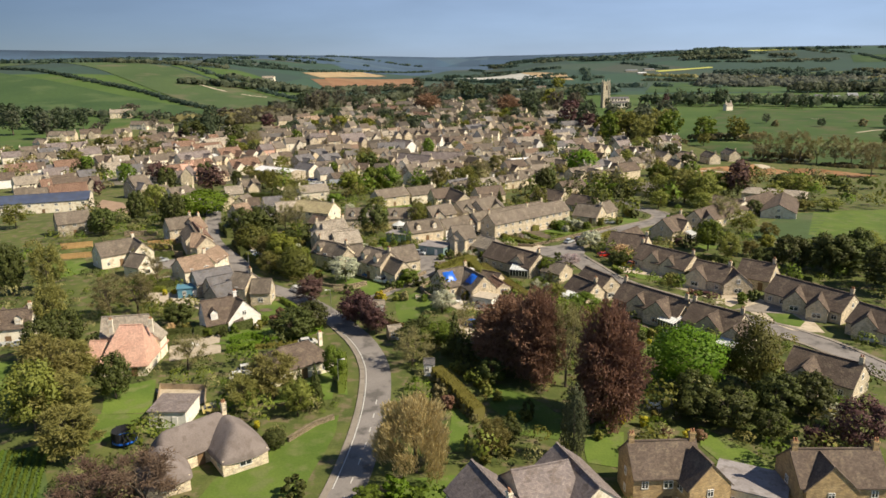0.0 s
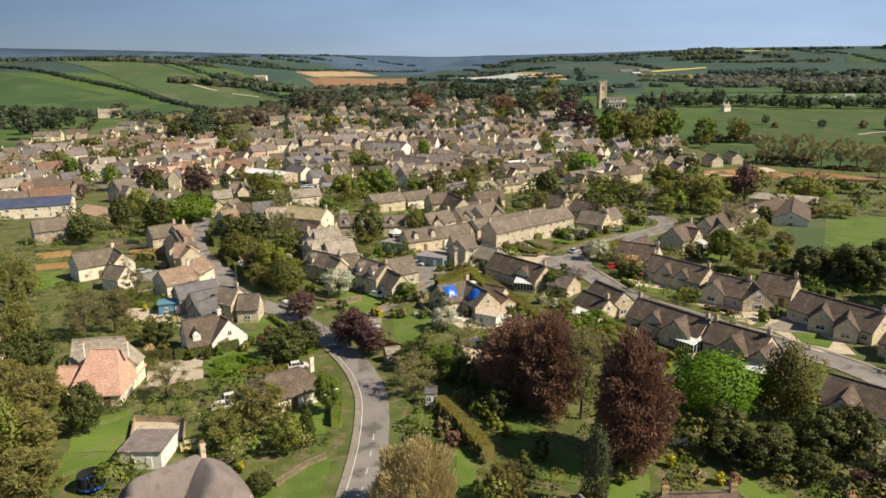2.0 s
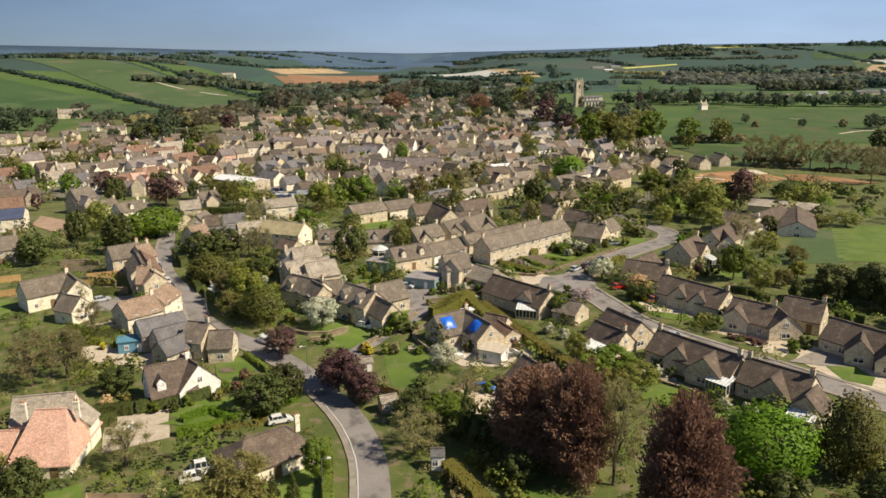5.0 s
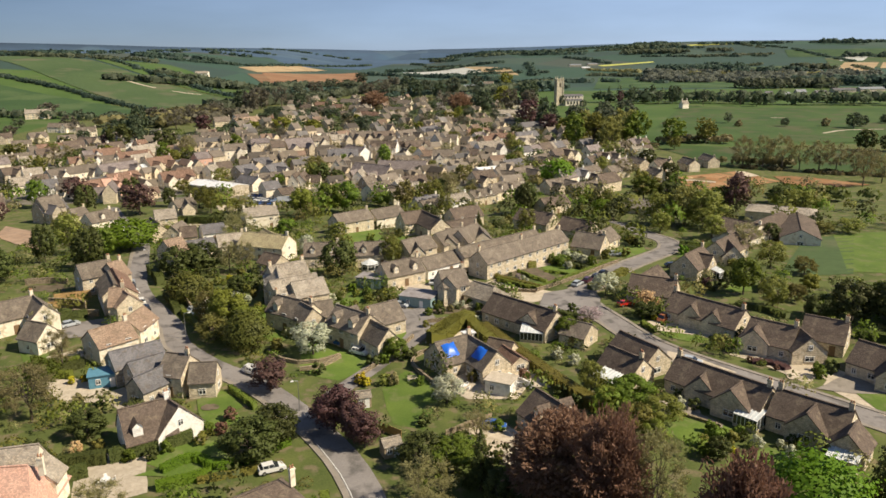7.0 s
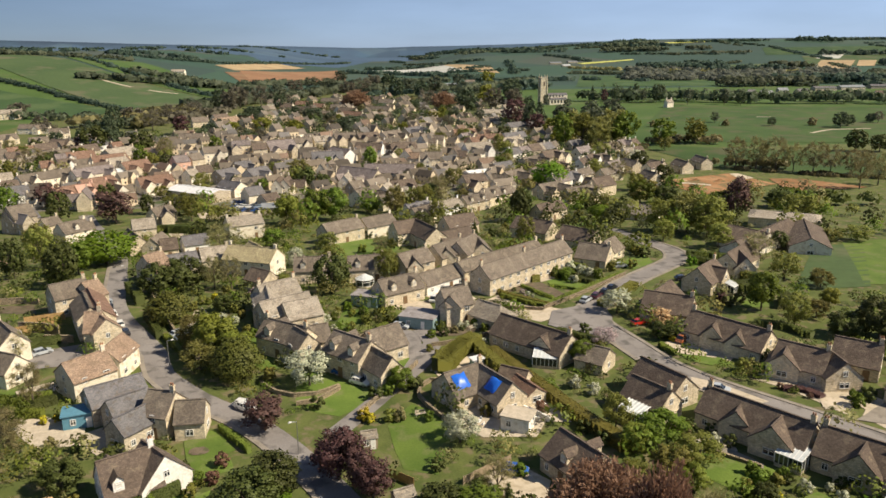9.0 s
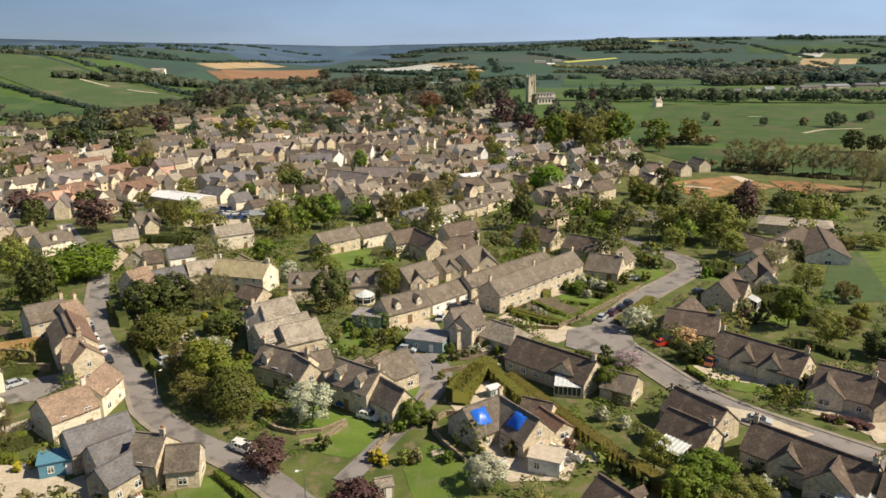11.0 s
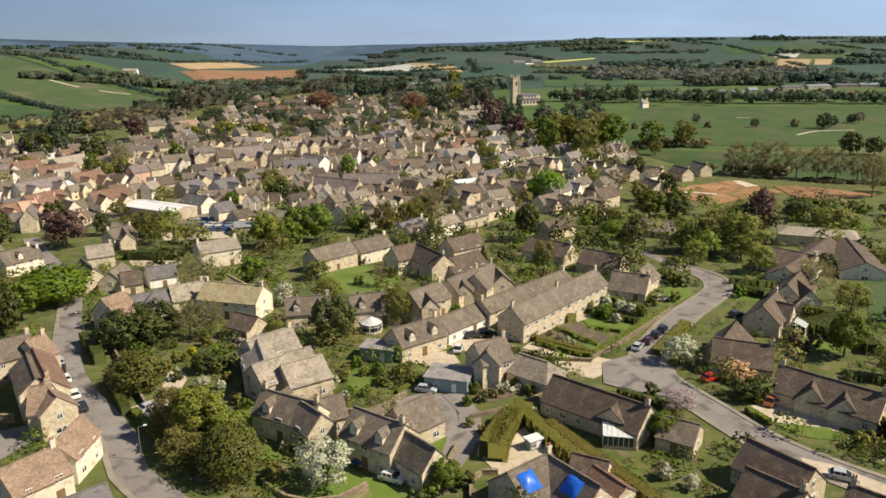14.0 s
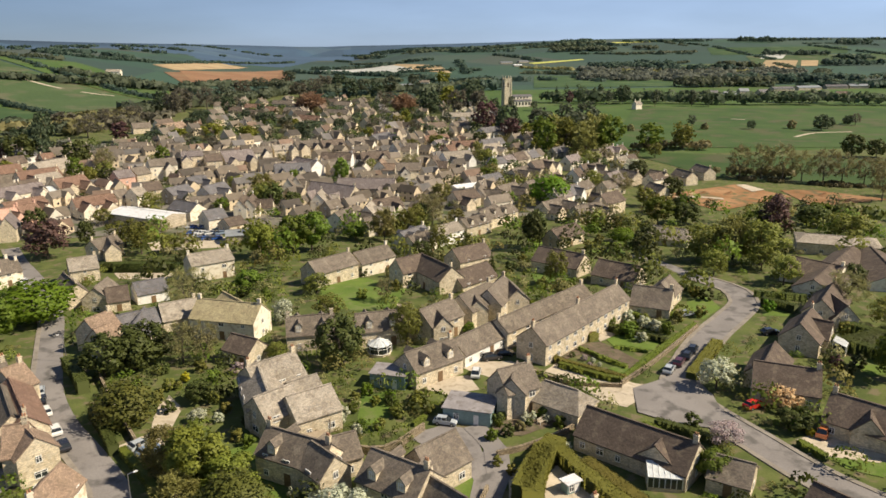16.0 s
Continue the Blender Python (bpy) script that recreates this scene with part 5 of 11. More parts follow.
def pergola(x, y, deg, L=4.0, W=2.6, h=2.3):
    """Six posts, two beams and a row of rafters."""
    top = tagged(new("pergola"), "weathered timber pergola over a garden seat", "pergola")
    top.matrix_basis = pose(x, y, lz(x, y), 0, 0, deg)
    post, beam, rafter = Build(), Build(), Build()
    post.box(-0.06, -0.06, -0.1, 0.06, 0.06, h)
    beam.box(-L / 2 - 0.2, -0.05, h, L / 2 + 0.2, 0.05, h + 0.16)
    rafter.box(-0.04, -W / 2 - 0.25, h + 0.16, 0.04, W / 2 + 0.25, h + 0.28)
    pm, bm_, rm_ = post.mesh("post", PERGOLA_WOOD), beam.mesh("beam", PERGOLA_WOOD), rafter.mesh("rafter", PERGOLA_WOOD)
    for side in (-1, 1):
        put("beam", bm_, top, pose(0, side * W / 2, 0))
        for i in (-1, 0, 1):
            put("post", pm, top, pose(i * L / 2, side * W / 2, 0))
    n = int(L / 0.5)
    for i in range(n + 1):
        put("rafter", rm_, top, pose(-L / 2 + i * L / n, 0, 0))


def terrace_wall(points, h, label="low white rendered terrace wall"):
    b = Build()
    for (ax, ay), (bx, by) in zip(points, points[1:]):
        d = Vector((bx - ax, by - ay))
        m = Matrix.Translation((ax, ay, lz(ax, ay))) @ Matrix.Rotation(math.atan2(d.y, d.x), 4, "Z")
        b.box(-0.1, -0.15, -0.4, d.length + 0.1, 0.15, h, m)
        b.box(-0.14, -0.2, h, d.length + 0.14, 0.2, h + 0.08, m)
    return tagged(new("terrace_wall", b.mesh("terrace_wall", WHITE)), label, "wall")


# ---------------------------------------------------------------- roads and yards
road([(-15.4, 86.0), (-14.0, 94.0), (-12.9, 104.0), (-12.3, 114.0), (-12.3, 124.4), (-13.4, 137.2), (-16.6, 148.5), (-21.0, 158.0), (-28.9, 171.2), (-37.6, 182.4), (-47.4, 191.5), (-56.9, 203.7), (-60.5, 213.9), (-66.9, 225.1), (-73.5, 236.0), (-79.0, 248.3), (-83.3, 263.0), (-88.4, 281.9), (-94.0, 301.6), (-103.2, 325.9), (-114.6, 351.2), (-125.7, 373.5), (-136.0, 396.2)], 5.0, "grey asphalt village road winding between gardens", (True, False), True)
road([(92.4, 110.1), (84.4, 132.7), (79.3, 146.8), (67.6, 162.9), (48.6, 188.2), (42.7, 206.1), (39.4, 225.5), (48.2, 238.3), (59.4, 250.5), (72.6, 262.3), (81.0, 270.8), (85.0, 281.9), (83.9, 291.0), (81.5, 300.0)], 6.0, "asphalt estate road bending past bungalows", (True, True))
strip("track", [(36.9, 224.8), (30.6, 228.5), (24.2, 235.4), (18.6, 241.4)], (-2.8, 0, 2.8), (0.10, 0.13, 0.10), GRAVEL, "pale gravel lane behind cottage gardens", "lane")
strip("lane", [(-21.5, 174.2), (-18.2, 179.2), (-14.3, 185.2), (-10.1, 192.0), (-5.6, 198.9), (-2.1, 205.4), (-0.8, 212.9), (-2.6, 220.8)], (-1.9, 0, 1.9), (0.16, 0.2, 0.16), ASPHALT, "narrow asphalt lane leading to a garage yard", "lane")
strip("lane", [(81.5, 300.0), (81.5, 314.1), (78.1, 331.1)], (-2, 0, 2), (0.06, 0.1, 0.06), ASPHALT, "shaded asphalt lane under trees", "lane")
outline("lawn", [(-29.5, 105.0), (-18.3, 116.9), (-18.1, 109.1), (-20.1, 96.7), (-21.1, 89.1), (-35.5, 89.4), (-33.9, 97.1)], LAWN, 0.04, "sunlit mown green lawn", "lawn")
outline("lawn", [(-63.6, 128.3), (-55.7, 132.6), (-50.9, 118.9), (-59.7, 118.1)], LAWN, 0.04, "sunlit mown green lawn", "lawn")
outline("lawn", [(-60.2, 118.1), (-50.8, 118.4), (-48.5, 111.8), (-57.7, 107.4)], LAWN, 0.04, "sunlit mown green lawn", "lawn")
outline("lawn", [(-91.3, 142.4), (-88.3, 142.3), (-77.4, 121.8), (-81.5, 121.9)], LAWN, 0.04, "sunlit mown green lawn", "lawn")
outline("lawn", [(-72.2, 106.0), (-65.0, 107.6), (-57.8, 96.1), (-55.3, 90.5), (-63.2, 90.7)], MEADOW, 0.04, "sunlit mown green lawn", "lawn")
outline("lawn", [(-24.3, 137.4), (-18.9, 134.6), (-17.7, 124.6), (-22.6, 125.9)], LAWN, 0.04, "sunlit mown green lawn", "lawn")
outline("lawn", [(-50.0, 158.7), (-40.7, 160.2), (-36.9, 151.4), (-44.4, 149.4), (-48.5, 153.5)], LAWN, 0.04, "sunlit mown green lawn", "lawn")
outline("lawn", [(1.3, 120.6), (4.1, 115.3), (3.2, 104.1), (0.2, 104.2)], LAWN, 0.04, "sunlit mown green lawn", "lawn")
outline("lawn", [(7.2, 128.6), (12.0, 128.5), (20.4, 114.8), (18.2, 107.3), (12.1, 109.2), (8.2, 119.4)], LAWN, 0.04, "sunlit mown green lawn", "lawn")
outline("lawn", [(22.0, 108.1), (29.2, 109.7), (26.2, 98.7), (21.4, 100.4)], LAWN, 0.04, "sunlit mown green lawn", "lawn")
outline("lawn", [(41.9, 111.9), (45.7, 105.7), (48.9, 99.7), (47.7, 97.9), (41.9, 98.0), (40.1, 104.9)], LAWN, 0.04, "sunlit mown green lawn", "lawn")
outline("lawn", [(-8.2, 96.5), (3.4, 97.7), (3.9, 89.2), (-8.5, 89.5)], LAWN, 0.04, "sunlit mown green lawn", "lawn")
outline("lawn", [(-12.0, 176.5), (-7.5, 184.2), (-2.3, 180.0), (-0.9, 173.1), (-5.1, 160.0), (-10.0, 162.3), (-11.2, 168.1)], LAWN, 0.04, "sunlit mown green lawn", "lawn")
outline("lawn", [(-30.3, 211.5), (-25.9, 201.4), (-16.2, 191.7), (-9.3, 192.3), (-14.0, 186.2), (-20.4, 180.9), (-28.6, 185.5)], LAWN, 0.04, "sunlit mown green lawn", "lawn")
outline("lawn", [(-43.3, 171.8), (-40.2, 175.5), (-36.5, 165.4), (-40.9, 164.1), (-45.4, 168.2)], LAWN, 0.04, "sunlit mown green lawn", "lawn")
outline("lawn", [(-49.5, 153.8), (-39.3, 160.5), (-36.1, 152.3), (-43.8, 150.3)], LAWN, 0.04, "sunlit mown green lawn", "lawn")
outline("lawn", [(-8.6, 212.3), (-6.5, 207.0), (-8.4, 200.9), (-10.2, 202.6)], LAWN, 0.04, "sunlit mown green lawn", "lawn")
outline("lawn", [(41.4, 145.8), (50.2, 148.6), (55.2, 142.0), (47.9, 138.6), (39.1, 139.6)], LAWN, 0.04, "sunlit mown green lawn", "lawn")
outline("lawn", [(35.1, 171.1), (41.0, 158.3), (46.7, 154.1), (41.0, 146.6), (34.9, 155.4)], LAWN, 0.04, "sunlit mown green lawn", "lawn")
outline("lawn", [(77.0, 168.4), (82.3, 166.7), (79.4, 162.7), (75.9, 164.6)], LAWN, 0.04, "sunlit mown green lawn", "lawn")
outline("lawn", [(-89.8, 201.8), (-77.5, 200.4), (-75.0, 190.9), (-82.7, 189.4)], LAWN, 0.04, "sunlit mown green lawn", "lawn")
outline("lawn", [(50.4, 199.9), (54.5, 199.9), (59.6, 193.9), (57.9, 191.9), (52.2, 197.0)], LAWN, 0.04, "sunlit mown green lawn", "lawn")
outline("lawn", [(35.6, 257.5), (40.7, 256.4), (45.1, 248.3), (42.4, 245.6), (36.0, 251.9)], LAWN, 0.04, "sunlit mown green lawn", "lawn")
outline("lawn", [(68.1, 277.0), (74.4, 278.2), (72.6, 268.3), (63.9, 261.2), (61.0, 264.1)], LAWN, 0.04, "sunlit mown green lawn", "lawn")
outline("lawn", [(82.9, 265.9), (89.7, 264.4), (85.6, 258.5), (79.0, 260.0)], LAWN, 0.04, "sunlit mown green lawn", "lawn")
outline("lawn", [(-25.4, 320.1), (-13.4, 324.2), (-1.9, 306.9), (-7.6, 287.7), (-16.4, 287.3), (-27.7, 292.7)], LAWN, 0.04, "sunlit mown green lawn", "lawn")
outline("lawn", [(-20.7, 236.4), (-14.0, 237.5), (-16.5, 226.6), (-22.7, 223.7)], LAWN, 0.04, "sunlit mown green lawn", "lawn")
outline("lawn", [(-9.5, 205.3), (-5.8, 207.8), (-4.0, 202.7), (-5.4, 197.2), (-8.5, 197.8)], LAWN, 0.04, "sunlit mown green lawn", "lawn")
outline("lawn", [(19.2, 283.7), (28.8, 292.6), (26.3, 281.9), (19.4, 276.1)], LAWN, 0.04, "sunlit mown green lawn", "lawn")
outline("lawn", [(37.2, 314.2), (45.9, 315.8), (41.8, 304.1), (34.6, 300.6)], LAWN, 0.04, "sunlit mown green lawn", "lawn")
outline("lawn", [(-44.1, 220.5), (-35.2, 226.2), (-32.4, 208.3), (-33.2, 202.7), (-42.8, 204.7)], LAWN, 0.04, "sunlit mown green lawn", "lawn")
outline("yard", [(1.8, 159.2), (7.4, 162.1), (11.9, 156.3), (8.2, 147.3), (3.7, 150.8)], GRAVEL, 0.05, "pale gravel yard beside a house", "yard")
outline("yard", [(62.5, 188.0), (66.7, 188.9), (72.3, 182.6), (74.0, 175.9), (69.4, 174.0), (64.8, 182.1)], GRAVEL, 0.05, "pale gravel yard beside a house", "yard")
outline("yard", [(48.6, 188.2), (53.1, 184.9), (58.3, 176.5), (54.6, 175.7), (47.0, 184.3)], GRAVEL, 0.05, "pale gravel yard beside a house", "yard")
outline("yard", [(73.6, 173.5), (80.0, 172.7), (82.3, 166.7), (74.2, 167.6)], GRAVEL, 0.05, "pale gravel yard beside a house", "yard")
outline("yard", [(48.9, 201.9), (55.8, 204.2), (62.1, 196.7), (60.2, 194.6), (52.7, 200.3)], GRAVEL, 0.05, "pale gravel yard beside a house", "yard")
outline("yard", [(-6.8, 241.1), (1.2, 240.8), (1.9, 234.3), (-4.9, 233.2), (-8.2, 236.3)], GRAVEL, 0.05, "pale gravel yard beside a house", "yard")
outline("yard", [(-1.9, 248.6), (11.4, 245.8), (15.6, 237.9), (7.9, 235.6), (2.6, 241.9)], GRAVEL, 0.05, "pale gravel yard beside a house", "yard")
outline("yard", [(-61.0, 223.9), (-56.2, 229.5), (-53.2, 222.3), (-59.1, 220.9)], GRAVEL, 0.05, "pale gravel yard beside a house", "yard")
outline("yard", [(-58.0, 234.9), (-56.5, 243.6), (-53.7, 238.4), (-55.2, 232.3)], GRAVEL, 0.05, "pale gravel yard beside a house", "yard")
outline("yard", [(-91.1, 352.8), (-69.6, 348.8), (-67.6, 335.1), (-86.6, 340.2)], GRAVEL, 0.05, "pale gravel yard beside a house", "yard")
outline("yard", [(-88.3, 394.3), (-59.8, 397.0), (-58.3, 380.4), (-83.9, 380.2)], GRAVEL, 0.05, "pale gravel yard beside a house", "yard")
outline("car_park", [(-76.7, 414.5), (-64.1, 421.8), (-60.4, 392.6), (-73.6, 391.0)], ASPHALT, 0.05, "tarmac car park full of parked cars", "car park")
outline("yard", [(-54.0, 128.0), (-44.8, 129.0), (-42.9, 122.6), (-45.5, 119.8), (-51.7, 124.4)], GRAVEL, 0.05, "pale gravel yard beside a house", "yard")
outline("yard", [(41.7, 97.5), (49.6, 96.6), (46.3, 87.6), (38.8, 87.8)], ASPHALT, 0.05, "dark tarmac drive between two houses", "yard")
outline("patio", [(0.0, 182.1), (6.5, 181.4), (16.2, 175.5), (12.8, 169.4), (3.8, 170.4), (0.3, 175.1)], PATIO, 0.06, "pale stone paved terrace behind a house", "patio")
outline("patio", [(38.5, 166.4), (44.9, 164.6), (41.8, 160.1), (36.5, 161.6)], PATIO, 0.06, "pale stone paved terrace behind a house", "patio")
outline("yard", [(3.9, 207.4), (10.0, 213.6), (12.8, 206.3), (6.7, 199.1)], GRAVEL, 0.05, "pale gravel yard beside a house", "yard")
outline("yard", [(-0.2, 206.6), (8.1, 206.6), (9.1, 197.1), (-2.6, 198.1)], GRAVEL, 0.05, "pale gravel yard beside a house", "yard")
outline("patio", [(-65.8, 179.5), (-61.8, 182.3), (-56.3, 177.4), (-59.7, 172.7)], PATIO, 0.06, "pale stone paved terrace behind a house", "patio")
outline("patio", [(-61.7, 157.4), (-50.1, 157.0), (-46.9, 145.4), (-56.0, 141.3)], PATIO, 0.06, "pale stone paved terrace behind a house", "patio")
outline("yard", [(22.9, 235.1), (28.9, 229.8), (31.2, 224.8), (26.5, 221.9), (23.3, 224.7), (21.1, 230.4)], GRAVEL, 0.05, "pale gravel yard beside a house", "yard")
outline("yard", [(30.8, 228.9), (38.0, 231.5), (45.1, 234.7), (44.2, 223.3), (42.0, 213.8), (36.8, 212.4), (31.7, 214.8), (27.7, 219.8)], ASPHALT, 0.19, "wide asphalt mouth of the road junction", "road")
outline("yard", [(-14.9, 219.8), (-7.1, 222.2), (-2.7, 219.3), (-3.2, 212.3), (1.5, 212.8), (0.2, 206.6), (-5.5, 196.6), (-9.1, 197.3), (-6.3, 204.7), (-7.9, 213.3), (-11.3, 215.4)], ASPHALT, 0.07, "asphalt court before cottages and garage", "yard")
outline("yard", [(71.8, 169.5), (78.8, 175.7), (85.0, 165.0), (83.3, 152.3), (76.7, 154.2), (73.1, 163.5)], GRAVEL, 0.05, "pale gravel yard beside a house", "yard")
outline("lawn", [(75.8, 165.3), (81.3, 167.1), (82.3, 159.4), (79.4, 155.9), (75.7, 158.9)], LAWN, 0.1, "sunlit mown green lawn", "lawn")

# ---------------------------------------------------------------- houses
house("long honey stone cottage terrace with brown slate roof", [(29.7, 256.5, 39, 37.1, 7.2, 5.0, 8.0, 0)], STONE, ROOF, 3, 0)
house("low stone cottage with two dormers and slate roof", [(-6.6, 242.4, 29, 12.0, 7, 3.6, 6.6, 0)], STONE, ROOF, 1, 2)
house("long low cream cottage range with slate roof", [(6.3, 252.6, 38, 17.9, 6.5, 3.0, 5.6, 0)], WHITE, ROOF, 0, 0)
house("stone cottage range with chimneys and slate roof", [(24.0, 264.1, 36, 33.5, 6, 4.6, 6.8, 0)], STONE, ROOF, 2, 0)
house("tall stone house with front gable and slate roof", [(6.0, 225.7, 19, 7.1, 6.5, 5.2, 8.5, 0), (6.1, 225.6, -114, 7.8, 5, 5.0, 7.6, 0)], STONE, ROOF, 1, 0)
house("stone outbuilding with hipped slate roof beside gravel lane", [(13.9, 222.6, -50, 10.9, 7, 2.8, 5.4, 2)], STONE, ROOF_TAN, 0, 0, windows=False)
house("stone house with tan roof and dormers beside a lane", [(-18.0, 200.3, -45, 10.3, 7.5, 4.6, 7.8, 0), (-12.5, 194.0, -57, 7.6, 5.5, 3.6, 6.6, 0), (-11.9, 205.9, 33, 8.4, 7, 3.6, 7.0, 0)], STONE, ROOF, 1, 2)
house("stone house with front gable and two dormers", [(-32.1, 210.9, -38, 12.0, 6.5, 4.2, 7.2, 0), (-28.6, 206.4, -57, 5.8, 5.5, 4.2, 7.0, 0), (-25.4, 211.9, 17, 4.0, 6, 3.4, 6, 0)], STONE, ROOF, 2, 2)
house("large house of grey slate gables", [(-37.1, 240.0, 30, 10.2, 8, 4.2, 7.4, 0), (-36.4, 226.8, 33, 7.4, 7.5, 4.2, 7.2, 0), (-30.4, 226.3, 25, 8.4, 8, 4.0, 6.9, 0), (-38.5, 233.5, -79, 14.5, 7, 4.2, 7.0, 0), (-31.5, 232.8, 28, 6.0, 6.5, 3.6, 6.2, 0)], STONE, ROOF_TAN, 2, 0)
house("stone cottage with white conservatory and dormers", [(-29.5, 264.3, 2, 10.5, 7, 4.0, 7.0, 0)], STONE, ROOF, 2, 2)
house("stone house with white bay and dormers", [(-14.4, 263.5, 5, 10.5, 7, 4.0, 7.0, 0)], STONE, ROOF, 1, 2)
house("stone house with white bay window and slate roof", [(-1.2, 263.9, 37, 11.0, 7, 4.8, 7.8, 0), (-1.1, 260.9, -83, 6.3, 4.5, 4.4, 6.8, 0)], STONE, ROOF, 1, 0)
house("stone house with timber bays and slate roof", [(9.8, 272.7, 43, 13.1, 7.5, 5, 8.2, 0), (9.3, 270.5, -92, 7.2, 5, 4.8, 7.2, 0)], STONE, ROOF, 1, 0)
house("stone house with tall front gable", [(15.9, 275.8, 56, 12.4, 7, 5, 8.4, 0), (20.5, 279.2, -88, 12.5, 6, 4.6, 7.2, 0)], STONE, ROOF, 1, 0)
house("brown tiled house with steep gables", [(6.4, 305.9, -69, 16.7, 8, 4.6, 8, 0), (-0.4, 311.5, 26, 9.4, 7, 4.6, 8, 0)], STONE, ROOF_DARK, 1, 0)
house("brown roofed stone house with long ridge", [(20.5, 326.4, 27, 13.3, 8, 4.2, 7.5, 0), (15.9, 304.3, 34, 14.5, 8, 4.2, 7.5, 0)], STONE, ROOF_DARK, 1, 0)
house("stone house with bleached slate roof beside a lawn", [(-22.9, 321.6, 36, 15.4, 8, 4.6, 7.5, 0)], STONE, ROOF, 1, 0)
house("stone house with wide gable beside a lawn", [(-9.9, 330.5, 35, 13.6, 8, 4.6, 7.5, 0)], CREAM, ROOF, 1, 0)
house("white rendered house with slate roof", [(21.3, 368.9, 39, 13.4, 7, 4.6, 7, 0)], WHITE, ROOF_TAN, 1, 0)
house("stone cottage with white windows and dormers", [(9.2, 354.6, 43, 12.1, 7, 4.2, 7, 0)], CREAM, ROOF, 1, 2)
house("stone house with two front gables", [(34.6, 381.4, 36, 14.5, 7, 4.4, 7, 0)], STONE, ROOF, 1, 2)
house("stone house with bright front", [(49.6, 397.4, 39, 17.1, 7, 4.4, 7, 0)], STONE, ROOF, 1, 1)
house("stone house with broad slate roof", [(46.6, 314.1, -49, 15.6, 9, 3.6, 7, 0)], STONE, ROOF_DARK, 1, 0)
house("stone bungalow with broad brown roof", [(57.7, 296.7, -49, 12.9, 9, 2.8, 6.2, 0)], STONE, ROOF_DARK, 0, 0)
house("stone bungalow with lit gable end", [(54.5, 269.5, -35, 9.6, 9, 2.8, 6.4, 0), (61.4, 276.6, 48, 8.3, 7, 2.8, 5.8, 0)], STONE, ROOF, 1, 0)
house("bungalow with tan roof among shrubs", [(98.7, 346.4, -44, 15.7, 9, 2.8, 6, 2)], CREAM, ROOF_TAN, 0, 0)
house("cream two storey building with tan roof", [(-59.1, 336.5, 25, 13.1, 8, 5.6, 8.2, 0)], CREAM, ROOF_TAN, 2, 0)
house("long barn with pale yellow stone slates", [(-47.6, 276.2, -25, 16.2, 8.5, 4.8, 8, 0), (-47.2, 281.1, -59, 10.2, 7, 4.4, 7.4, 0)], CREAM, ROOF_KHAKI, 2, 0)
house("pale slate roofed barn range", [(-60.1, 282.9, 20, 8.6, 7, 4.0, 7, 0)], STONE, ROOF_TAN, 1, 0)
house("dark slate roofed extension with skylights", [(-69.5, 279.4, 27, 10.0, 8, 3.4, 6, 0), (-67.6, 276.3, 88, 10.7, 6, 3.4, 6.2, 0)], STONE_GREY, SLATE, 0, 0)
house("steep tan roofed stone house by the road", [(-75.2, 272.2, 53, 6.6, 7, 4.8, 8, 0), (-72.9, 266.0, 50, 4.1, 6, 4.8, 7.6, 0)], STONE, ROOF_OCHRE, 1, 0)
house("stone cottage with tan roof and hedge", [(-96.8, 341.8, 21, 8.1, 8, 4.6, 7.5, 0)], STONE, ROOF_TAN, 1, 0)
house("stone cottage with steep slate roof", [(-92.5, 313.9, -61, 13.4, 6, 4.2, 7.2, 0), (-83.3, 308.1, 82, 9.3, 7, 4.2, 7.2, 0)], STONE, ROOF, 1, 0)
house("low brown roofed cottage with white shed", [(-79.0, 305.4, 18, 5.5, 7, 3.2, 6, 0)], STONE, ROOF_DARK, 0, 0)
house("white walled slate roofed workshop", [(-72.3, 312.6, 24, 8.2, 8, 3.2, 5.6, 0)], WHITE, SLATE, 0, 0)
house("small dark roofed garden house with gable", [(-43.2, 257.8, -40, 7.2, 6, 3.2, 5.6, 0)], STONE, ROOF_DARK, 0, 0)
house("long warehouse with white sheet roof", [(-93.8, 426.2, -38, 29.9, 14, 4.6, 6, 0)], STONE_GREY, METAL_ROOF, 0, 0, windows=False, category='warehouse')
house("white roofed hut by the car park", [(-54.8, 389.2, 6, 8.6, 9, 3.4, 4.6, 0)], STONE_GREY, METAL_GREY, 0, 0, windows=False, category='hut')
house("brown roofed house with pointed dormer", [(-98.7, 375.9, 50, 10.1, 7, 4.2, 7, 0), (-95.6, 371.4, -70, 10.9, 5, 4.2, 6.8, 0)], STONE, ROOF, 2, 0)
house("honey stone house with brown roof by the road", [(-83.4, 244.9, 51, 4.2, 8, 5, 8, 0)], STONE, ROOF_OCHRE, 1, 0)
house("long stone house with red brown roof beside the road", [(-78.7, 232.9, -64, 17.5, 6.5, 4.8, 7.5, 0)], STONE, ROOF_RED, 1, 0)
house("stone house with tan gable beside the road", [(-74.7, 220.7, 9, 3.5, 8, 5, 8.2, 0), (-72.5, 219.3, -55, 5.6, 6, 5, 7.6, 0)], STONE, ROOF_OCHRE, 1, 0)
house("tan roofed stone house with chimney by the road", [(-69.3, 198.2, 44, 8.4, 8, 4.2, 7, 0), (-66.2, 205.9, 79, 8.2, 6, 4.4, 7, 0)], CREAM, ROOF_OCHRE, 1, 0)
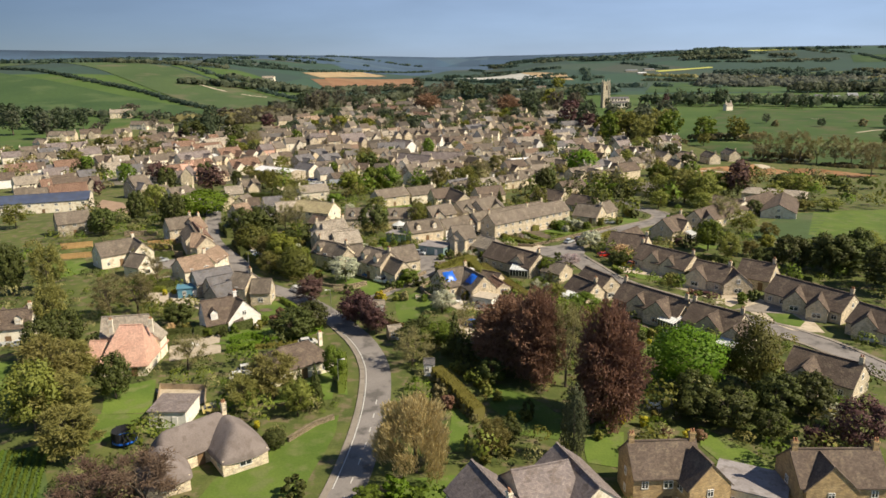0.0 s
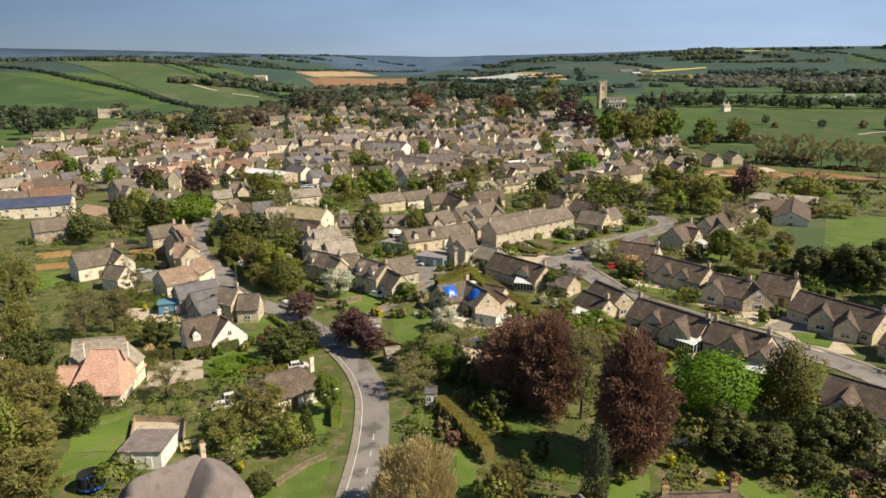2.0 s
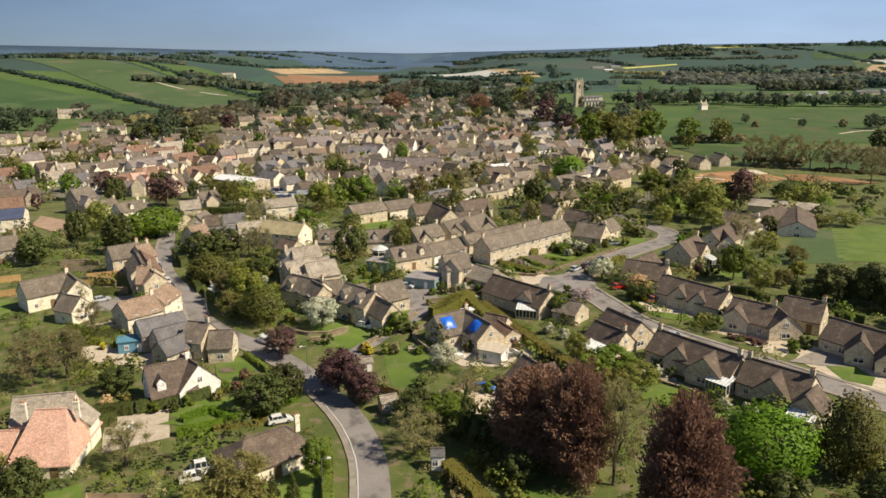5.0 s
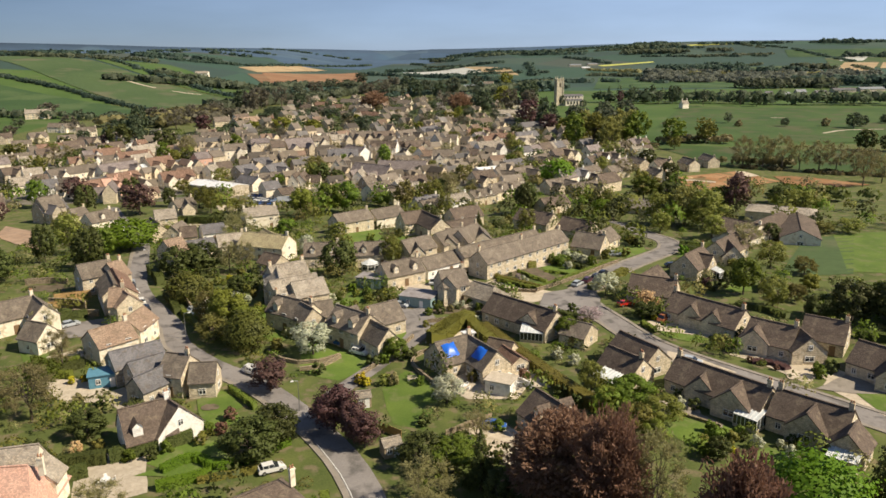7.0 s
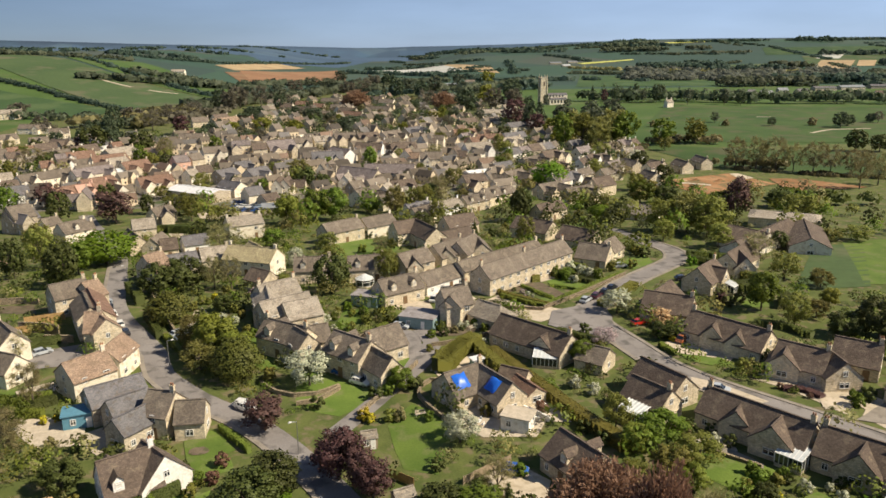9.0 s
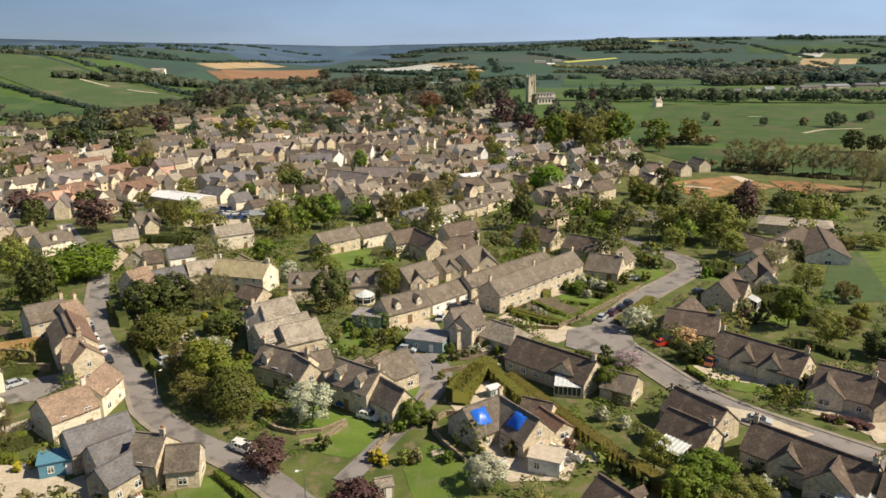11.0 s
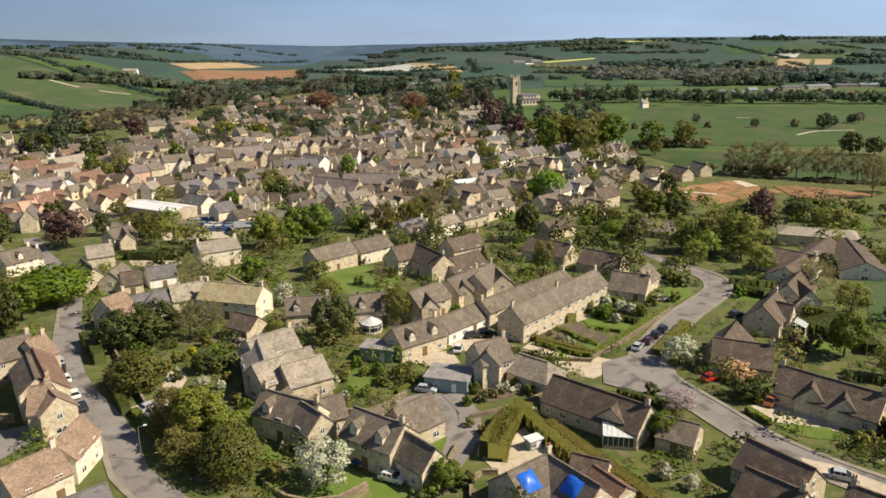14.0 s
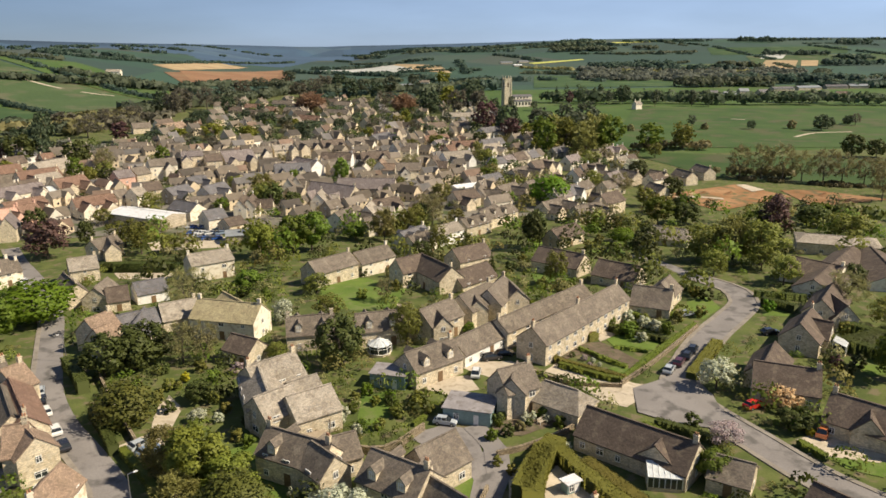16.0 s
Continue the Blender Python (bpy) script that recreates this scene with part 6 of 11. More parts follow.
house("grey slate roofed workshop with blue trim", [(-60.9, 188.0, 34, 9.9, 7, 3.8, 6.2, 0), (-57.2, 182.4, 39, 6.8, 6, 3.6, 6, 0), (-55.0, 176.6, 52, 6.5, 5, 3.4, 5.6, 0)], STONE_GREY, SLATE, 0, 0)
house("stone cottage with lit gable beside the bend", [(-50.4, 180.3, -20, 5.1, 7, 4.4, 7.4, 0), (-45.5, 178.9, 1, 4.9, 6, 3.4, 6, 0)], STONE, ROOF, 1, 0)
house("white house with brown roof and dormer", [(-50.9, 160.6, 29, 8.1, 8, 2.7, 7.0, 0), (-47.4, 162.1, -48, 6.8, 8, 2.7, 6.8, 0)], WHITE, ROOF_DARK, 1, 2)
house("cream house with white gables and conservatory", [(-98.1, 216.5, 43, 11.6, 7.5, 4, 7.2, 0), (-91.4, 216.9, -53, 9.2, 6, 4.2, 7.2, 0), (-86.3, 204.0, -27, 5.9, 6, 3.4, 6.2, 0)], CREAM, ROOF, 1, 0)
house("stone house with red brown roof on the street corner", [(-88.8, 245.0, 37, 8.7, 7, 5, 8, 0), (-79.8, 231.5, -65, 13.6, 6, 5, 7.6, 0)], STONE, ROOF, 1, 0)
house("stone house with pale roof among trees", [(-131.2, 258.2, 35, 10.9, 8, 4.8, 8, 0)], STONE_GREY, ROOF, 1, 0)
house("house with broad salmon clay tiled roof and tan rear gables", [(-62.7, 140.7, 2, 8.9, 13, 2.4, 8.2, 2.2), (-65.6, 145.1, 9, 9.1, 6, 5.5, 8.6, 0, ROOF_TAN), (-60.6, 144.4, 92, 4.0, 5, 4.5, 7.0, 0, ROOF_TAN), (-69.2, 139.8, -2, 3.2, 8, 2.6, 5.2, 0)], CREAM, SALMON, 2, 0)
house("stone cottage with dormer and slate roof", [(-95.0, 154.6, 14, 9.3, 7.5, 4.0, 7, 0)], CREAM, ROOF_DARK, 1, 2)
house("brown roofed bungalow among trees", [(-29.3, 135.7, 35, 12.3, 9, 2.8, 5.6, 3)], CREAM, ROOF_DARK, 1, 0)
house("thatched cottage with rounded hipped roof", [(-38.7, 103.2, 43, 11.7, 4.8, 3.0, 6.4, 1.2), (-32.8, 103.9, -55, 10.3, 7.0, 2.6, 6.2, 2.8), (-41.0, 96.4, -60, 7.8, 6.0, 2.5, 5.6, 2.6)], STONE, THATCH, 1, 0)
house("honey stone house with mullioned windows and front gable", [(29.6, 91.9, 2, 9.4, 7.5, 5.2, 8.4, 0), (34.1, 88.3, -78, 4.7, 6, 5.0, 8.2, 0)], HONEY, ROOF_DARK, 2, 0)
house("honey stone house with brown roof and front gable", [(51.9, 89.1, -1, 11.7, 7.5, 5.2, 8.4, 0), (49.9, 86.8, -91, 3.9, 6.5, 5.0, 8.2, 0)], HONEY, ROOF_DARK, 2, 0)
house("large house of purple grey slate roofs with many hips", [(5.6, 82.9, -66, 10.6, 7.5, 5, 8.2, 0), (12.3, 86.6, 17, 8.0, 8, 5, 8.0, 0), (17.4, 87.8, -71, 11.5, 7, 4.6, 7.4, 0)], CREAM, ROOF_PURPLE, 1, 0)
house("stone house with blue sheets tied over two roof wings", [(2.4, 185.2, 29, 8.8, 8.0, 3.0, 6.3, 0), (8.0, 182.4, -63, 10.2, 6.8, 3.0, 6.2, 0), (12.8, 187.9, -36, 5.6, 4.4, 2.5, 4.4, 0, ROOF_DARK), (14.2, 183.6, -68, 6.6, 4.2, 2.3, 3.7, 0, ROOF_RED)], STONE, ROOF, 1, 0, sheets=((0, -0.22, -1), (1, 0.14, -1)))
house("brown roofed stone bungalow with garden gable and chimney", [(20.8, 205.2, -51, 18.9, 8, 3.0, 6.4, 0), (22.3, 201.2, -138, 4.6, 6.5, 3.0, 5.6, 0)], STONE, ROOF_DARK, 1, 0)
house("small tan roofed stone garage with gable", [(31.1, 195.4, -42, 6.1, 6.5, 2.6, 4.8, 0)], STONE, ROOF, 0, 0)
house("brown roofed bungalow with conservatory and chimney", [(35.0, 175.4, -59, 8.5, 6.8, 3.0, 6.0, 0), (39.5, 181.1, -64, 10.5, 7.5, 3.0, 6.2, 0)], STONE, ROOF_DARK, 1, 0)
house("long brown roofed bungalow with two garden gables", [(49.3, 164.7, -54, 18.4, 7.6, 3.0, 6.3, 0), (46.5, 165.8, -131, 4.8, 5, 3.0, 5.4, 0), (49.9, 159.9, -139, 6.1, 6.5, 3.0, 5.8, 0)], STONE, ROOF_DARK, 2, 0)
house("brown roofed stone bungalow with pointed garden gable", [(59.4, 152.3, -49, 12.1, 7.8, 3.0, 6.3, 0), (58.1, 150.5, -138, 6.1, 6, 3.0, 5.8, 0), (60.7, 143.9, -136, 5.8, 5.5, 3.0, 5.6, 0)], STONE, ROOF_DARK, 2, 0)
house("grey roofed bungalow with flat garage beside the road", [(69.9, 125.9, -47, 12.2, 8, 3.0, 6.2, 0), (65.5, 124.2, -133, 6.1, 6, 3.0, 5.6, 0)], STONE, ROOF_DARK, 1, 0)
house("brown roofed bungalow with drive and orange van", [(57.1, 220.3, -33, 11.5, 8.5, 3.0, 6.4, 0), (58.5, 227.5, 47, 11.2, 7, 3.0, 6.0, 0)], STONE, ROOF_DARK, 1, 0)
house("long brown roofed bungalow with chimneys", [(63.0, 201.7, -54, 18.0, 8.5, 3.0, 6.4, 0), (60.5, 202.9, -131, 6.5, 5, 3.0, 5.6, 0), (63.9, 198.7, -131, 6.9, 4.5, 3.0, 5.4, 0)], STONE, ROOF_DARK, 2, 0)
house("stone bungalow with brown roof and end chimney", [(70.8, 186.7, -47, 9.7, 8.5, 3.0, 6.4, 0), (74.5, 181.2, -96, 5.8, 7, 3.0, 6, 0), (67.6, 187.5, -129, 7.2, 6, 3.0, 5.6, 0)], STONE, ROOF_DARK, 1, 0)
house("stone bungalow with skylights and end chimney", [(82.7, 187.1, -41, 8.6, 8.5, 3.0, 6.6, 0)], STONE, ROOF_DARK, 1, 0)
house("dark roofed long bungalow beyond a circular drive", [(87.5, 167.5, -58, 19.4, 8.5, 3.0, 6.4, 0), (84.4, 168.1, -125, 8.4, 5, 3, 5.6, 0), (87.1, 163.0, -124, 8.8, 4.5, 3, 5.4, 0)], STONE, ROOF_DARK, 1, 0)
house("brown roofed stone cottage with white trim", [(76.2, 241.2, 43, 12.0, 8, 3.4, 7, 0), (78.6, 240.6, -47, 6.0, 6, 3.2, 6.2, 0)], STONE, ROOF_DARK, 1, 0)
house("dark roofed cottage with white barge boards", [(92.3, 255.2, 43, 16.4, 8, 3.6, 7.2, 0), (91.4, 250.4, -103, 8.3, 6, 3.4, 6.6, 0)], STONE, ROOF_DARK, 1, 0)
house("broad school like building with low tan roof", [(111.9, 285.1, -60, 14.7, 12, 3.2, 6, 0), (116.3, 283.6, 39, 42.9, 10, 3.2, 6, 0), (131.3, 282.9, -117, 28.8, 12, 3.2, 6, 0)], CREAM, ROOF_DARK, 1, 0)
house("flat tan roofed hall behind trees", [(144.6, 318.4, -32, 24.7, 14, 4, 5.5, 3)], STONE, ROOF_TAN, 0, 0)
house("brown roofed stone house in a garden", [(61.9, 354.3, 33, 14.9, 7.5, 4, 7, 0)], STONE, ROOF_DARK, 1, 0)
house("stone cottage with slate roof in a garden row", [(167.9, 463.8, -82, 13.3, 7, 4.2, 7, 0)], STONE, ROOF, 1, 0)
house("stone cottage with slate roof in a garden row", [(184.9, 475.2, -87, 13.9, 7, 4.2, 7, 0)], STONE, ROOF, 1, 0)
house("stone cottage with slate roof in a garden row", [(153.5, 465.1, -66, 11.0, 7, 4.2, 7, 0)], STONE, ROOF, 1, 0)
house("stone cottage with slate roof in a garden row", [(139.9, 470.0, -76, 14.0, 7, 4.2, 7, 0)], STONE, ROOF, 1, 0)
house("stone cottage with slate roof in a garden row", [(118.8, 444.9, 28, 14.2, 7, 4.2, 7, 0)], STONE, ROOF, 1, 0)
house("stone cottage with slate roof in a garden row", [(101.5, 442.5, 40, 18.8, 7, 4.2, 7, 0)], STONE, ROOF, 1, 0)
house("stone cottage with slate roof in a garden row", [(76.1, 407.0, 34, 16.6, 7, 4.2, 7, 0), (75.0, 399.8, -56, 6.7, 5.6, 3.1, 6.0, 0), (82.9, 404.4, -56, 7.9, 5.9, 3.8, 6.4, 0)], STONE, ROOF, 1, 0)
house("stone cottage with slate roof in a garden row", [(136.0, 430.4, -81, 12.5, 7, 4.2, 7, 0)], STONE, ROOF, 1, 0)
house("stone cottage with slate roof in a garden row", [(86.5, 492.2, 43, 18.2, 7, 4.2, 7, 0), (86.2, 484.5, -47, 6.8, 5.4, 3.5, 6.5, 0), (94.1, 490.7, -47, 8.5, 4.8, 3.2, 6.3, 0)], STONE, ROOF, 1, 0)
house("stone cottage with slate roof in a garden row", [(66.0, 445.6, 39, 14.9, 7, 4.2, 7, 0), (71.0, 441.5, -51, 8.6, 5.7, 3.1, 6.3, 0)], STONE, ROOF, 1, 0)
house("stone cottage with slate roof in a garden row", [(81.6, 453.8, 42, 13.4, 7, 4.2, 7, 0), (82.9, 446.7, -48, 8.3, 4.6, 3.0, 5.9, 0)], STONE, ROOF, 1, 0)
house("brown roofed stone garage house with white dormer", [(16.6, 156.9, -65, 9.7, 8, 3.0, 6.2, 0)], STONE, ROOF_DARK, 0, 1)
house("slate workshop with skylights behind the warehouse", [(-78.8, 434.4, -42, 14.3, 9, 4.2, 7.2, 0)], CREAM, SLATE, 1, 0)
house("slate roofed house with pale gable near the car park", [(-66.0, 414.7, 36, 8.7, 8, 4.4, 7.6, 0)], CREAM, SLATE, 1, 0)
house("long cream row with red clay tiled roof", [(-120.1, 450.8, 34, 17.6, 8, 5.0, 8.2, 0), (-120.7, 442.2, -56, 8.6, 6.0, 4.0, 7.2, 0), (-112.8, 447.8, -56, 8.1, 5.9, 3.3, 6.2, 0)], CREAM, ROOF_RED, 2, 0)
house("pink washed terrace house with salmon tiled roof", [(-147.9, 429.7, 37, 7.2, 8, 5.0, 8.2, 0)], PINK, SALMON, 1, 0)
house("pink washed terrace house with red roof and chimneys", [(-142.8, 436.8, 53, 8.8, 8, 5.0, 8.4, 0)], PINK, ROOF_RED, 2, 0)
house("cream fronted high street house with slate roof", [(-165.1, 481.5, 34, 8.2, 8.5, 6.6, 10, 0)], CREAM, ROOF, 2, 0)
house("cream fronted high street house with brown roof", [(-158.7, 489.3, 54, 10.1, 8.5, 6.6, 10, 0), (-153.1, 484.8, -36, 8.8, 4.8, 5.0, 7.7, 0)], CREAM, ROOF_DARK, 2, 1)
house("stone high street house with tan cross gable", [(-155.2, 507.6, 50, 12.0, 9, 6.4, 10, 0), (-150.9, 501.1, -40, 8.9, 5.1, 5.4, 8.5, 0)], STONE, ROOF_TAN, 1, 0)
house("stone high street house with red brown roof", [(-142.2, 496.3, 50, 16.8, 9, 6.0, 9.6, 0), (-140.3, 488.1, -40, 7.5, 5.5, 5.1, 8.0, 0), (-134.2, 495.1, -40, 7.8, 6.1, 4.3, 7.5, 0)], STONE, ROOF_RED, 2, 0)
house("low pink flat fronted shop with pale roof", [(-150.3, 488.3, 41, 9.2, 8, 4.6, 6.4, 0)], PINK, CLEAR_ROOF, 0, 0)
house("broad tan roofed house with wide gable behind the street", [(-168.0, 556.6, 58, 22.3, 13, 5.0, 9.6, 0), (-163.7, 546.0, -32, 8.6, 4.9, 3.2, 6.4, 0), (-157.2, 556.4, -32, 8.6, 5.5, 3.3, 6.6, 0)], STONE, ROOF_TAN, 1, 0)
house("weathered street house with rosy brown roof", [(-120.5, 511.0, 39, 9.1, 9, 6.6, 9.8, 0)], PINK, ROOF_PURPLE, 1, 0)
house("weathered street house with two chimneys", [(-114.1, 518.9, 47, 8.7, 9, 6.6, 9.8, 0)], STONE, ROOF, 2, 0)
house("three storey honey stone town house with stepped front", [(-104.7, 534.0, 23, 14.5, 9, 8.6, 11.8, 0), (-100.4, 529.0, -67, 6.6, 5.1, 7.1, 10.1, 0)], CREAM, ROOF, 2, 0)
house("tall square honey stone town house with low roof", [(-92.5, 562.2, 11, 12.1, 12, 9.4, 11.6, 0), (-94.1, 552.9, -79, 8.6, 5.9, 7.6, 10.3, 0)], STONE, ROOF_PURPLE, 2, 0)
house("honey stone house beside a conifer on the street", [(-80.1, 556.1, 18, 9.1, 9, 7.0, 10.4, 0)], STONE, ROOF_DARK, 1, 0)
house("broad grey roofed town hall on the street", [(-67.3, 563.3, 27, 19.1, 14, 6.0, 11.2, 0), (-68.3, 552.6, -63, 7.2, 5.8, 5.5, 8.3, 0), (-58.6, 556.7, -63, 8.6, 4.7, 5.6, 8.7, 0)], STONE, ROOF_PURPLE, 1, 0)
house("pale stone town house with shop front and chimneys", [(-53.8, 586.0, 14, 11.7, 9, 7.0, 10, 0), (-50.6, 580.1, -76, 7.0, 5.4, 5.4, 8.8, 0)], CREAM, ROOF, 2, 0)
house("pale stone street house with tall chimneys", [(-41.2, 592.9, 24, 13.9, 9, 7.0, 10, 0), (-34.5, 588.8, -66, 6.9, 4.7, 6.6, 9.5, 0)], STONE, ROOF_TAN, 2, 1)
house("slate roofed row house behind the street", [(-112.2, 464.3, 50, 7.2, 8, 5.0, 8.0, 0)], STONE, ROOF, 1, 0)
house("tall cream rendered house end among workshops", [(-104.1, 461.4, 50, 6.3, 8, 6.4, 9.4, 0)], CREAM, ROOF_TAN, 1, 0)
house("brown roofed cottage in a back lane", [(-101.4, 480.9, 34, 8.5, 8, 5.0, 8.2, 0)], STONE, ROOF_DARK, 1, 0)
house("grey slate roofed workshop in a back lane", [(-87.9, 470.7, 51, 13.1, 9, 4.6, 7.6, 0), (-84.4, 464.6, -39, 7.2, 4.7, 3.4, 6.1, 0)], STONE_GREY, SLATE, 1, 0)
house("slate roofed back wing with rooflights", [(-82.3, 495.1, 40, 10.5, 8, 5.0, 8.0, 0), (-76.6, 492.1, -50, 6.9, 5.2, 3.3, 6.6, 0)], STONE_GREY, SLATE, 1, 0)
house("slate roofed house with dormer in a back lane", [(-71.0, 469.1, 53, 14.6, 8, 5.0, 8.2, 0), (-66.2, 465.0, -37, 7.6, 5.5, 3.7, 6.8, 0)], CREAM, SLATE, 1, 1)
house("long low grey roofed outbuilding", [(-73.1, 457.0, 9, 14.6, 7, 3.0, 5.0, 0), (-71.0, 450.8, -81, 8.8, 5.8, 2.8, 4.5, 0)], STONE_GREY, ROOF, 0, 0)
house("dark low roofed outbuilding beside the car park", [(-58.0, 408.0, 38, 8.0, 8, 3.0, 5.4, 0)], STONE, ROOF_DARK, 0, 0)
house("long blue grey slate hall behind the high street", [(-34.7, 518.2, 6, 19.0, 12, 5.2, 9.2, 0), (-39.5, 509.8, -84, 6.7, 5.4, 4.4, 7.8, 0), (-29.1, 510.4, -84, 7.6, 5.5, 4.9, 7.8, 0)], STONE, SLATE, 0, 0)
house("long stone barn with grey roof and pale gable", [(-15.6, 452.3, -40, 25.3, 11, 4.4, 9.2, 0), (-25.9, 451.8, -130, 6.1, 4.7, 3.2, 6.3, 0), (-15.9, 442.2, -130, 7.9, 5.2, 3.4, 6.5, 0)], STONE, ROOF_PURPLE, 1, 0)
house("long grey roofed range with hipped end", [(1.3, 466.8, -15, 28.2, 11, 4.6, 8.6, 0), (-9.0, 461.2, -105, 8.1, 4.7, 3.2, 5.8, 0), (6.0, 457.2, -105, 8.0, 5.3, 2.9, 5.7, 0)], STONE, ROOF_PURPLE, 3, 0)
house("stone house with slate roof and dormer below the barn", [(-12.7, 402.3, 50, 16.0, 8, 4.8, 8.0, 0), (-10.9, 394.5, -40, 7.8, 5.1, 4.0, 6.9, 0), (-5.5, 401.5, -40, 7.1, 5.2, 3.6, 6.4, 0)], CREAM, ROOF, 1, 1)
house("cream house with brown dormered roof", [(4.6, 419.6, 24, 14.6, 8, 4.6, 8.0, 0), (9.2, 415.6, -66, 6.1, 5.1, 3.4, 6.6, 0)], CREAM, ROOF_DARK, 2, 2)
house("stone cottage with cream front and grey roof", [(-1.7, 391.4, 33, 13.6, 7, 4.2, 7.0, 0)], CREAM, ROOF, 1, 1)
house("dark roofed house with dormers and skylight", [(7.9, 362.3, 44, 13.9, 8, 4.4, 7.4, 0)], CREAM, SLATE, 1, 2)
house("grey roofed row house with pale end gable", [(28.5, 511.5, -4, 13.8, 9, 5.0, 8.4, 0), (25.6, 504.5, -94, 8.4, 5.3, 4.3, 7.1, 0)], CREAM, ROOF, 1, 1)
house("brown roofed house with tall white gable", [(-8.4, 553.3, -20, 19.0, 9, 5.6, 9.4, 0), (-16.2, 548.6, -110, 8.1, 5.1, 5.1, 8.0, 0), (-6.4, 544.9, -110, 8.5, 4.9, 4.6, 7.9, 0)], WHITE, ROOF_DARK, 1, 0)
house("stone house with pale end gable on the street", [(-26.8, 533.7, -50, 19.0, 9, 5.6, 9.0, 0), (-35.4, 533.9, -140, 7.0, 5.3, 4.3, 7.6, 0), (-28.6, 526.0, -140, 6.7, 4.9, 5.1, 8.1, 0)], WHITE, ROOF_PURPLE, 1, 0)
house("pale green grey roofed house with white dormers", [(63.3, 549.3, 18, 19.2, 9, 5.0, 8.6, 0), (60.0, 540.7, -72, 8.4, 5.0, 3.4, 6.2, 0), (70.1, 543.9, -72, 8.4, 5.2, 3.7, 7.0, 0)], WHITE, ROOF_TAN, 1, 2)
house("white flat roofed building in the lower town", [(48.8, 460.9, 21, 14.1, 9, 4.0, 5.0, 0)], WHITE, METAL_ROOF, 0, 0)
house("dark roofed house with pale gable in the lower town", [(42.2, 431.7, 26, 13.2, 8, 4.6, 7.8, 0), (42.0, 425.0, -64, 6.9, 5.2, 3.1, 5.9, 0)], STONE, ROOF_DARK, 1, 0)
house("brown roofed row beside the lane", [(43.4, 393.7, 54, 17.5, 8, 4.6, 7.6, 0)], STONE, ROOF, 1, 1)
house("stone house with grey roof in the back gardens", [(-17.6, 425.5, 39, 7.8, 7, 4.2, 7.0, 0)], STONE_GREY, ROOF, 0, 0)
house("brown roofed street row house", [(14.3, 554.8, 4, 17.3, 9, 5.6, 9.0, 0), (9.6, 547.8, -86, 7.3, 6.1, 4.7, 7.6, 0), (19.0, 548.9, -86, 6.5, 6.0, 5.3, 8.5, 0)], STONE, ROOF_DARK, 2, 0)
house("stone street row with many chimneys", [(-25.6, 613.1, 20, 16.7, 9, 6.2, 9.6, 0), (-27.7, 604.4, -70, 9.0, 6.1, 5.2, 8.6, 0), (-19.5, 608.6, -70, 6.7, 5.7, 4.8, 8.1, 0)], STONE, ROOF, 2, 0)
house("stone street row with chimneys", [(-8.6, 613.9, 21, 16.5, 9, 6.2, 9.4, 0), (-10.8, 605.8, -69, 7.6, 5.0, 5.5, 8.3, 0), (-2.6, 609.7, -69, 6.2, 5.9, 5.0, 7.8, 0)], STONE_GREY, ROOF_DARK, 2, 0)
house("pale stone street row with chimneys", [(8.8, 621.1, 43, 19.0, 9, 6.2, 9.4, 0), (8.8, 612.8, -47, 6.1, 6.1, 4.5, 7.7, 0), (17.3, 619.0, -47, 8.7, 4.6, 4.6, 7.6, 0)], CREAM, ROOF, 2, 0)
house("stone street house with slate roof", [(27.3, 644.1, 52, 23.0, 9, 6.2, 9.4, 0), (28.7, 634.3, -38, 8.2, 5.7, 5.6, 8.5, 0), (36.2, 644.5, -38, 7.6, 5.6, 5.3, 8.6, 0)], STONE, SLATE, 2, 0)
house("red roofed house near the church", [(80.3, 603.6, 6, 18.8, 9, 4.8, 7.6, 0), (75.4, 596.5, -84, 7.0, 5.4, 4.1, 7.1, 0), (85.7, 597.0, -84, 8.3, 5.5, 4.0, 6.7, 0)], STONE, ROOF_RED, 1, 0)
house("pale fronted row beside the church lane", [(92.7, 584.3, 27, 17.9, 9, 4.6, 7.4, 0), (91.2, 575.4, -63, 8.5, 6.1, 4.0, 6.9, 0), (100.0, 579.9, -63, 8.4, 5.6, 3.1, 5.7, 0)], CREAM, ROOF_TAN, 1, 0)
house("blue grey roofed house below the church", [(118.6, 672.7, 33, 30.0, 10, 5.6, 9.0, 0)], CREAM, SLATE, 1, 0)
house("brown roofed row in the lower town", [(65.8, 633.2, 19, 19.0, 9, 5.0, 8.4, 0), (62.8, 624.4, -71, 8.6, 5.0, 4.6, 7.4, 0), (72.5, 628.3, -71, 7.6, 5.8, 4.1, 7.0, 0)], STONE, ROOF_RED, 2, 0)
house("stone row in the lower town", [(80.8, 718.1, 32, 19.0, 9, 5.0, 8.4, 0)], STONE, ROOF_DARK, 2, 0)
house("stone row with pale walls in the lower town", [(103.2, 724.2, 32, 19.0, 9, 5.0, 8.2, 0)], CREAM, ROOF, 2, 0)
house("long low grey roofed row with pale front on the street", [(-180.7, 470.5, 50, 30.0, 9, 5.6, 8.8, 0), (-181.9, 459.7, -40, 6.0, 4.8, 5.2, 7.9, 0), (-171.2, 472.3, -40, 6.2, 4.7, 3.8, 7.1, 0)], CREAM, ROOF, 3, 0)
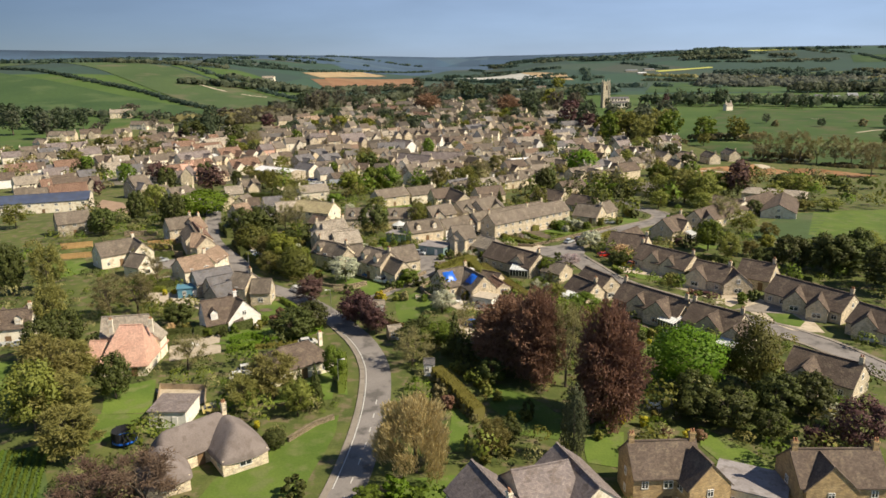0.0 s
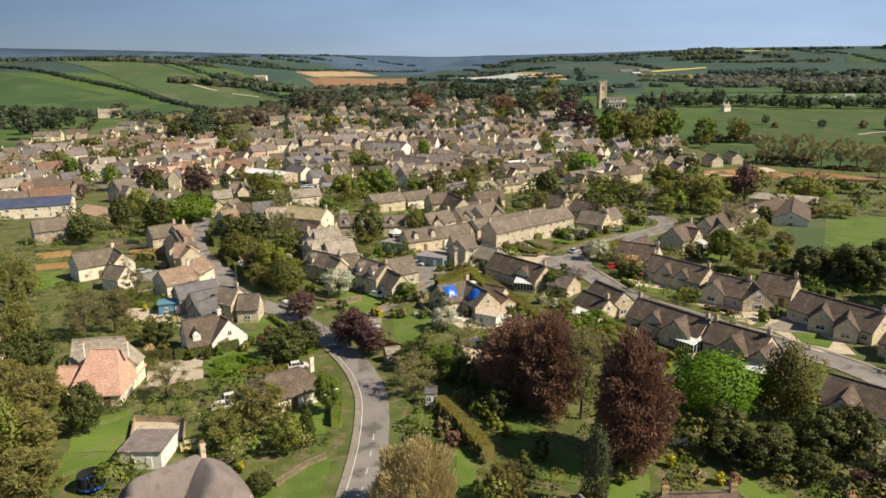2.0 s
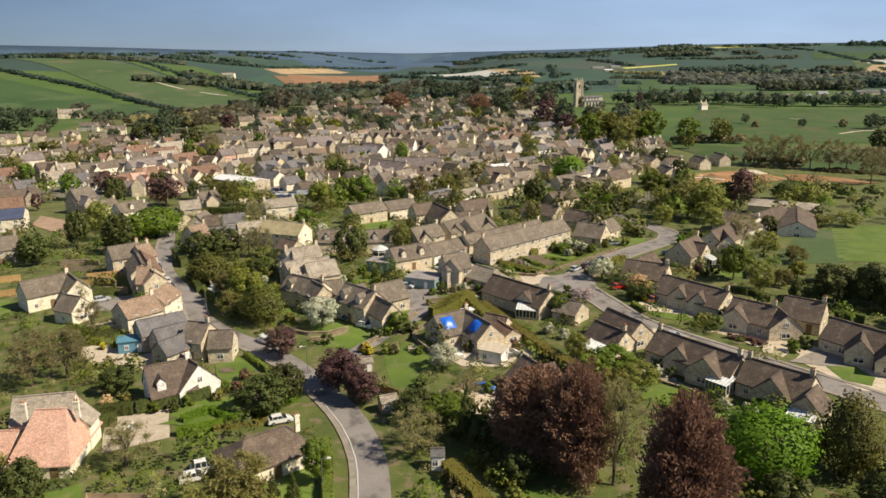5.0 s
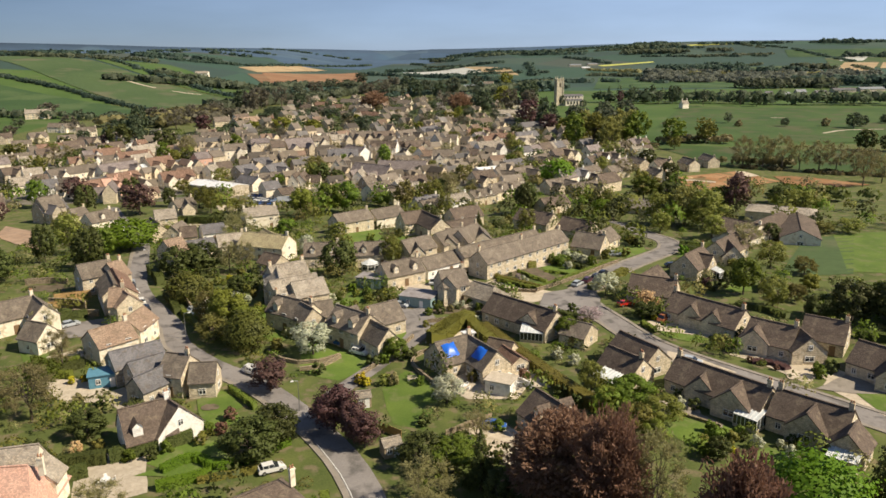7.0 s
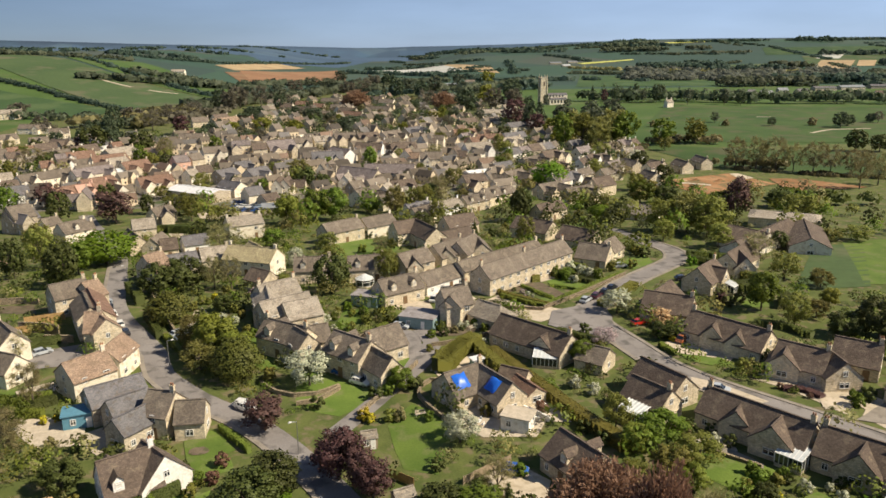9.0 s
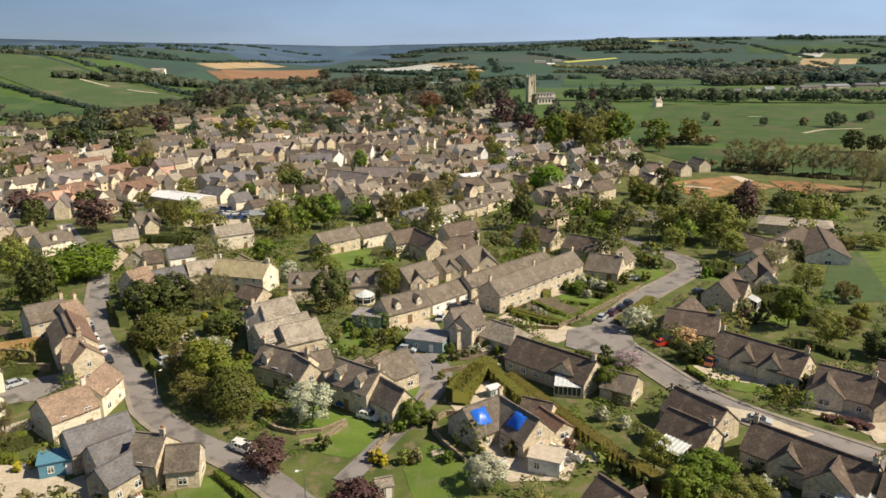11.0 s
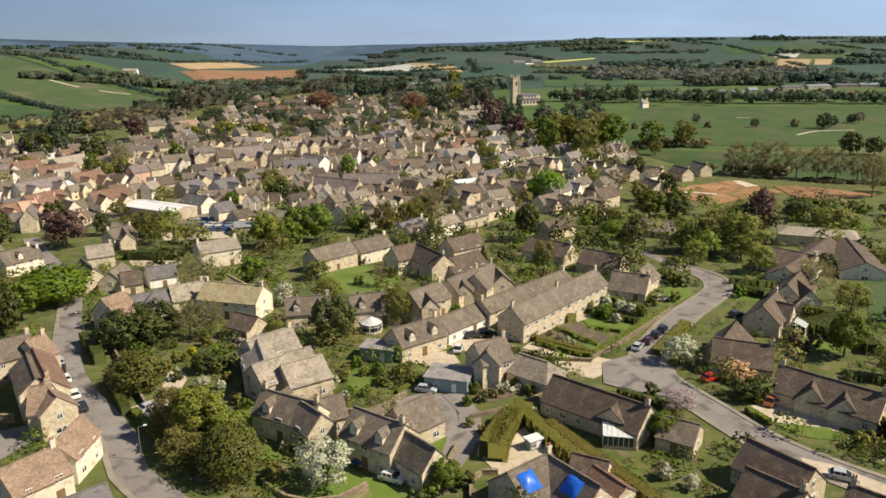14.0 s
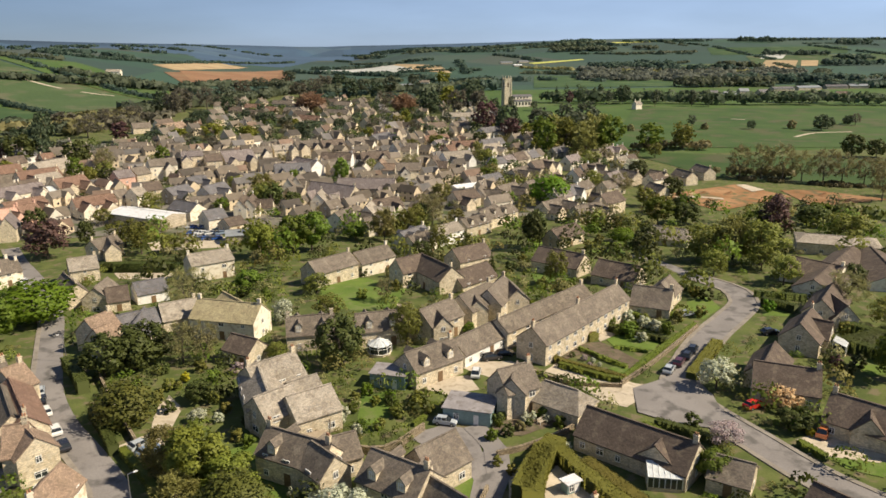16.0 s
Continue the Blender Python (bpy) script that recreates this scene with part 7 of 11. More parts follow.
house("pale street row with dormer gable", [(-159.7, 478.6, 50, 23.4, 9, 6.0, 9.2, 0), (-159.0, 468.9, -40, 7.5, 5.2, 5.2, 8.1, 0), (-150.6, 478.6, -40, 7.9, 4.9, 4.8, 7.7, 0)], CREAM, ROOF_PURPLE, 2, 0)
house("red tiled terrace of cottages", [(-152.2, 427.9, 50, 20.6, 9, 5.0, 8.4, 0), (-151.2, 419.0, -40, 7.0, 5.7, 4.5, 7.6, 0), (-143.9, 427.6, -40, 7.1, 5.2, 4.6, 7.3, 0)], PINK, ROOF_RED, 2, 0)
house("red tiled terrace end house", [(-147.6, 448.3, 50, 18.2, 9, 5.0, 8.4, 0), (-145.8, 439.7, -40, 7.8, 5.9, 3.5, 6.4, 0), (-139.4, 447.3, -40, 7.9, 5.4, 4.1, 7.0, 0)], CREAM, ROOF_RED, 1, 0)
house("tall grey stone house with steep gables", [(-150.6, 365.0, 54, 9.2, 9, 6.6, 11, 0)], STONE_GREY, ROOF, 1, 0)
house("brown roofed house with yellow gable by the lane", [(-121.3, 339.1, 50, 10.5, 8, 4.6, 7.8, 0)], CREAM, ROOF, 1, 1)
house("rosy roofed house behind the street", [(-164.1, 521.9, 41, 21.1, 10, 6.0, 10, 0), (-163.9, 512.0, -49, 8.1, 5.3, 5.1, 8.2, 0), (-155.6, 520.2, -49, 6.7, 4.7, 4.9, 8.1, 0)], STONE, ROOF_RED, 2, 0)
house("pale stone villa among trees under the hill", [(-360.0, 852.4, 18, 24.6, 9, 6.0, 9.5, 0)], STONE, ROOF_TAN, 2, 0)
house("broad tan roofed stone house under the hill", [(-135.2, 758.5, 52, 29.3, 12, 5.0, 9.0, 0)], CREAM, ROOF_OCHRE, 1, 0)
house("long low stone range under the hill", [(-138.0, 640.9, 15, 18.7, 9, 4.4, 7.4, 0), (-141.7, 633.0, -75, 7.3, 6.1, 3.5, 6.8, 0), (-131.8, 635.8, -75, 7.1, 5.0, 2.8, 6.0, 0)], STONE, ROOF, 1, 0)
house("stone house gable end facing the gardens", [(-55.6, 433.3, 83, 12.0, 5.5, 5.0, 8.4, 0), (-51.2, 432.5, -7, 6.4, 6.0, 3.5, 6.6, 0)], CREAM, ROOF_DARK, 1, 0)
house("stone house gable end facing the gardens", [(-52.0, 433.8, 82, 12.0, 5.5, 5.0, 8.4, 0), (-46.5, 435.3, -8, 8.0, 4.8, 3.6, 6.7, 0)], CREAM, ROOF_DARK, 1, 0)
house("cream gabled wing of a town house", [(-35.4, 473.8, 79, 12.0, 6, 5.4, 9.4, 0), (-30.8, 473.6, -11, 6.0, 4.7, 4.9, 8.1, 0)], CREAM, ROOF, 1, 0)
house("cream gabled wing of a town house", [(-31.6, 477.8, 79, 12.0, 6, 5.4, 9.4, 0), (-27.6, 473.8, -11, 6.3, 4.6, 3.8, 6.5, 0)], CREAM, ROOF, 1, 0)
house("cream gabled cottage behind the trees", [(-22.3, 439.2, 77, 10.0, 6.5, 4.8, 8.4, 0), (-17.0, 440.2, -13, 6.4, 5.9, 3.2, 6.4, 0)], CREAM, ROOF_TAN, 1, 0)
house("tall cream gable of a street house", [(29.4, 578.3, 71, 12.0, 6.5, 7.0, 11.5, 0), (35.8, 579.8, -19, 7.7, 5.8, 5.5, 8.1, 0)], CREAM, ROOF, 1, 0)
house("tall cream gable of a street house", [(35.5, 585.5, 71, 12.0, 6.5, 7.0, 11.5, 0), (41.0, 583.7, -19, 8.1, 6.1, 6.5, 9.7, 0)], CREAM, ROOF, 1, 0)
house("pale gabled house in the town", [(14.5, 524.4, 72, 10.0, 7, 5.0, 8.8, 0), (18.8, 520.0, -18, 7.0, 5.0, 3.9, 7.1, 0)], CREAM, ROOF_OCHRE, 1, 0)
house("stone gabled house in the town", [(44.8, 522.7, 68, 12.0, 6.5, 5.6, 9.8, 0), (48.6, 518.5, -22, 6.7, 5.2, 4.4, 7.6, 0)], STONE, ROOF_DARK, 1, 0)
house("pale gable among roofs", [(0.5, 558.2, 74, 10.0, 6, 6.0, 10, 0), (5.2, 556.0, -16, 7.2, 4.7, 5.2, 8.1, 0)], WHITE, ROOF_DARK, 1, 0)
house("cream gabled house by the lower street", [(51.3, 437.8, 65, 10.0, 6, 4.4, 8.0, 0), (56.7, 435.3, -25, 8.9, 4.9, 3.5, 6.7, 0)], CREAM, ROOF, 1, 0)
house("tall stone gable beside the lane", [(-140.7, 410.7, 98, 11.0, 6, 5.4, 9.6, 0), (-146.5, 411.2, 8, 8.3, 5.4, 4.1, 7.1, 0)], STONE, ROOF_PURPLE, 1, 0)
house("cream gabled house by the barn", [(-3.2, 407.9, 73, 11.0, 6.5, 5.0, 8.6, 0), (2.9, 407.1, -17, 8.7, 5.8, 4.5, 7.2, 0)], CREAM, ROOF_TAN, 1, 0)
house("large cream school with dark blue roof", [(-174.0, 316.6, 19, 41.3, 16, 5.2, 7.5, 0)], CREAM, BLUE_ROOF, 0, 0, category='school')
house("brown roofed bungalow at the end of the estate", [(93.7, 149.5, -61, 10.6, 8.5, 3.0, 6.4, 0), (91.1, 150.0, -128, 6.7, 5, 3, 5.6, 0)], STONE, ROOF_DARK, 1, 0)

# ---------------------------------------------------------------- trees and shrubs
bush("fresh", -7.0, 92.0, 2.3)
bush("fresh", -4.2, 90.7, 1.6)
bush("dark", -21.3, 92.6, 2.1)
bush("copper", 0.3, 118.4, 1.8)
bush("bud", -1.2, 122.2, 1.9)
bush("olive", 6.1, 100.7, 1.2)
bush("olive", 9.7, 102.2, 1.3)
bush("olive", 4.2, 96.1, 1.2)
bush("olive", 11.1, 113.0, 1.4)
bush("olive", 13.5, 113.9, 1.4)
bush("olive", 9.4, 121.4, 1.4)
bush("olive", 7.5, 123.7, 1.5)
bush("dark", 14.1, 114.9, 1.4, 3.9)
bush("yellow", 32.9, 111.7, 1.2)
bush("yellow", 29.4, 112.8, 1.2)
bush("yellow", 38.4, 106.9, 1.2)
bush("golden", 27.1, 110.9, 1.2)
bush("copper", 35.5, 107.8, 1.2)
bush("copper", 40.6, 106.8, 1.2)
bush("golden", 35.3, 113.6, 1.2)
bush("olive", 24.5, 107.3, 1.1)
bush("olive", 18.6, 103.9, 1.1)
bush("yellow", -31.3, 112.5, 0.9)
bush("green", 27.1, 142.0, 1.3)
bush("green", 38.9, 147.7, 1.4)
bush("green", 42.9, 154.2, 1.4)
bush("green", 46.8, 152.3, 1.4)
bush("green", 39.6, 161.5, 1.5)
bush("dark", -44.8, 166.0, 1.5)
bush("green", -47.0, 157.0, 1.4)
bush("dark", -45.4, 160.9, 1.5)
bush("golden", -41.9, 158.9, 1.4)
bush("orange", -61.4, 157.8, 1.5)
bush("golden", -58.2, 158.2, 1.5)
bush("olive", -64.4, 155.1, 1.5)
bush("dark", -61.8, 166.1, 1.6)
bush("green", -52.1, 154.6, 1.4)
bush("dark", -48.9, 155.0, 1.4)
bush("bud", -9.8, 178.3, 1.6)
bush("yellow", -16.1, 179.0, 1.6)
bush("dark", -4.9, 161.5, 1.4)
bush("dark", -13.9, 187.2, 1.7)
bush("green", -11.7, 188.2, 1.7)
bush("golden", -34.6, 196.3, 1.8)
bush("dark", 39.1, 168.1, 1.6)
bush("white", 40.9, 162.7, 1.6)
bush("purple", 36.1, 168.4, 1.6)
bush("green", 42.5, 151.7, 1.5)
bush("golden", 44.7, 150.6, 1.5)
bush("white", 48.2, 148.5, 1.5)
bush("white", 51.6, 145.0, 1.5)
bush("dark", 76.6, 174.9, 1.9)
bush("green", 73.1, 172.9, 1.8)
bush("dark", 66.6, 192.8, 2.0)
bush("dark", 61.7, 190.4, 1.9)
bush("dark", -24.7, 184.7, 1.7)
bush("green", 7.6, 158.3, 1.4)
bush("bud", 3.9, 152.2, 1.4)
bush("olive", 5.9, 148.9, 1.3)
bush("copper", 15.5, 177.6, 1.6)
bush("dark", 21.1, 170.2, 1.6)
bush("dark", 23.0, 165.9, 1.5)
bush("white", 24.4, 186.6, 1.7)
bush("white", 27.0, 183.6, 1.7)
bush("green", 19.3, 184.6, 1.7)
bush("copper", -38.6, 167.1, 1.5)
bush("copper", -39.4, 161.9, 1.5)
hedge([(48.6, 204.1), (49.8, 198.9)], 1.2, 1.2, "hedge")
hedge([(11.1, 203.9), (16.6, 188.0), (21.2, 174.7), (26.1, 163.3)], 2.2, 2.4, "golden")
hedge([(6.0, 208.2), (1.9, 200.3), (0.3, 195.8)], 3.2, 3.0, "golden")
hedge([(8.8, 210.1), (3.5, 204.2), (-0.8, 197.4)], 3.4, 3.0, "golden")
hedge([(8.4, 207.6), (10.9, 197.5), (13.6, 189.9)], 2.4, 2.4, "golden")
hedge([(-60.6, 223.0), (-56.2, 215.4), (-52.6, 208.6)], 1.2, 1.5, "hedge")
hedge([(20.2, 241.0), (26.1, 234.3), (29.6, 231.5)], 1.2, 1.3, "hedge")
hedge([(29.8, 231.9), (42.3, 242.9), (59.3, 257.0)], 0.9, 1.1, "hedge")
hedge([(57.9, 244.9), (48.1, 234.7), (43.7, 230.1)], 2.4, 1.6, "golden")
hedge([(28.5, 214.9), (33.2, 210.0), (35.9, 205.7)], 1.5, 1.4, "dark")
hedge([(26.5, 215.1), (30.8, 205.6)], 1.0, 1.0, "hedge")
hedge([(84.2, 268.3), (88.0, 260.2)], 2, 2.2, "dark")
hedge([(80.5, 241.1), (85.0, 235.3), (87.5, 228.7)], 2.5, 2.6, "dark")
hedge([(88.3, 250.4), (95.6, 238.0)], 2.5, 2.6, "dark")
hedge([(-90.4, 351.1), (-68.8, 345.3)], 2.5, 3.2, "dark")
hedge([(71.7, 288.7), (73.2, 279.2)], 1.5, 1.4, "dark")
hedge([(-45.7, 146.0), (-38.1, 148.9)], 1.4, 1.4, "fresh")
hedge([(-46.1, 150.6), (-42.0, 153.8), (-36.5, 150.9), (-27.4, 157.6)], 1.3, 1.4, "fresh")
hedge([(-82.0, 188.5), (-73.5, 187.5)], 1.5, 1.6, "hedge")
hedge([(-1.5, 131.8), (2.2, 123.6), (5.8, 114.2)], 2.2, 2.4, "golden")
bush("bud", -2.0, 129.9, 1.2)
bush("bud", -1.0, 127.6, 1.2)
bush("bud", -0.1, 125.4, 1.2)
bush("bud", 0.8, 123.3, 1.1)
bush("bud", 1.7, 121.3, 1.1)
bush("bud", 2.6, 119.3, 1.1)
bush("bud", 3.4, 117.3, 1.1)
bush("bud", 4.2, 115.4, 1.1)
bush("bud", 5.0, 113.6, 1.1)
bush("olive", 2.1, 134.5, 1.4)
bush("olive", 3.4, 132.4, 1.4)
bush("olive", 4.8, 130.3, 1.4)
bush("olive", 6.1, 128.2, 1.4)
bush("olive", 7.3, 126.3, 1.4)
hedge([(31.5, 113.6), (31.9, 123.4)], 1, 1, "hedge")
hedge([(92.8, 191.8), (97.8, 188.0)], 2, 2, "dark")
hedge([(26.7, 281.0), (32.6, 272.0)], 1.6, 1.8, "hedge")
hedge([(47.8, 283.4), (48.3, 270.2), (49.4, 263.1)], 1.2, 1.2, "hedge")
stone_wall([(-32.2, 226.1), (-25.9, 218.0), (-18.8, 214.8), (-11.3, 220.9)], 1.4)
stone_wall([(-28.6, 186.3), (-24.9, 187.1), (-20.7, 191.9)], 0.8)
stone_wall([(-1.1, 210.4), (3.0, 211.3), (12.1, 215.1), (18.1, 220.0)], 0.9)
stone_wall([(29.2, 230.6), (40.5, 239.2), (59.2, 255.6)], 0.9)
stone_wall([(-74.2, 261.2), (-68.0, 245.9), (-60.6, 229.1), (-55.7, 218.2)], 1.2)
stone_wall([(14.2, 239.1), (19.6, 232.8), (28.8, 229.7)], 0.8)
stone_wall([(-25.2, 107.8), (-21.5, 113.4), (-19.0, 115.4)], 0.8)
stone_wall([(-96.5, 166.0), (-92.8, 171.9)], 1.4)
bush("dark", 34.1, 212.6, 1.9)
bush("yellow", 52.4, 206.3, 1.0)
bush("yellow", -54.3, 249.3, 1.2)
bush("dark", -55.2, 236.3, 1.6)
bush("green", -22.7, 229.9, 1.5)
bush("fresh", -19.6, 236.1, 1.5)
bush("white", -25.4, 226.2, 1.4)
bush("green", -26.7, 230.7, 1.5)
bush("olive", -18.8, 222.9, 1.4)
bush("green", -15.2, 228.4, 1.5)
bush("olive", -10.5, 231.9, 1.5)
bush("olive", -9.2, 227.2, 1.5)
bush("fresh", -15.7, 232.9, 1.5)
bush("white", -22.8, 221.7, 1.4)
bush("green", -29.2, 231.2, 1.5)
bush("olive", 5.1, 225.4, 1.5)
bush("white", 6.8, 224.0, 1.5)
bush("white", 6.5, 219.8, 1.4)
bush("green", 10.1, 221.2, 1.4)
bush("green", 12.0, 217.7, 1.4)
bush("dark", 1.7, 220.8, 1.4)
bush("dark", 2.6, 216.7, 1.4)
bush("green", -0.7, 215.4, 1.4)
bush("green", 39.5, 260.2, 1.9)
bush("white", 45.0, 263.0, 2.0)
bush("white", 47.1, 258.4, 1.9)
bush("white", 48.8, 256.1, 1.9)
bush("green", 50.5, 253.9, 1.9)
bush("green", 40.6, 266.2, 2.0)
bush("golden", 56.7, 260.3, 2.0)
bush("dark", 72.6, 275.3, 2.2)
bush("golden", 64.0, 262.9, 2.0)
bush("golden", 71.1, 278.4, 2.2)
bush("fresh", 82.3, 263.0, 2.1)
bush("golden", 90.2, 245.1, 2.1)
bush("dark", 8.2, 208.2, 1.3)
bush("white", 10.1, 209.6, 1.3)
bush("olive", -56.7, 245.9, 1.6)
bush("golden", -58.0, 241.3, 1.6)
bush("golden", -42.5, 223.7, 1.4)
bush("green", -40.5, 221.5, 1.4)
bush("golden", -45.2, 234.3, 1.5)
bush("dark", -46.9, 241.5, 1.6)
bush("pink", -44.5, 251.4, 1.7)
bush("dark", -41.0, 229.3, 1.5)
bush("white", -33.2, 205.5, 1.2)
bush("white", -27.5, 204.4, 1.2)
bush("olive", -23.5, 202.2, 1.2)
bush("olive", -26.8, 201.4, 1.2)
bush("green", -55.8, 217.6, 1.4)
bush("purple", 75.2, 229.5, 1.8)
bush("dark", 75.5, 226.7, 1.8)
bush("dark", 79.6, 228.5, 1.9)
bush("dark", 76.0, 232.2, 1.9)
bush("dark", 8.5, 255.9, 1.8)
bush("green", 6.4, 263.8, 1.8)
bush("green", -2.5, 251.7, 1.7)
bush("dark", 32.5, 319.5, 2.3)
bush("olive", 38.1, 326.1, 2.4)
bush("olive", 35.1, 297.2, 2.1)
bush("dark", 38.7, 293.1, 2.1)
bush("green", 42.7, 295.2, 2.1)
bush("olive", 24.9, 321.6, 2.3)
bush("green", 58.3, 269.2, 1.9)
bush("green", 73.2, 334.1, 2.5)
bush("olive", 73.3, 349.1, 2.7)
bush("dark", 85.4, 372.7, 2.9)
bush("green", 81.2, 373.8, 2.9)
bush("dark", 67.5, 356.0, 2.7)
bush("dark", -13.3, 324.2, 2.2)
bush("bud", -4.9, 321.9, 2.2)
bush("dark", 18.2, 323.4, 2.3)
car(-70.6, 226.9, 117, (0.02, 0.02, 0.025), 1.0, "black parked car beside the road")
car(-73.5, 232.6, 117, (0.7, 0.7, 0.68), 1.0, "white parked car beside the road")
car(-77.3, 240.2, 117, (0.7, 0.7, 0.68), 1.0, "white parked car beside the road")
car(-79.5, 245.2, 106, (0.02, 0.02, 0.025), 1.0, "black parked car beside the road")
car(-80.9, 249.2, 106, (0.42, 0.45, 0.48), 1.0, "grey parked car beside the road")
car(-103.3, 317.1, 100, (0.02, 0.02, 0.025), 1.0, "black parked car on the village street")
car(-107.5, 326.9, 100, (0.02, 0.02, 0.025), 1.0, "black parked car on the village street")
car(-110.9, 334.5, 100, (0.7, 0.7, 0.68), 1.0, "white parked car on the village street")
car(-114.5, 343.2, 100, (0.7, 0.7, 0.68), 1.0, "white parked car on the village street")
car(-58.0, 224.6, 41, (0.42, 0.45, 0.48), 1.0, "silver car parked on a gravel drive")
car(-56.3, 222.3, 41, (0.25, 0.32, 0.42), 1.0, "pale blue car parked on a gravel drive")
car(41.2, 234.5, 49, (0.42, 0.45, 0.48), 1.0, "silver car parked at the junction")
car(44.9, 237.4, 49, (0.08, 0.02, 0.03), 1.0, "dark red car parked beside hedge")
car(48.2, 240.2, 49, (0.02, 0.02, 0.025), 1.0, "black car parked beside hedge")
car(50.9, 242.8, 49, (0.02, 0.02, 0.025), 1.1, "black car parked beside hedge")
car(49.0, 217.3, 15, (0.55, 0.03, 0.02), 1.0, "bright red car on a drive")
car(54.7, 206.0, 40, (0.50, 0.16, 0.06), 1.25, "orange and white van on a drive")
car(73.2, 248.6, 0, (0.02, 0.02, 0.025), 1.0, "dark car on a drive")
car(-7.2, 222.4, -25, (0.42, 0.45, 0.48), 1.0, "blue grey car before a garage")
car(7.6, 247.4, 5, (0.02, 0.02, 0.025), 1.0, "black car in a cottage yard")
car(10.8, 248.9, 5, (0.02, 0.02, 0.025), 1.0, "black car in a cottage yard")
car(2.6, 240.4, 70, (0.7, 0.7, 0.68), 1.2, "white van in a cottage yard")
car(61.0, 264.2, 10, (0.42, 0.45, 0.48), 1.0, "silver car beside a bungalow")
car(6.9, 159.2, -20, (0.03, 0.10, 0.35), 1.0, "dark blue car on a gravel drive")
car(-20.4, 198.6, -35, (0.03, 0.10, 0.35), 1.0, "blue car on a garden drive")
car(-16.8, 193.6, -35, (0.7, 0.7, 0.68), 1.0, "white car on a garden drive")
car(-37.7, 185.6, -40, (0.7, 0.7, 0.68), 1.0, "white car at the road bend")
car(51.1, 181.7, -35, (0.42, 0.45, 0.48), 1.0, "silver car in the estate road")
car(-40.2, 118.9, 25, (0.60, 0.50, 0.18), 1.0, "yellow car behind a thatched cottage")
car(-39.2, 132.3, 20, (0.7, 0.7, 0.68), 1.0, "white car beside a garden hedge")
car(-38.3, 134.9, 20, (0.7, 0.7, 0.68), 1.25, "white van in a garden drive")
car(-29.2, 149.4, 20, (0.7, 0.7, 0.68), 1.0, "white car beside a bungalow")
car(-94.6, 151.6, 10, (0.7, 0.7, 0.68), 1.0, "white car on a gravel drive")
car(-90.9, 150.5, 10, (0.42, 0.45, 0.48), 1.0, "silver car on a gravel drive")
car(90.1, 146.9, -25, (0.42, 0.45, 0.48), 1.0, "silver car parked on the estate road")
shed("teal boarded double garage with flat felt roof", -2.2, 224.5, -26, 8.5, 6.5, 2.7, TEAL, FLAT_ROOF, True, "garage")
shed("grey green flat roofed garage in a garden", -14.5, 240.5, -24, 7, 5, 2.8, TEAL, FLAT_ROOF, True, "garage")
shed("timber summer house on a lawn", -15.5, 170.1, 10, 2.6, 2.2, 2.2, TIMBER, ROOF_TAN, False, "shed")
shed("orange timber garden shed", -10.8, 152.8, 20, 3, 2.4, 2.2, TIMBER, ROOF_TAN, False, "shed")
shed("lavender grey low roofed garage between houses", 41.9, 90.5, -28, 9, 7, 3.0, CREAM, FLAT_ROOF, True, "garage")
shed("blue garden room with white windows", -65.7, 184.5, 15, 6, 4, 2.6, BLUE_PAINT, BLUE_PAINT, True, "shed")
shed("pale timber garden hut", -29.9, 218.0, 10, 4, 3, 2.4, TIMBER, TIMBER, True, "shed")
shed("small white summer house beside a hedge", -2.9, 133.5, 0, 2, 2, 2.6, WHITE, SLATE, False, "shed")
shed("pale flat roofed porch", 10.4, 173.3, -30, 5, 4, 2.6, WHITE, PATIO, True, "extension")
shed("green water tank and bins", 7.2, 199.1, 20, 2.4, 1.6, 1.8, TEAL, METAL_ROOF, True, "bin store")
conservatory(21.3, 197.6, -20, 5, 3.2)
conservatory(31.0, 172.8, -59, 4.6, 3.4)
conservatory(50.3, 155.6, -54, 4.2, 3.4)
conservatory(58.0, 141.3, -46, 4.4, 3.0)
conservatory(-97.7, 218.7, -10, 6, 4)
car(-74.9, 414.8, 200, (0.42, 0.45, 0.48), 1.0, "car parked in the village car park")
car(-73.4, 414.6, 20, (0.03, 0.10, 0.35), 1.0, "car parked in the village car park")
car(-72.1, 414.0, 200, (0.03, 0.10, 0.35), 1.0, "car parked in the village car park")
car(-70.4, 413.1, 24, (0.03, 0.10, 0.35), 1.0, "car parked in the village car park")
car(-68.9, 413.4, 20, (0.25, 0.32, 0.42), 1.0, "car parked in the village car park")
car(-67.7, 413.5, 20, (0.05, 0.07, 0.12), 1.0, "car parked in the village car park")
car(-65.9, 412.0, 24, (0.42, 0.45, 0.48), 1.0, "car parked in the village car park")
car(-64.5, 412.4, 200, (0.02, 0.02, 0.025), 1.0, "car parked in the village car park")
car(-63.0, 411.8, 24, (0.25, 0.32, 0.42), 1.0, "car parked in the village car park")
car(-73.5, 404.2, 20, (0.03, 0.10, 0.35), 1.0, "car parked in the village car park")
car(-72.5, 404.8, 20, (0.7, 0.7, 0.68), 1.0, "car parked in the village car park")
car(-70.6, 403.8, 200, (0.7, 0.7, 0.68), 1.0, "car parked in the village car park")
car(-69.3, 402.8, 200, (0.7, 0.7, 0.68), 1.0, "car parked in the village car park")
car(-68.0, 403.3, 20, (0.7, 0.7, 0.68), 1.0, "car parked in the village car park")
car(-66.4, 402.0, 24, (0.7, 0.7, 0.68), 1.0, "car parked in the village car park")
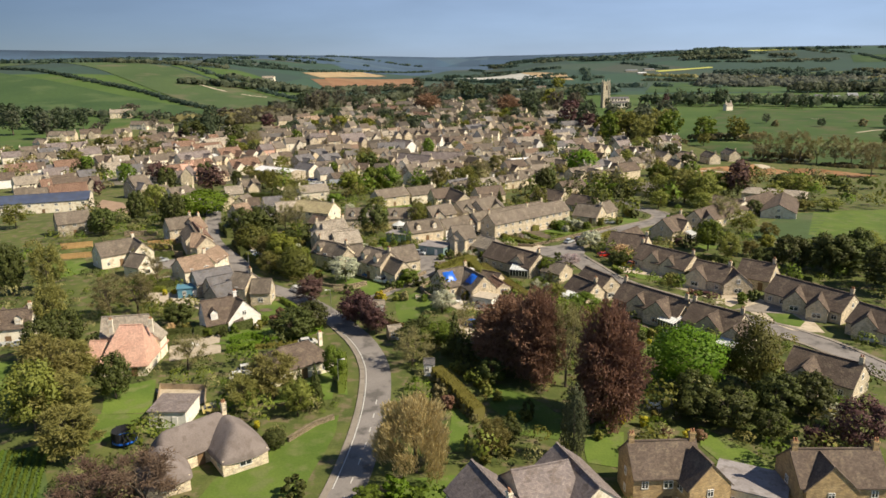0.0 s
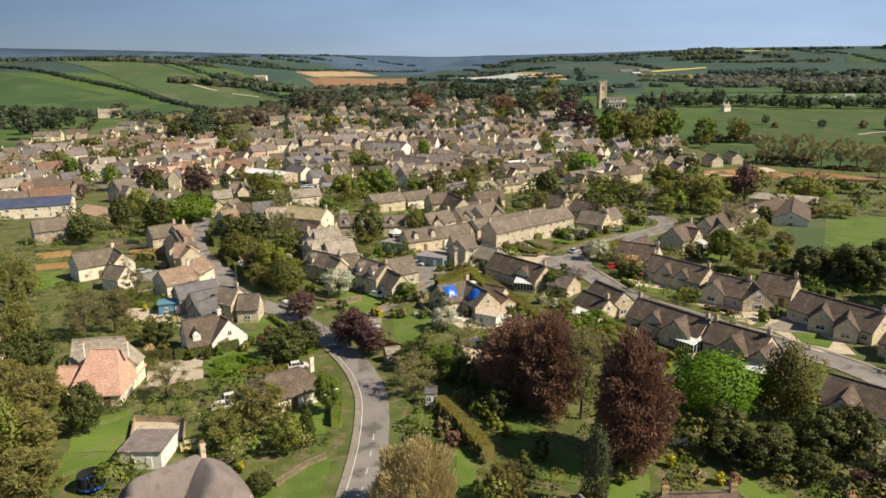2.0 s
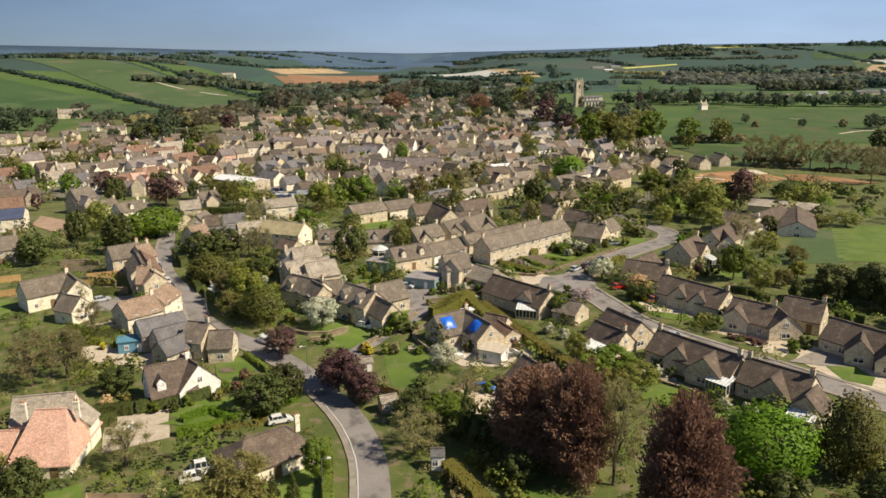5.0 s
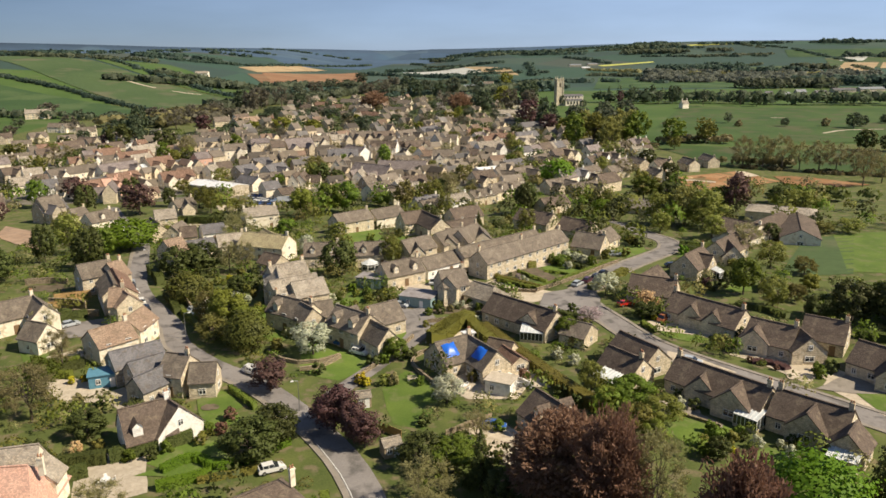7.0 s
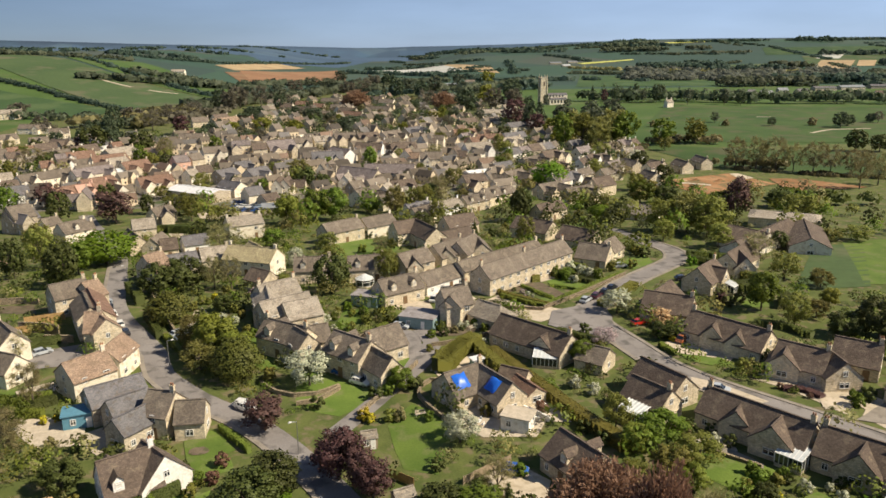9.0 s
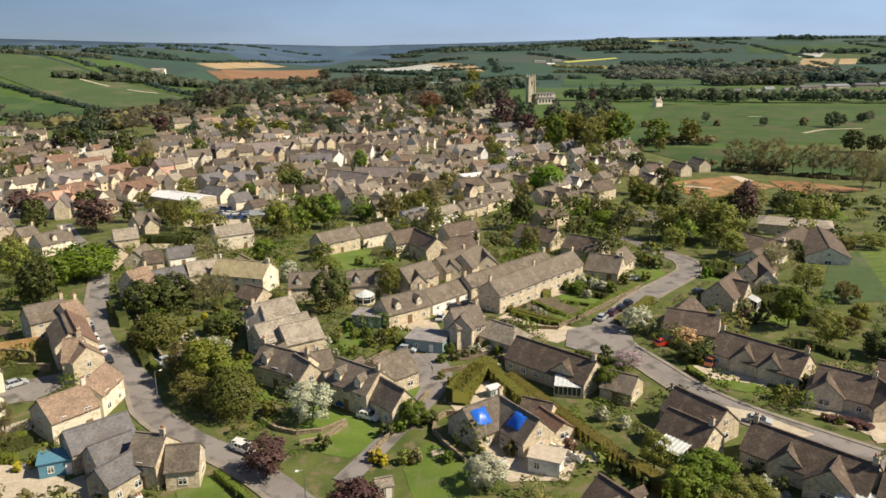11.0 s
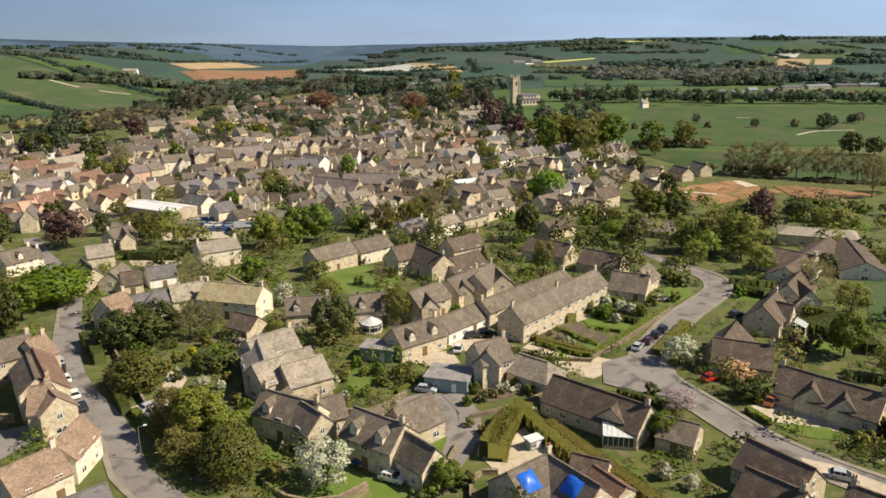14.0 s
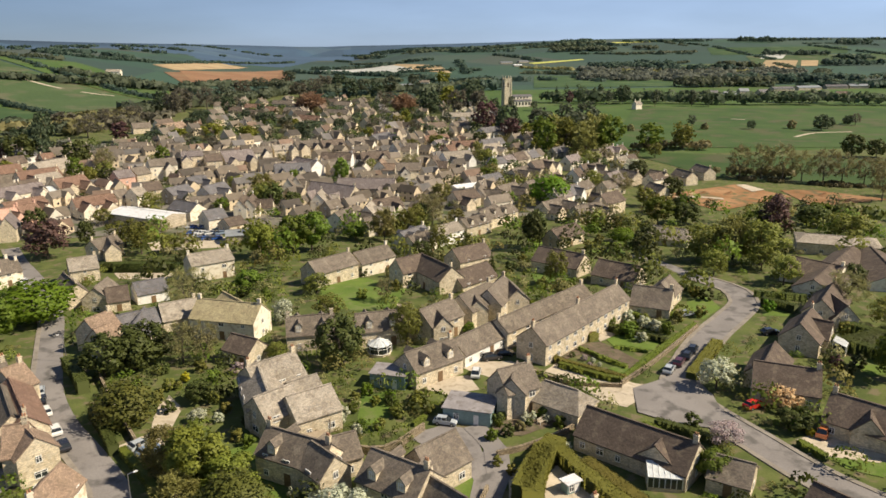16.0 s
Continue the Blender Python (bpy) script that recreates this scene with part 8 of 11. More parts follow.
car(-65.1, 403.2, 24, (0.05, 0.07, 0.12), 1.0, "car parked in the village car park")
car(-63.5, 402.1, 200, (0.05, 0.07, 0.12), 1.0, "car parked in the village car park")
car(-62.3, 401.4, 200, (0.25, 0.32, 0.42), 1.0, "car parked in the village car park")
car(-72.7, 395.9, 200, (0.7, 0.7, 0.68), 1.0, "car parked in the village car park")
car(-71.2, 394.3, 24, (0.03, 0.10, 0.35), 1.0, "car parked in the village car park")
car(-69.9, 394.7, 24, (0.42, 0.45, 0.48), 1.0, "car parked in the village car park")
car(-68.5, 394.0, 20, (0.02, 0.02, 0.025), 1.0, "car parked in the village car park")
car(-66.9, 394.2, 24, (0.03, 0.10, 0.35), 1.0, "car parked in the village car park")
car(-65.8, 394.5, 20, (0.05, 0.07, 0.12), 1.0, "car parked in the village car park")
car(-64.3, 393.3, 20, (0.02, 0.02, 0.025), 1.0, "car parked in the village car park")
car(-62.9, 393.5, 200, (0.03, 0.10, 0.35), 1.0, "car parked in the village car park")
fence([(-123.9, 234.3), (-114.9, 237.5)], 2.0)
fence([(-117.8, 221.8), (-109.1, 224.8)], 1.8)
fence([(-96.5, 236.6), (-88.1, 239.2)], 2.0)
fence([(-13.3, 161.3), (-8.9, 157.3)], 1.6)
trampoline(-51.5, 108.1)
street_lamp(-26.9, 168.9, 200)
street_lamp(-55.9, 206.6, 20)
street_lamp(-19.6, 127.0, 0)
street_lamp(-80.7, 265.6, 180)
hedge([(-63.6, 90.1), (-70.0, 106.1)], 0.5, 0.4, "green")
hedge([(-62.5, 90.1), (-68.8, 106.1)], 0.5, 0.4, "green")
hedge([(-61.4, 90.1), (-67.7, 106.1)], 0.5, 0.4, "green")
hedge([(-60.3, 90.0), (-66.5, 106.0)], 0.5, 0.4, "green")
hedge([(-59.2, 90.0), (-65.3, 106.0)], 0.5, 0.4, "green")
hedge([(-58.1, 90.0), (-64.1, 106.0)], 0.5, 0.4, "green")
hedge([(-57.0, 90.0), (-62.9, 106.0)], 0.5, 0.4, "green")
fence([(-50.2, 118.1), (-53.1, 128.2), (-44.3, 127.4), (-42.6, 120.9)], 1.2, TIMBER)
shed("white rendered garage with low purple grey roof", -46.2, 116.4, -2, 6.2, 6.5, 2.9, WHITE, ROOF_PURPLE, True, "garage")
hedge([(38.5, 258.5), (47.5, 248.0)], 1.2, 1.5, "dark")
bush("olive", 39.3, 255.1, 1.6)
bush("green", 41.1, 252.9, 1.6)
bush("white", 42.6, 250.4, 1.6)
bush("green", 52.7, 209.7, 1.3)
bush("green", 54.9, 211.3, 1.3)
bush("fresh", 50.7, 209.1, 1.3)
garden_table(36.3, 118.0, 10)
garden_table(3.4, 174.9, 30)
garden_table(5.8, 180.4, 0)
garden_table(39.3, 162.3, 20)
garden_table(-53.7, 148.5, 0)
garden_bench(39.7, 118.6, -20)
garden_bench(40.1, 115.0, -20)
garden_bench(-6.1, 179.4, 15)
garden_bench(9.5, 219.4, 30)
outline("yard", [(-88.7, 216.0), (-82.3, 220.7), (-74.3, 223.9), (-71.1, 220.5), (-75.8, 215.5), (-79.0, 210.1), (-83.8, 209.3)], ASPHALT, 0.09, "grey tarmac yard behind a stone house", "yard")
outline("patio", [(-83.1, 199.0), (-77.5, 202.8), (-74.9, 199.0), (-80.1, 194.4)], PATIO, 0.09, "pale stone paved terrace in a garden", "patio")
outline("patio", [(-78.9, 185.0), (-74.7, 188.6), (-64.7, 182.1), (-62.7, 176.2), (-70.8, 176.3)], PATIO, 0.09, "worn stone paved garden court", "patio")
outline("yard", [(60.8, 185.3), (65.9, 188.8), (70.4, 185.5), (72.6, 179.7), (73.0, 173.6), (69.4, 170.0), (64.9, 180.2)], GRAVEL, 0.09, "pale gravel forecourt before a bungalow", "yard")
outline("yard", [(49.3, 205.8), (52.8, 206.6), (58.8, 203.2), (61.6, 197.9), (58.9, 196.5), (52.0, 201.0)], GRAVEL, 0.09, "pale gravel drive beside a lawn", "yard")
outline("lawn", [(51.4, 201.1), (57.8, 197.8), (59.6, 195.5), (55.4, 192.9), (51.2, 196.3)], LAWN, 0.1, "small oval front lawn", "lawn")
outline("patio", [(39.6, 165.8), (45.3, 166.1), (44.0, 160.8), (38.7, 161.1)], PATIO, 0.09, "pale rock garden behind a bungalow", "patio")
outline("lawn", [(33.4, 161.8), (43.1, 159.8), (47.5, 155.0), (41.9, 149.9), (33.3, 155.2)], LAWN, 0.09, "sunlit mown green lawn", "lawn")
outline("patio", [(11.8, 182.6), (17.6, 185.9), (18.8, 179.1), (20.1, 173.6), (11.1, 175.1)], PATIO, 0.12, "pale stone terrace behind a house under repair", "patio")
outline("yard", [(-1.8, 197.5), (7.6, 201.0), (12.2, 196.7), (3.3, 193.7), (-0.1, 191.5)], GRAVEL, 0.11, "pale gravel drive beside a house under repair", "yard")
hedge([(-90.9, 220.0), (-83.8, 224.2)], 1.6, 1.8, "dark")
hedge([(-81.0, 187.5), (-77.1, 190.4), (-73.5, 193.5)], 2.0, 1.6, "dark")
hedge([(63.5, 180.9), (67.3, 179.5), (68.8, 176.4)], 1.8, 0.8, "purple")
hedge([(86.4, 275.4), (96.8, 268.2)], 1.6, 1.8, "dark")
hedge([(75.6, 213.1), (81.0, 209.9), (84.0, 204.0)], 1.8, 1.6, "dark")
hedge([(-27.2, 214.8), (-21.6, 216.2)], 1.2, 1.0, "hedge")
tree("purple", -33.2, 177.7, 6.8, 9.8, near=True)
tree("purple", -20.2, 160.7, 8.8, 9.6, near=True)
tree("purple", -16.8, 156.5, 7.6, 7.1, near=True)
tree("green", 82.0, 222.4, 10.5, 9.9)
tree("dark", 119.4, 279.5, 6.1, 7.6)
tree("budding", -70.4, 122.2, 13.1, 13.5, near=True)
tree("olive", -67.7, 111.9, 13.4, 11.6, near=True)
tree("budding", -70.4, 132.0, 8.8, 10.6, near=True)
tree("dark", -82.6, 142.3, 9.6, 7.7, near=True)
tree("bare", -77.0, 192.2, 9.1, 8.5, near=True)
tree("green", -76.6, 181.7, 7.3, 6.9, near=True)
tree("dark", -61.5, 162.9, 5.3, 7.0, near=True)
tree("bare", -89.2, 214.3, 6.7, 7.0, near=True)
tree("spring", 27.4, 163.0, 5.2, 6.4, near=True)
tree("golden", 29.8, 154.4, 6.0, 7.5, near=True)
tree("spring", 32.0, 151.1, 4.6, 5.4, near=True)
tree("olive", 26.9, 170.4, 6.6, 6.2, near=True)
tree("bare", 3.3, 154.7, 5.7, 7.1, near=True)
bush("yellow", -72.4, 184.7, 1.1)
bush("golden", -34.7, 198.8, 1.7)
bush("golden", 0.6, 177.8, 1.4)
bush("golden", 5.7, 178.0, 1.5)
bush("dark", -40.1, 207.8, 2.0)
bush("olive", -11.7, 178.3, 1.6)
bush("yellow", -15.1, 178.2, 1.3)
bush("dark", -6.2, 190.0, 1.8)
bush("green", -4.7, 177.4, 1.3)
bush("bud", 38.2, 167.0, 1.5)
bush("dark", 43.5, 162.6, 1.5)
bush("golden", 39.8, 150.1, 1.4)
scaffold(3.6, 183.5, 34, 5.0, 3.4)
scaffold(6.2, 183.2, -63, 4.4, 3.4)
terrace_wall([(12.2, 179.7), (15.0, 176.2), (16.3, 173.9)], 1.0)
terrace_wall([(10.9, 176.6), (14.5, 174.8)], 0.7)
terrace_wall([(12.0, 181.8), (14.6, 183.7), (16.6, 178.9)], 1.1)
stone_wall([(-36.2, 196.4), (-32.7, 191.8), (-29.3, 189.9), (-25.1, 190.1), (-20.9, 192.9)], 0.7)
stone_wall([(-87.5, 224.9), (-81.0, 223.8)], 1.6)
fence([(-98.6, 228.2), (-93.5, 231.0), (-88.3, 233.9)], 2.0)
fence([(-1.5, 157.1), (2.4, 159.7), (7.0, 162.4)], 1.4, TIMBER)
car(-85.2, 217.4, 40, (0.42, 0.45, 0.48), 1.0, "silver car in a yard behind a stone house")
car(-38.1, 186.7, -30, (0.7, 0.7, 0.68), 1.0, "white car at the road bend")
garden_room(-0.7, 261.2, 10, 2.3)
garden_room(-15.1, 256.0, 10, 2.6)
conservatory(-30.9, 262.9, 5, 5.0, 3.6)
outline("lawn", [(35.5, 254.7), (42.8, 256.4), (46.4, 248.7), (42.9, 245.2), (35.5, 248.8)], LAWN, 0.09, "small clipped lawn in a cottage garden", "lawn")
outline("lawn", [(29.7, 238.2), (34.4, 240.4), (37.3, 238.0), (31.7, 234.3)], LAWN, 0.09, "small clipped lawn in a cottage garden", "lawn")
outline("garden_bed", [(28.2, 251.7), (33.8, 252.1), (38.2, 239.6), (33.8, 237.4), (27.3, 246.3)], SOIL, 0.09, "dug brown vegetable bed in a cottage garden", "garden bed")
outline("patio", [(34.3, 257.0), (37.6, 258.3), (39.3, 255.5), (33.8, 252.1)], PATIO, 0.1, "pale paved path in a cottage garden", "patio")
outline("garden_bed", [(22.5, 250.0), (27.9, 251.8), (27.1, 246.3), (22.3, 244.0)], SOIL, 0.09, "dug brown flower bed in a cottage garden", "garden bed")
hedge([(20.8, 248.3), (20.7, 243.1), (25.2, 237.9), (30.8, 232.2)], 1.2, 1.3, "golden")
hedge([(27.5, 249.0), (30.7, 242.4), (33.5, 237.5)], 0.8, 0.9, "hedge")
hedge([(35.2, 248.1), (41.3, 244.2)], 0.8, 0.8, "hedge")
hedge([(31.0, 253.4), (33.5, 254.4)], 2.2, 1.8, "golden")
hedge([(52.3, 273.8), (56.5, 267.7), (57.4, 260.0)], 1.2, 1.3, "hedge")
hedge([(-94.7, 352.8), (-69.7, 351.5)], 2.2, 3.0, "dark")
bush("pink", 26.5, 243.2, 0.9)
bush("white", 27.8, 241.7, 0.8)
bush("dark", 24.7, 245.5, 0.8)
bush("white", 28.4, 239.7, 0.7)
bush("bud", 23.7, 248.4, 0.8)
bush("pink", 26.4, 240.1, 0.7)
bush("dark", 39.1, 262.2, 1.5)
bush("green", 42.2, 263.3, 1.6)
bush("hedge", 46.9, 266.0, 1.4)
bush("olive", 48.6, 262.0, 1.6)
bush("dark", 49.5, 257.4, 1.4)
bush("green", 45.0, 258.8, 1.2)
bush("white", 51.0, 255.5, 1.2)
for bx, by, bh in ((203.2, 469.4, 20), (214.0, 466.1, 20), (221.7, 458.4, 21), (229.9, 454.0, 17.5), (237.6, 447.2, 19.5), (245.0, 442.6, 18), (253.6, 437.1, 16), (260.3, 434.1, 16), (267.0, 429.0, 15), (274.0, 425.0, 16)):
    tree("bare", bx, by, bh, bh * 0.8, True)
hedgerow([(199.0, 470.0), (223.0, 452.0), (244.0, 438.0), (268.0, 424.0)], 4, 1.8, "town_bud", "rough brown hedge under a row of bare trees", 0.25)
hedgerow([(196.0, 482.0), (216.0, 474.0), (232.0, 462.0)], 5, 5.0, "town_bud", "brown thicket behind a row of bare trees", 0.3)
for bx, by, bw in ((243.3, 606.1, 15), (408.7, 668.2, 13), (453.5, 697.7, 10), (331.0, 520.2, 15)):
    tree("dark" if bw > 10 else "green", bx, by, bw * 0.8, bw, True)
for bx, by, bw in ((380.0, 675.4, 5), (241.0, 690.2, 4), (305.8, 686.0, 4)):
    bush("bud", bx, by, bw)
strip("track", [(346.0, 622.7), (377.5, 642.3), (411.4, 642.6)], (-1.6, 0, 1.6), (0.5, 0.6, 0.5), GRAVEL, "pale path across the parkland", "track", step=12.0)
strip("track", [(373.0, 756.4), (384.4, 750.9)], (-1.8, 0, 1.8), (0.5, 0.6, 0.5), GRAVEL, "pale bare patch in the parkland", "track", step=6.0)
for k, bx, by, bh, bw in (("green", 140.3, 610.7, 22, 23), ("olive", 148.0, 592.8, 23, 26), ("budding", 162.6, 589.5, 22, 24), ("green", 175.2, 586.8, 18, 20), ("spring", 85.9, 433.3, 12, 15), ("dark", 50.8, 353.0, 14, 9.5), ("olive", 140.2, 525.6, 10, 14), ("dark", 155.0, 604.0, 21, 20), ("dark", -196.2, 624.4, 16, 22), ("olive", -184.0, 632.0, 13, 16), ("dark", -160.9, 590.7, 11, 14)):
    tree(k, bx, by, bh, bw, True)
wood([(-236.0, 900.0), (-200.0, 905.0), (-176.0, 772.0), (-215.0, 760.0)], 46, 6, 8, "town_bud", "brown scrubby woodland below the hillside", seed=12)
wood([(-262.0, 820.0), (-228.0, 840.0), (-214.0, 752.0), (-240.0, 745.0)], 30, 5, 7, "far_olive", "scrubby woodland below the hillside", seed=13)
house("long slate roofed stone house with a white end gable", [(86.7, 394.2, 28, 16.9, 7.2, 4.2, 7.2, 0), (92.0, 391.0, -62, 8.5, 5.2, 4.0, 6.6, 0)], STONE, ROOF, 1, 1)
house("small stone cottage with white gable by clay ground", [(150.0, 459.8, 28, 13.8, 7, 4.2, 7, 0)], CREAM, ROOF_DARK, 1, 0)
house("stone cottage with pale gable behind gardens", [(127.4, 469.5, -52, 9.4, 6.4, 4.2, 7, 0)], CREAM, ROOF, 1, 0)
outline("lawn", [(65.0, 338.4), (73.2, 328.2), (86.3, 346.5), (78.4, 354.1)], LAWN, 0.1, "green lawn in a large garden", "lawn")
hedge([(72.3, 343.6), (83.2, 341.9)], 2.4, 2.2, "hedge", "clipped green hedge across a lawn")
OPEN.append([(62.0, 338.0), (75.0, 322.0), (106.0, 334.0), (110.0, 352.0), (88.0, 356.0), (76.0, 356.0)])
bush("golden", 94.5, 380.8, 3.4)
bush("golden", 67.7, 344.8, 2.2)
bush("golden", 89.0, 376.8, 2.6)
tree("golden", 123.1, 401.4, 8.5, 13, True)
tree("dark", 134.0, 401.5, 7.5, 11, True)
tree("dark", 88.0, 340.6, 8.5, 9.5, True)
tree("bare", 124.0, 446.0, 11.0, 15.0, True)
# open field, gardens and drives east of the lane
drape("field", [(99.0, 236.0), (132.8, 280.4), (152.0, 283.5), (121.0, 236.0)], PASTURE, 0.1, "light green rough field beside gardens", "field", steps=10)
OPEN.append([(97.0, 228.0), (130.8, 282.4), (190.0, 290.5), (158.0, 228.0), (120.0, 226.0)])
outline("lawn", [(80.6, 232.5), (90.2, 233.2), (86.9, 224.5), (79.3, 224.9)], LAWN, 0.1, "narrow mown lawn behind a hedge", "lawn")
OPEN.append([(79.0, 234.0), (92.0, 234.0), (88.0, 222.5), (78.0, 223.0)])
hedge([(82.7, 236.9), (94.2, 239.7)], 2.6, 2.8, "dark", "tall dark evergreen hedge behind a house")
hedge([(88.5, 222.0), (91.5, 229.0)], 2.4, 2.6, "dark", "tall dark evergreen hedge beside a lawn")
outline("drive", [(61.2, 185.0), (66.3, 189.5), (72.3, 184.4), (70.1, 179.9)], GRAVEL, 0.12, "pale gravel drive in front of a house", "drive")
outline("drive", [(73.0, 172.9), (66.7, 173.0), (67.9, 176.5), (73.8, 176.8)], GRAVEL, 0.13, "pale gravel forecourt before a stone house", "drive")
outline("drive", [(69.6, 168.0), (80.1, 173.9), (82.3, 164.5), (75.2, 165.1)], PAVING, 0.13, "pale paved drive beside a curved lawn", "drive")
outline("drive", [(66.6, 172.3), (71.3, 180.4), (76.9, 178.3), (75.6, 173.1)], GRAVEL, 0.12, "pale gravel drive in front of a house", "drive")
outline("drive", [(48.3, 201.2), (54.7, 205.4), (61.1, 198.2), (57.6, 196.6)], GRAVEL, 0.12, "pale gravel drive beside the lane", "drive")
for k, bx, by, bh, bw in (("olive", 101.7, 245.7, 8, 10), ("olive", 83.9, 211.1, 8.5, 8), ("spring", 100.2, 222.8, 5, 6), ("budding", 92.3, 215.8, 5, 6.5), ("dark", 98.3, 201.6, 10, 12), ("dark", 106.7, 196.7, 12, 13.5), ("dark", 116.7, 201.7, 12, 10), ("dark", 91.7, 203.9, 6, 9), ("olive", 151.9, 286.8, 5.5, 12), ("budding", 143.0, 287.3, 4.7, 9), ("olive", 126.0, 214.0, 8, 12), ("green", 112.0, 209.0, 7, 10), ("budding", 107.0, 237.0, 5.5, 8), ("dark", -116.8, 279.8, 13, 8), ("olive", -113.3, 290.8, 14, 10)):
    tree(k, bx, by, bh, bw)
# paved yard, houses and gardens west of the lane
outline("yard", [(-157.0, 331.3), (-164.5, 355.7), (-148.9, 342.2), (-127.7, 300.4), (-142.1, 314.0)], BRICK_YARD, 0.16, "orange brown paved yard among houses", "yard")
OPEN.append([(-160.0, 329.3), (-166.5, 358.7), (-146.9, 344.2), (-123.7, 298.4), (-144.1, 308.0)])
house("grey fronted stone house with two gables", [(-150.5, 365.8, 54, 11.7, 8, 5.4, 8.8, 0), (-147.0, 360.0, -36, 6.5, 5, 5.2, 8.2, 0)], STONE_GREY, SLATE, 1, 0)
house("small cream house with slate roof", [(-120.7, 345.5, 35, 8.9, 6.5, 3.6, 6.2, 0)], CREAM, ROOF, 1, 0)
house("stone cottage with slate roof in the old town", [(-138.0, 361.5, 52, 6.9, 6, 3.6, 6.2, 0)], STONE, ROOF, 1, 0)
stone_wall([(-110.9, 252.7), (-104.0, 253.4), (-99.2, 251.9)], 1.6, "old rubble garden wall")
outline("yard", [(-109.9, 251.7), (-100.2, 251.0), (-96.6, 243.8), (-106.8, 245.9)], SOIL, 0.1, "dug brown vegetable garden", "vegetable plot")
outline("lawn", [(-119.4, 219.0), (-110.2, 221.4), (-102.6, 207.4), (-109.6, 201.3)], LAWN, 0.1, "green lawn behind a timber fence", "lawn")
OPEN.append([(-121.4, 219.0), (-110.2, 223.4), (-99.6, 207.4), (-109.6, 199.3)])
# houses and trees at the town's edge below the hillside
for k, (bx, by, bd, bl) in enumerate(((-325.1, 644.7, 5, 21.9), (-308.7, 660.4, 26, 16.9), (-312.2, 585.9, -34, 15.4), (-262.6, 495.7, 28, 11.3), (-215.7, 479.0, 48, 15.2), (-291.2, 739.1, -7, 26.5), (-282.1, 664.5, 45, 13.8), (-227.8, 623.0, -30, 18.7), (-257.4, 700.7, 15, 15.0), (-250.0, 640.0, 32, 13.0), (-232.0, 560.0, 38, 14.0), (-246.0, 530.0, 30, 12.0), (-270.0, 610.0, 20, 13.0))):
    house("weathered stone house at the town's edge below the hill", [(bx, by, bd, bl, 8, 4.8, 8.0, 0), (bx + 3, by - 4.5, bd - 90, 8.0, 5.2, 4.6, 7.4, 0)], (STONE, STONE_GREY, CREAM)[k % 3], (ROOF, ROOF_DARK, ROOF)[k % 3], 1, 0)
for k, bx, by, bh, bw in (("dark", -373.8, 700.1, 17, 18), ("dark", -360.1, 722.4, 19, 24), ("dark", -354.9, 746.3, 22, 14), ("olive", -299.8, 579.7, 9, 16), ("budding", -273.9, 568.5, 9, 16), ("olive", -258.1, 577.6, 10, 16), ("olive", -238.2, 483.2, 11, 15), ("golden", -205.0, 487.8, 8, 8), ("budding", -296.9, 765.4, 13, 17), ("dark", -209.6, 556.2, 8, 15), ("budding", -358.2, 869.7, 15, 26), ("olive", -348.0, 780.2, 9, 17), ("bare", -260.7, 618.1, 9, 14), ("bare", -272.0, 720.0, 12, 16), ("bare", -240.0, 735.0, 12, 16), ("dark", -245.0, 660.0, 10, 12), ("budding", -320.0, 700.0, 11, 15)):
    tree(k, bx, by, bh, bw, True)
# lawn, hedge and two small firs beside the lane
outline("lawn", [(-30.7, 135.0), (-21.6, 136.0), (-20.0, 122.9), (-30.6, 121.9)], LAWN, 0.1, "green front lawn beside the lane", "lawn")
OPEN.append([(-32.7, 136.0), (-19.6, 137.0), (-18.6, 121.9), (-31.6, 120.9)])
hedge([(-20.6, 141.0), (-19.4, 132.5), (-18.9, 125.3)], 1.3, 1.8, "hedge", "clipped green hedge along the lane")
hedge([(-32.9, 137.6), (-28.5, 138.2), (-22.7, 139.1)], 0.9, 0.9, "hedge", "low clipped hedge round a front lawn")
tree("conifer", -26.2, 124.2, 6.4, 3.0)
tree("conifer", -23.3, 124.0, 7.0, 3.2)
# hedges, beds and lawns round the white gabled house and the stone house behind it
hedge([(-55.2, 154.6), (-49.6, 157.2), (-43.7, 160.4)], 1.6, 2.2, "dark", "tall dark hedge before a white house")
hedge([(-65.2, 151.9), (-60.2, 153.8), (-55.6, 154.6)], 1.6, 2.2, "dark", "tall dark hedge beside a gravel drive")
hedge([(-61.5, 149.3), (-57.4, 151.4)], 2.2, 1.8, "dark", "square clipped dark hedge")
hedge([(-40.0, 147.4), (-33.3, 149.0), (-27.4, 150.6)], 1.1, 1.0, "golden", "low golden green hedge along a lawn")
outline("lawn", [(-50.3, 150.1), (-45.0, 153.3), (-38.8, 158.3), (-35.2, 151.6), (-40.2, 148.7)], LAWN, 0.1, "green lawn between two hedges", "lawn")
OPEN.append([(-53.3, 150.1), (-45.0, 156.3), (-38.8, 160.3), (-32.2, 150.6), (-40.2, 146.7)])
outline("lawn", [(-43.6, 166.0), (-46.6, 175.5), (-41.8, 179.0), (-37.4, 171.5)], LAWN, 0.1, "small front lawn with a round bed", "lawn")
OPEN.append([(-44.6, 165.0), (-47.6, 176.5), (-41.8, 180.0), (-36.4, 171.5)])
outline("bed", [(-43.3 + 1.7 * math.cos(a * 0.7), 171.8 + 1.4 * math.sin(a * 0.7)) for a in range(9)], SOIL, 0.16, "round flower bed of bare soil in a lawn", "flower bed")
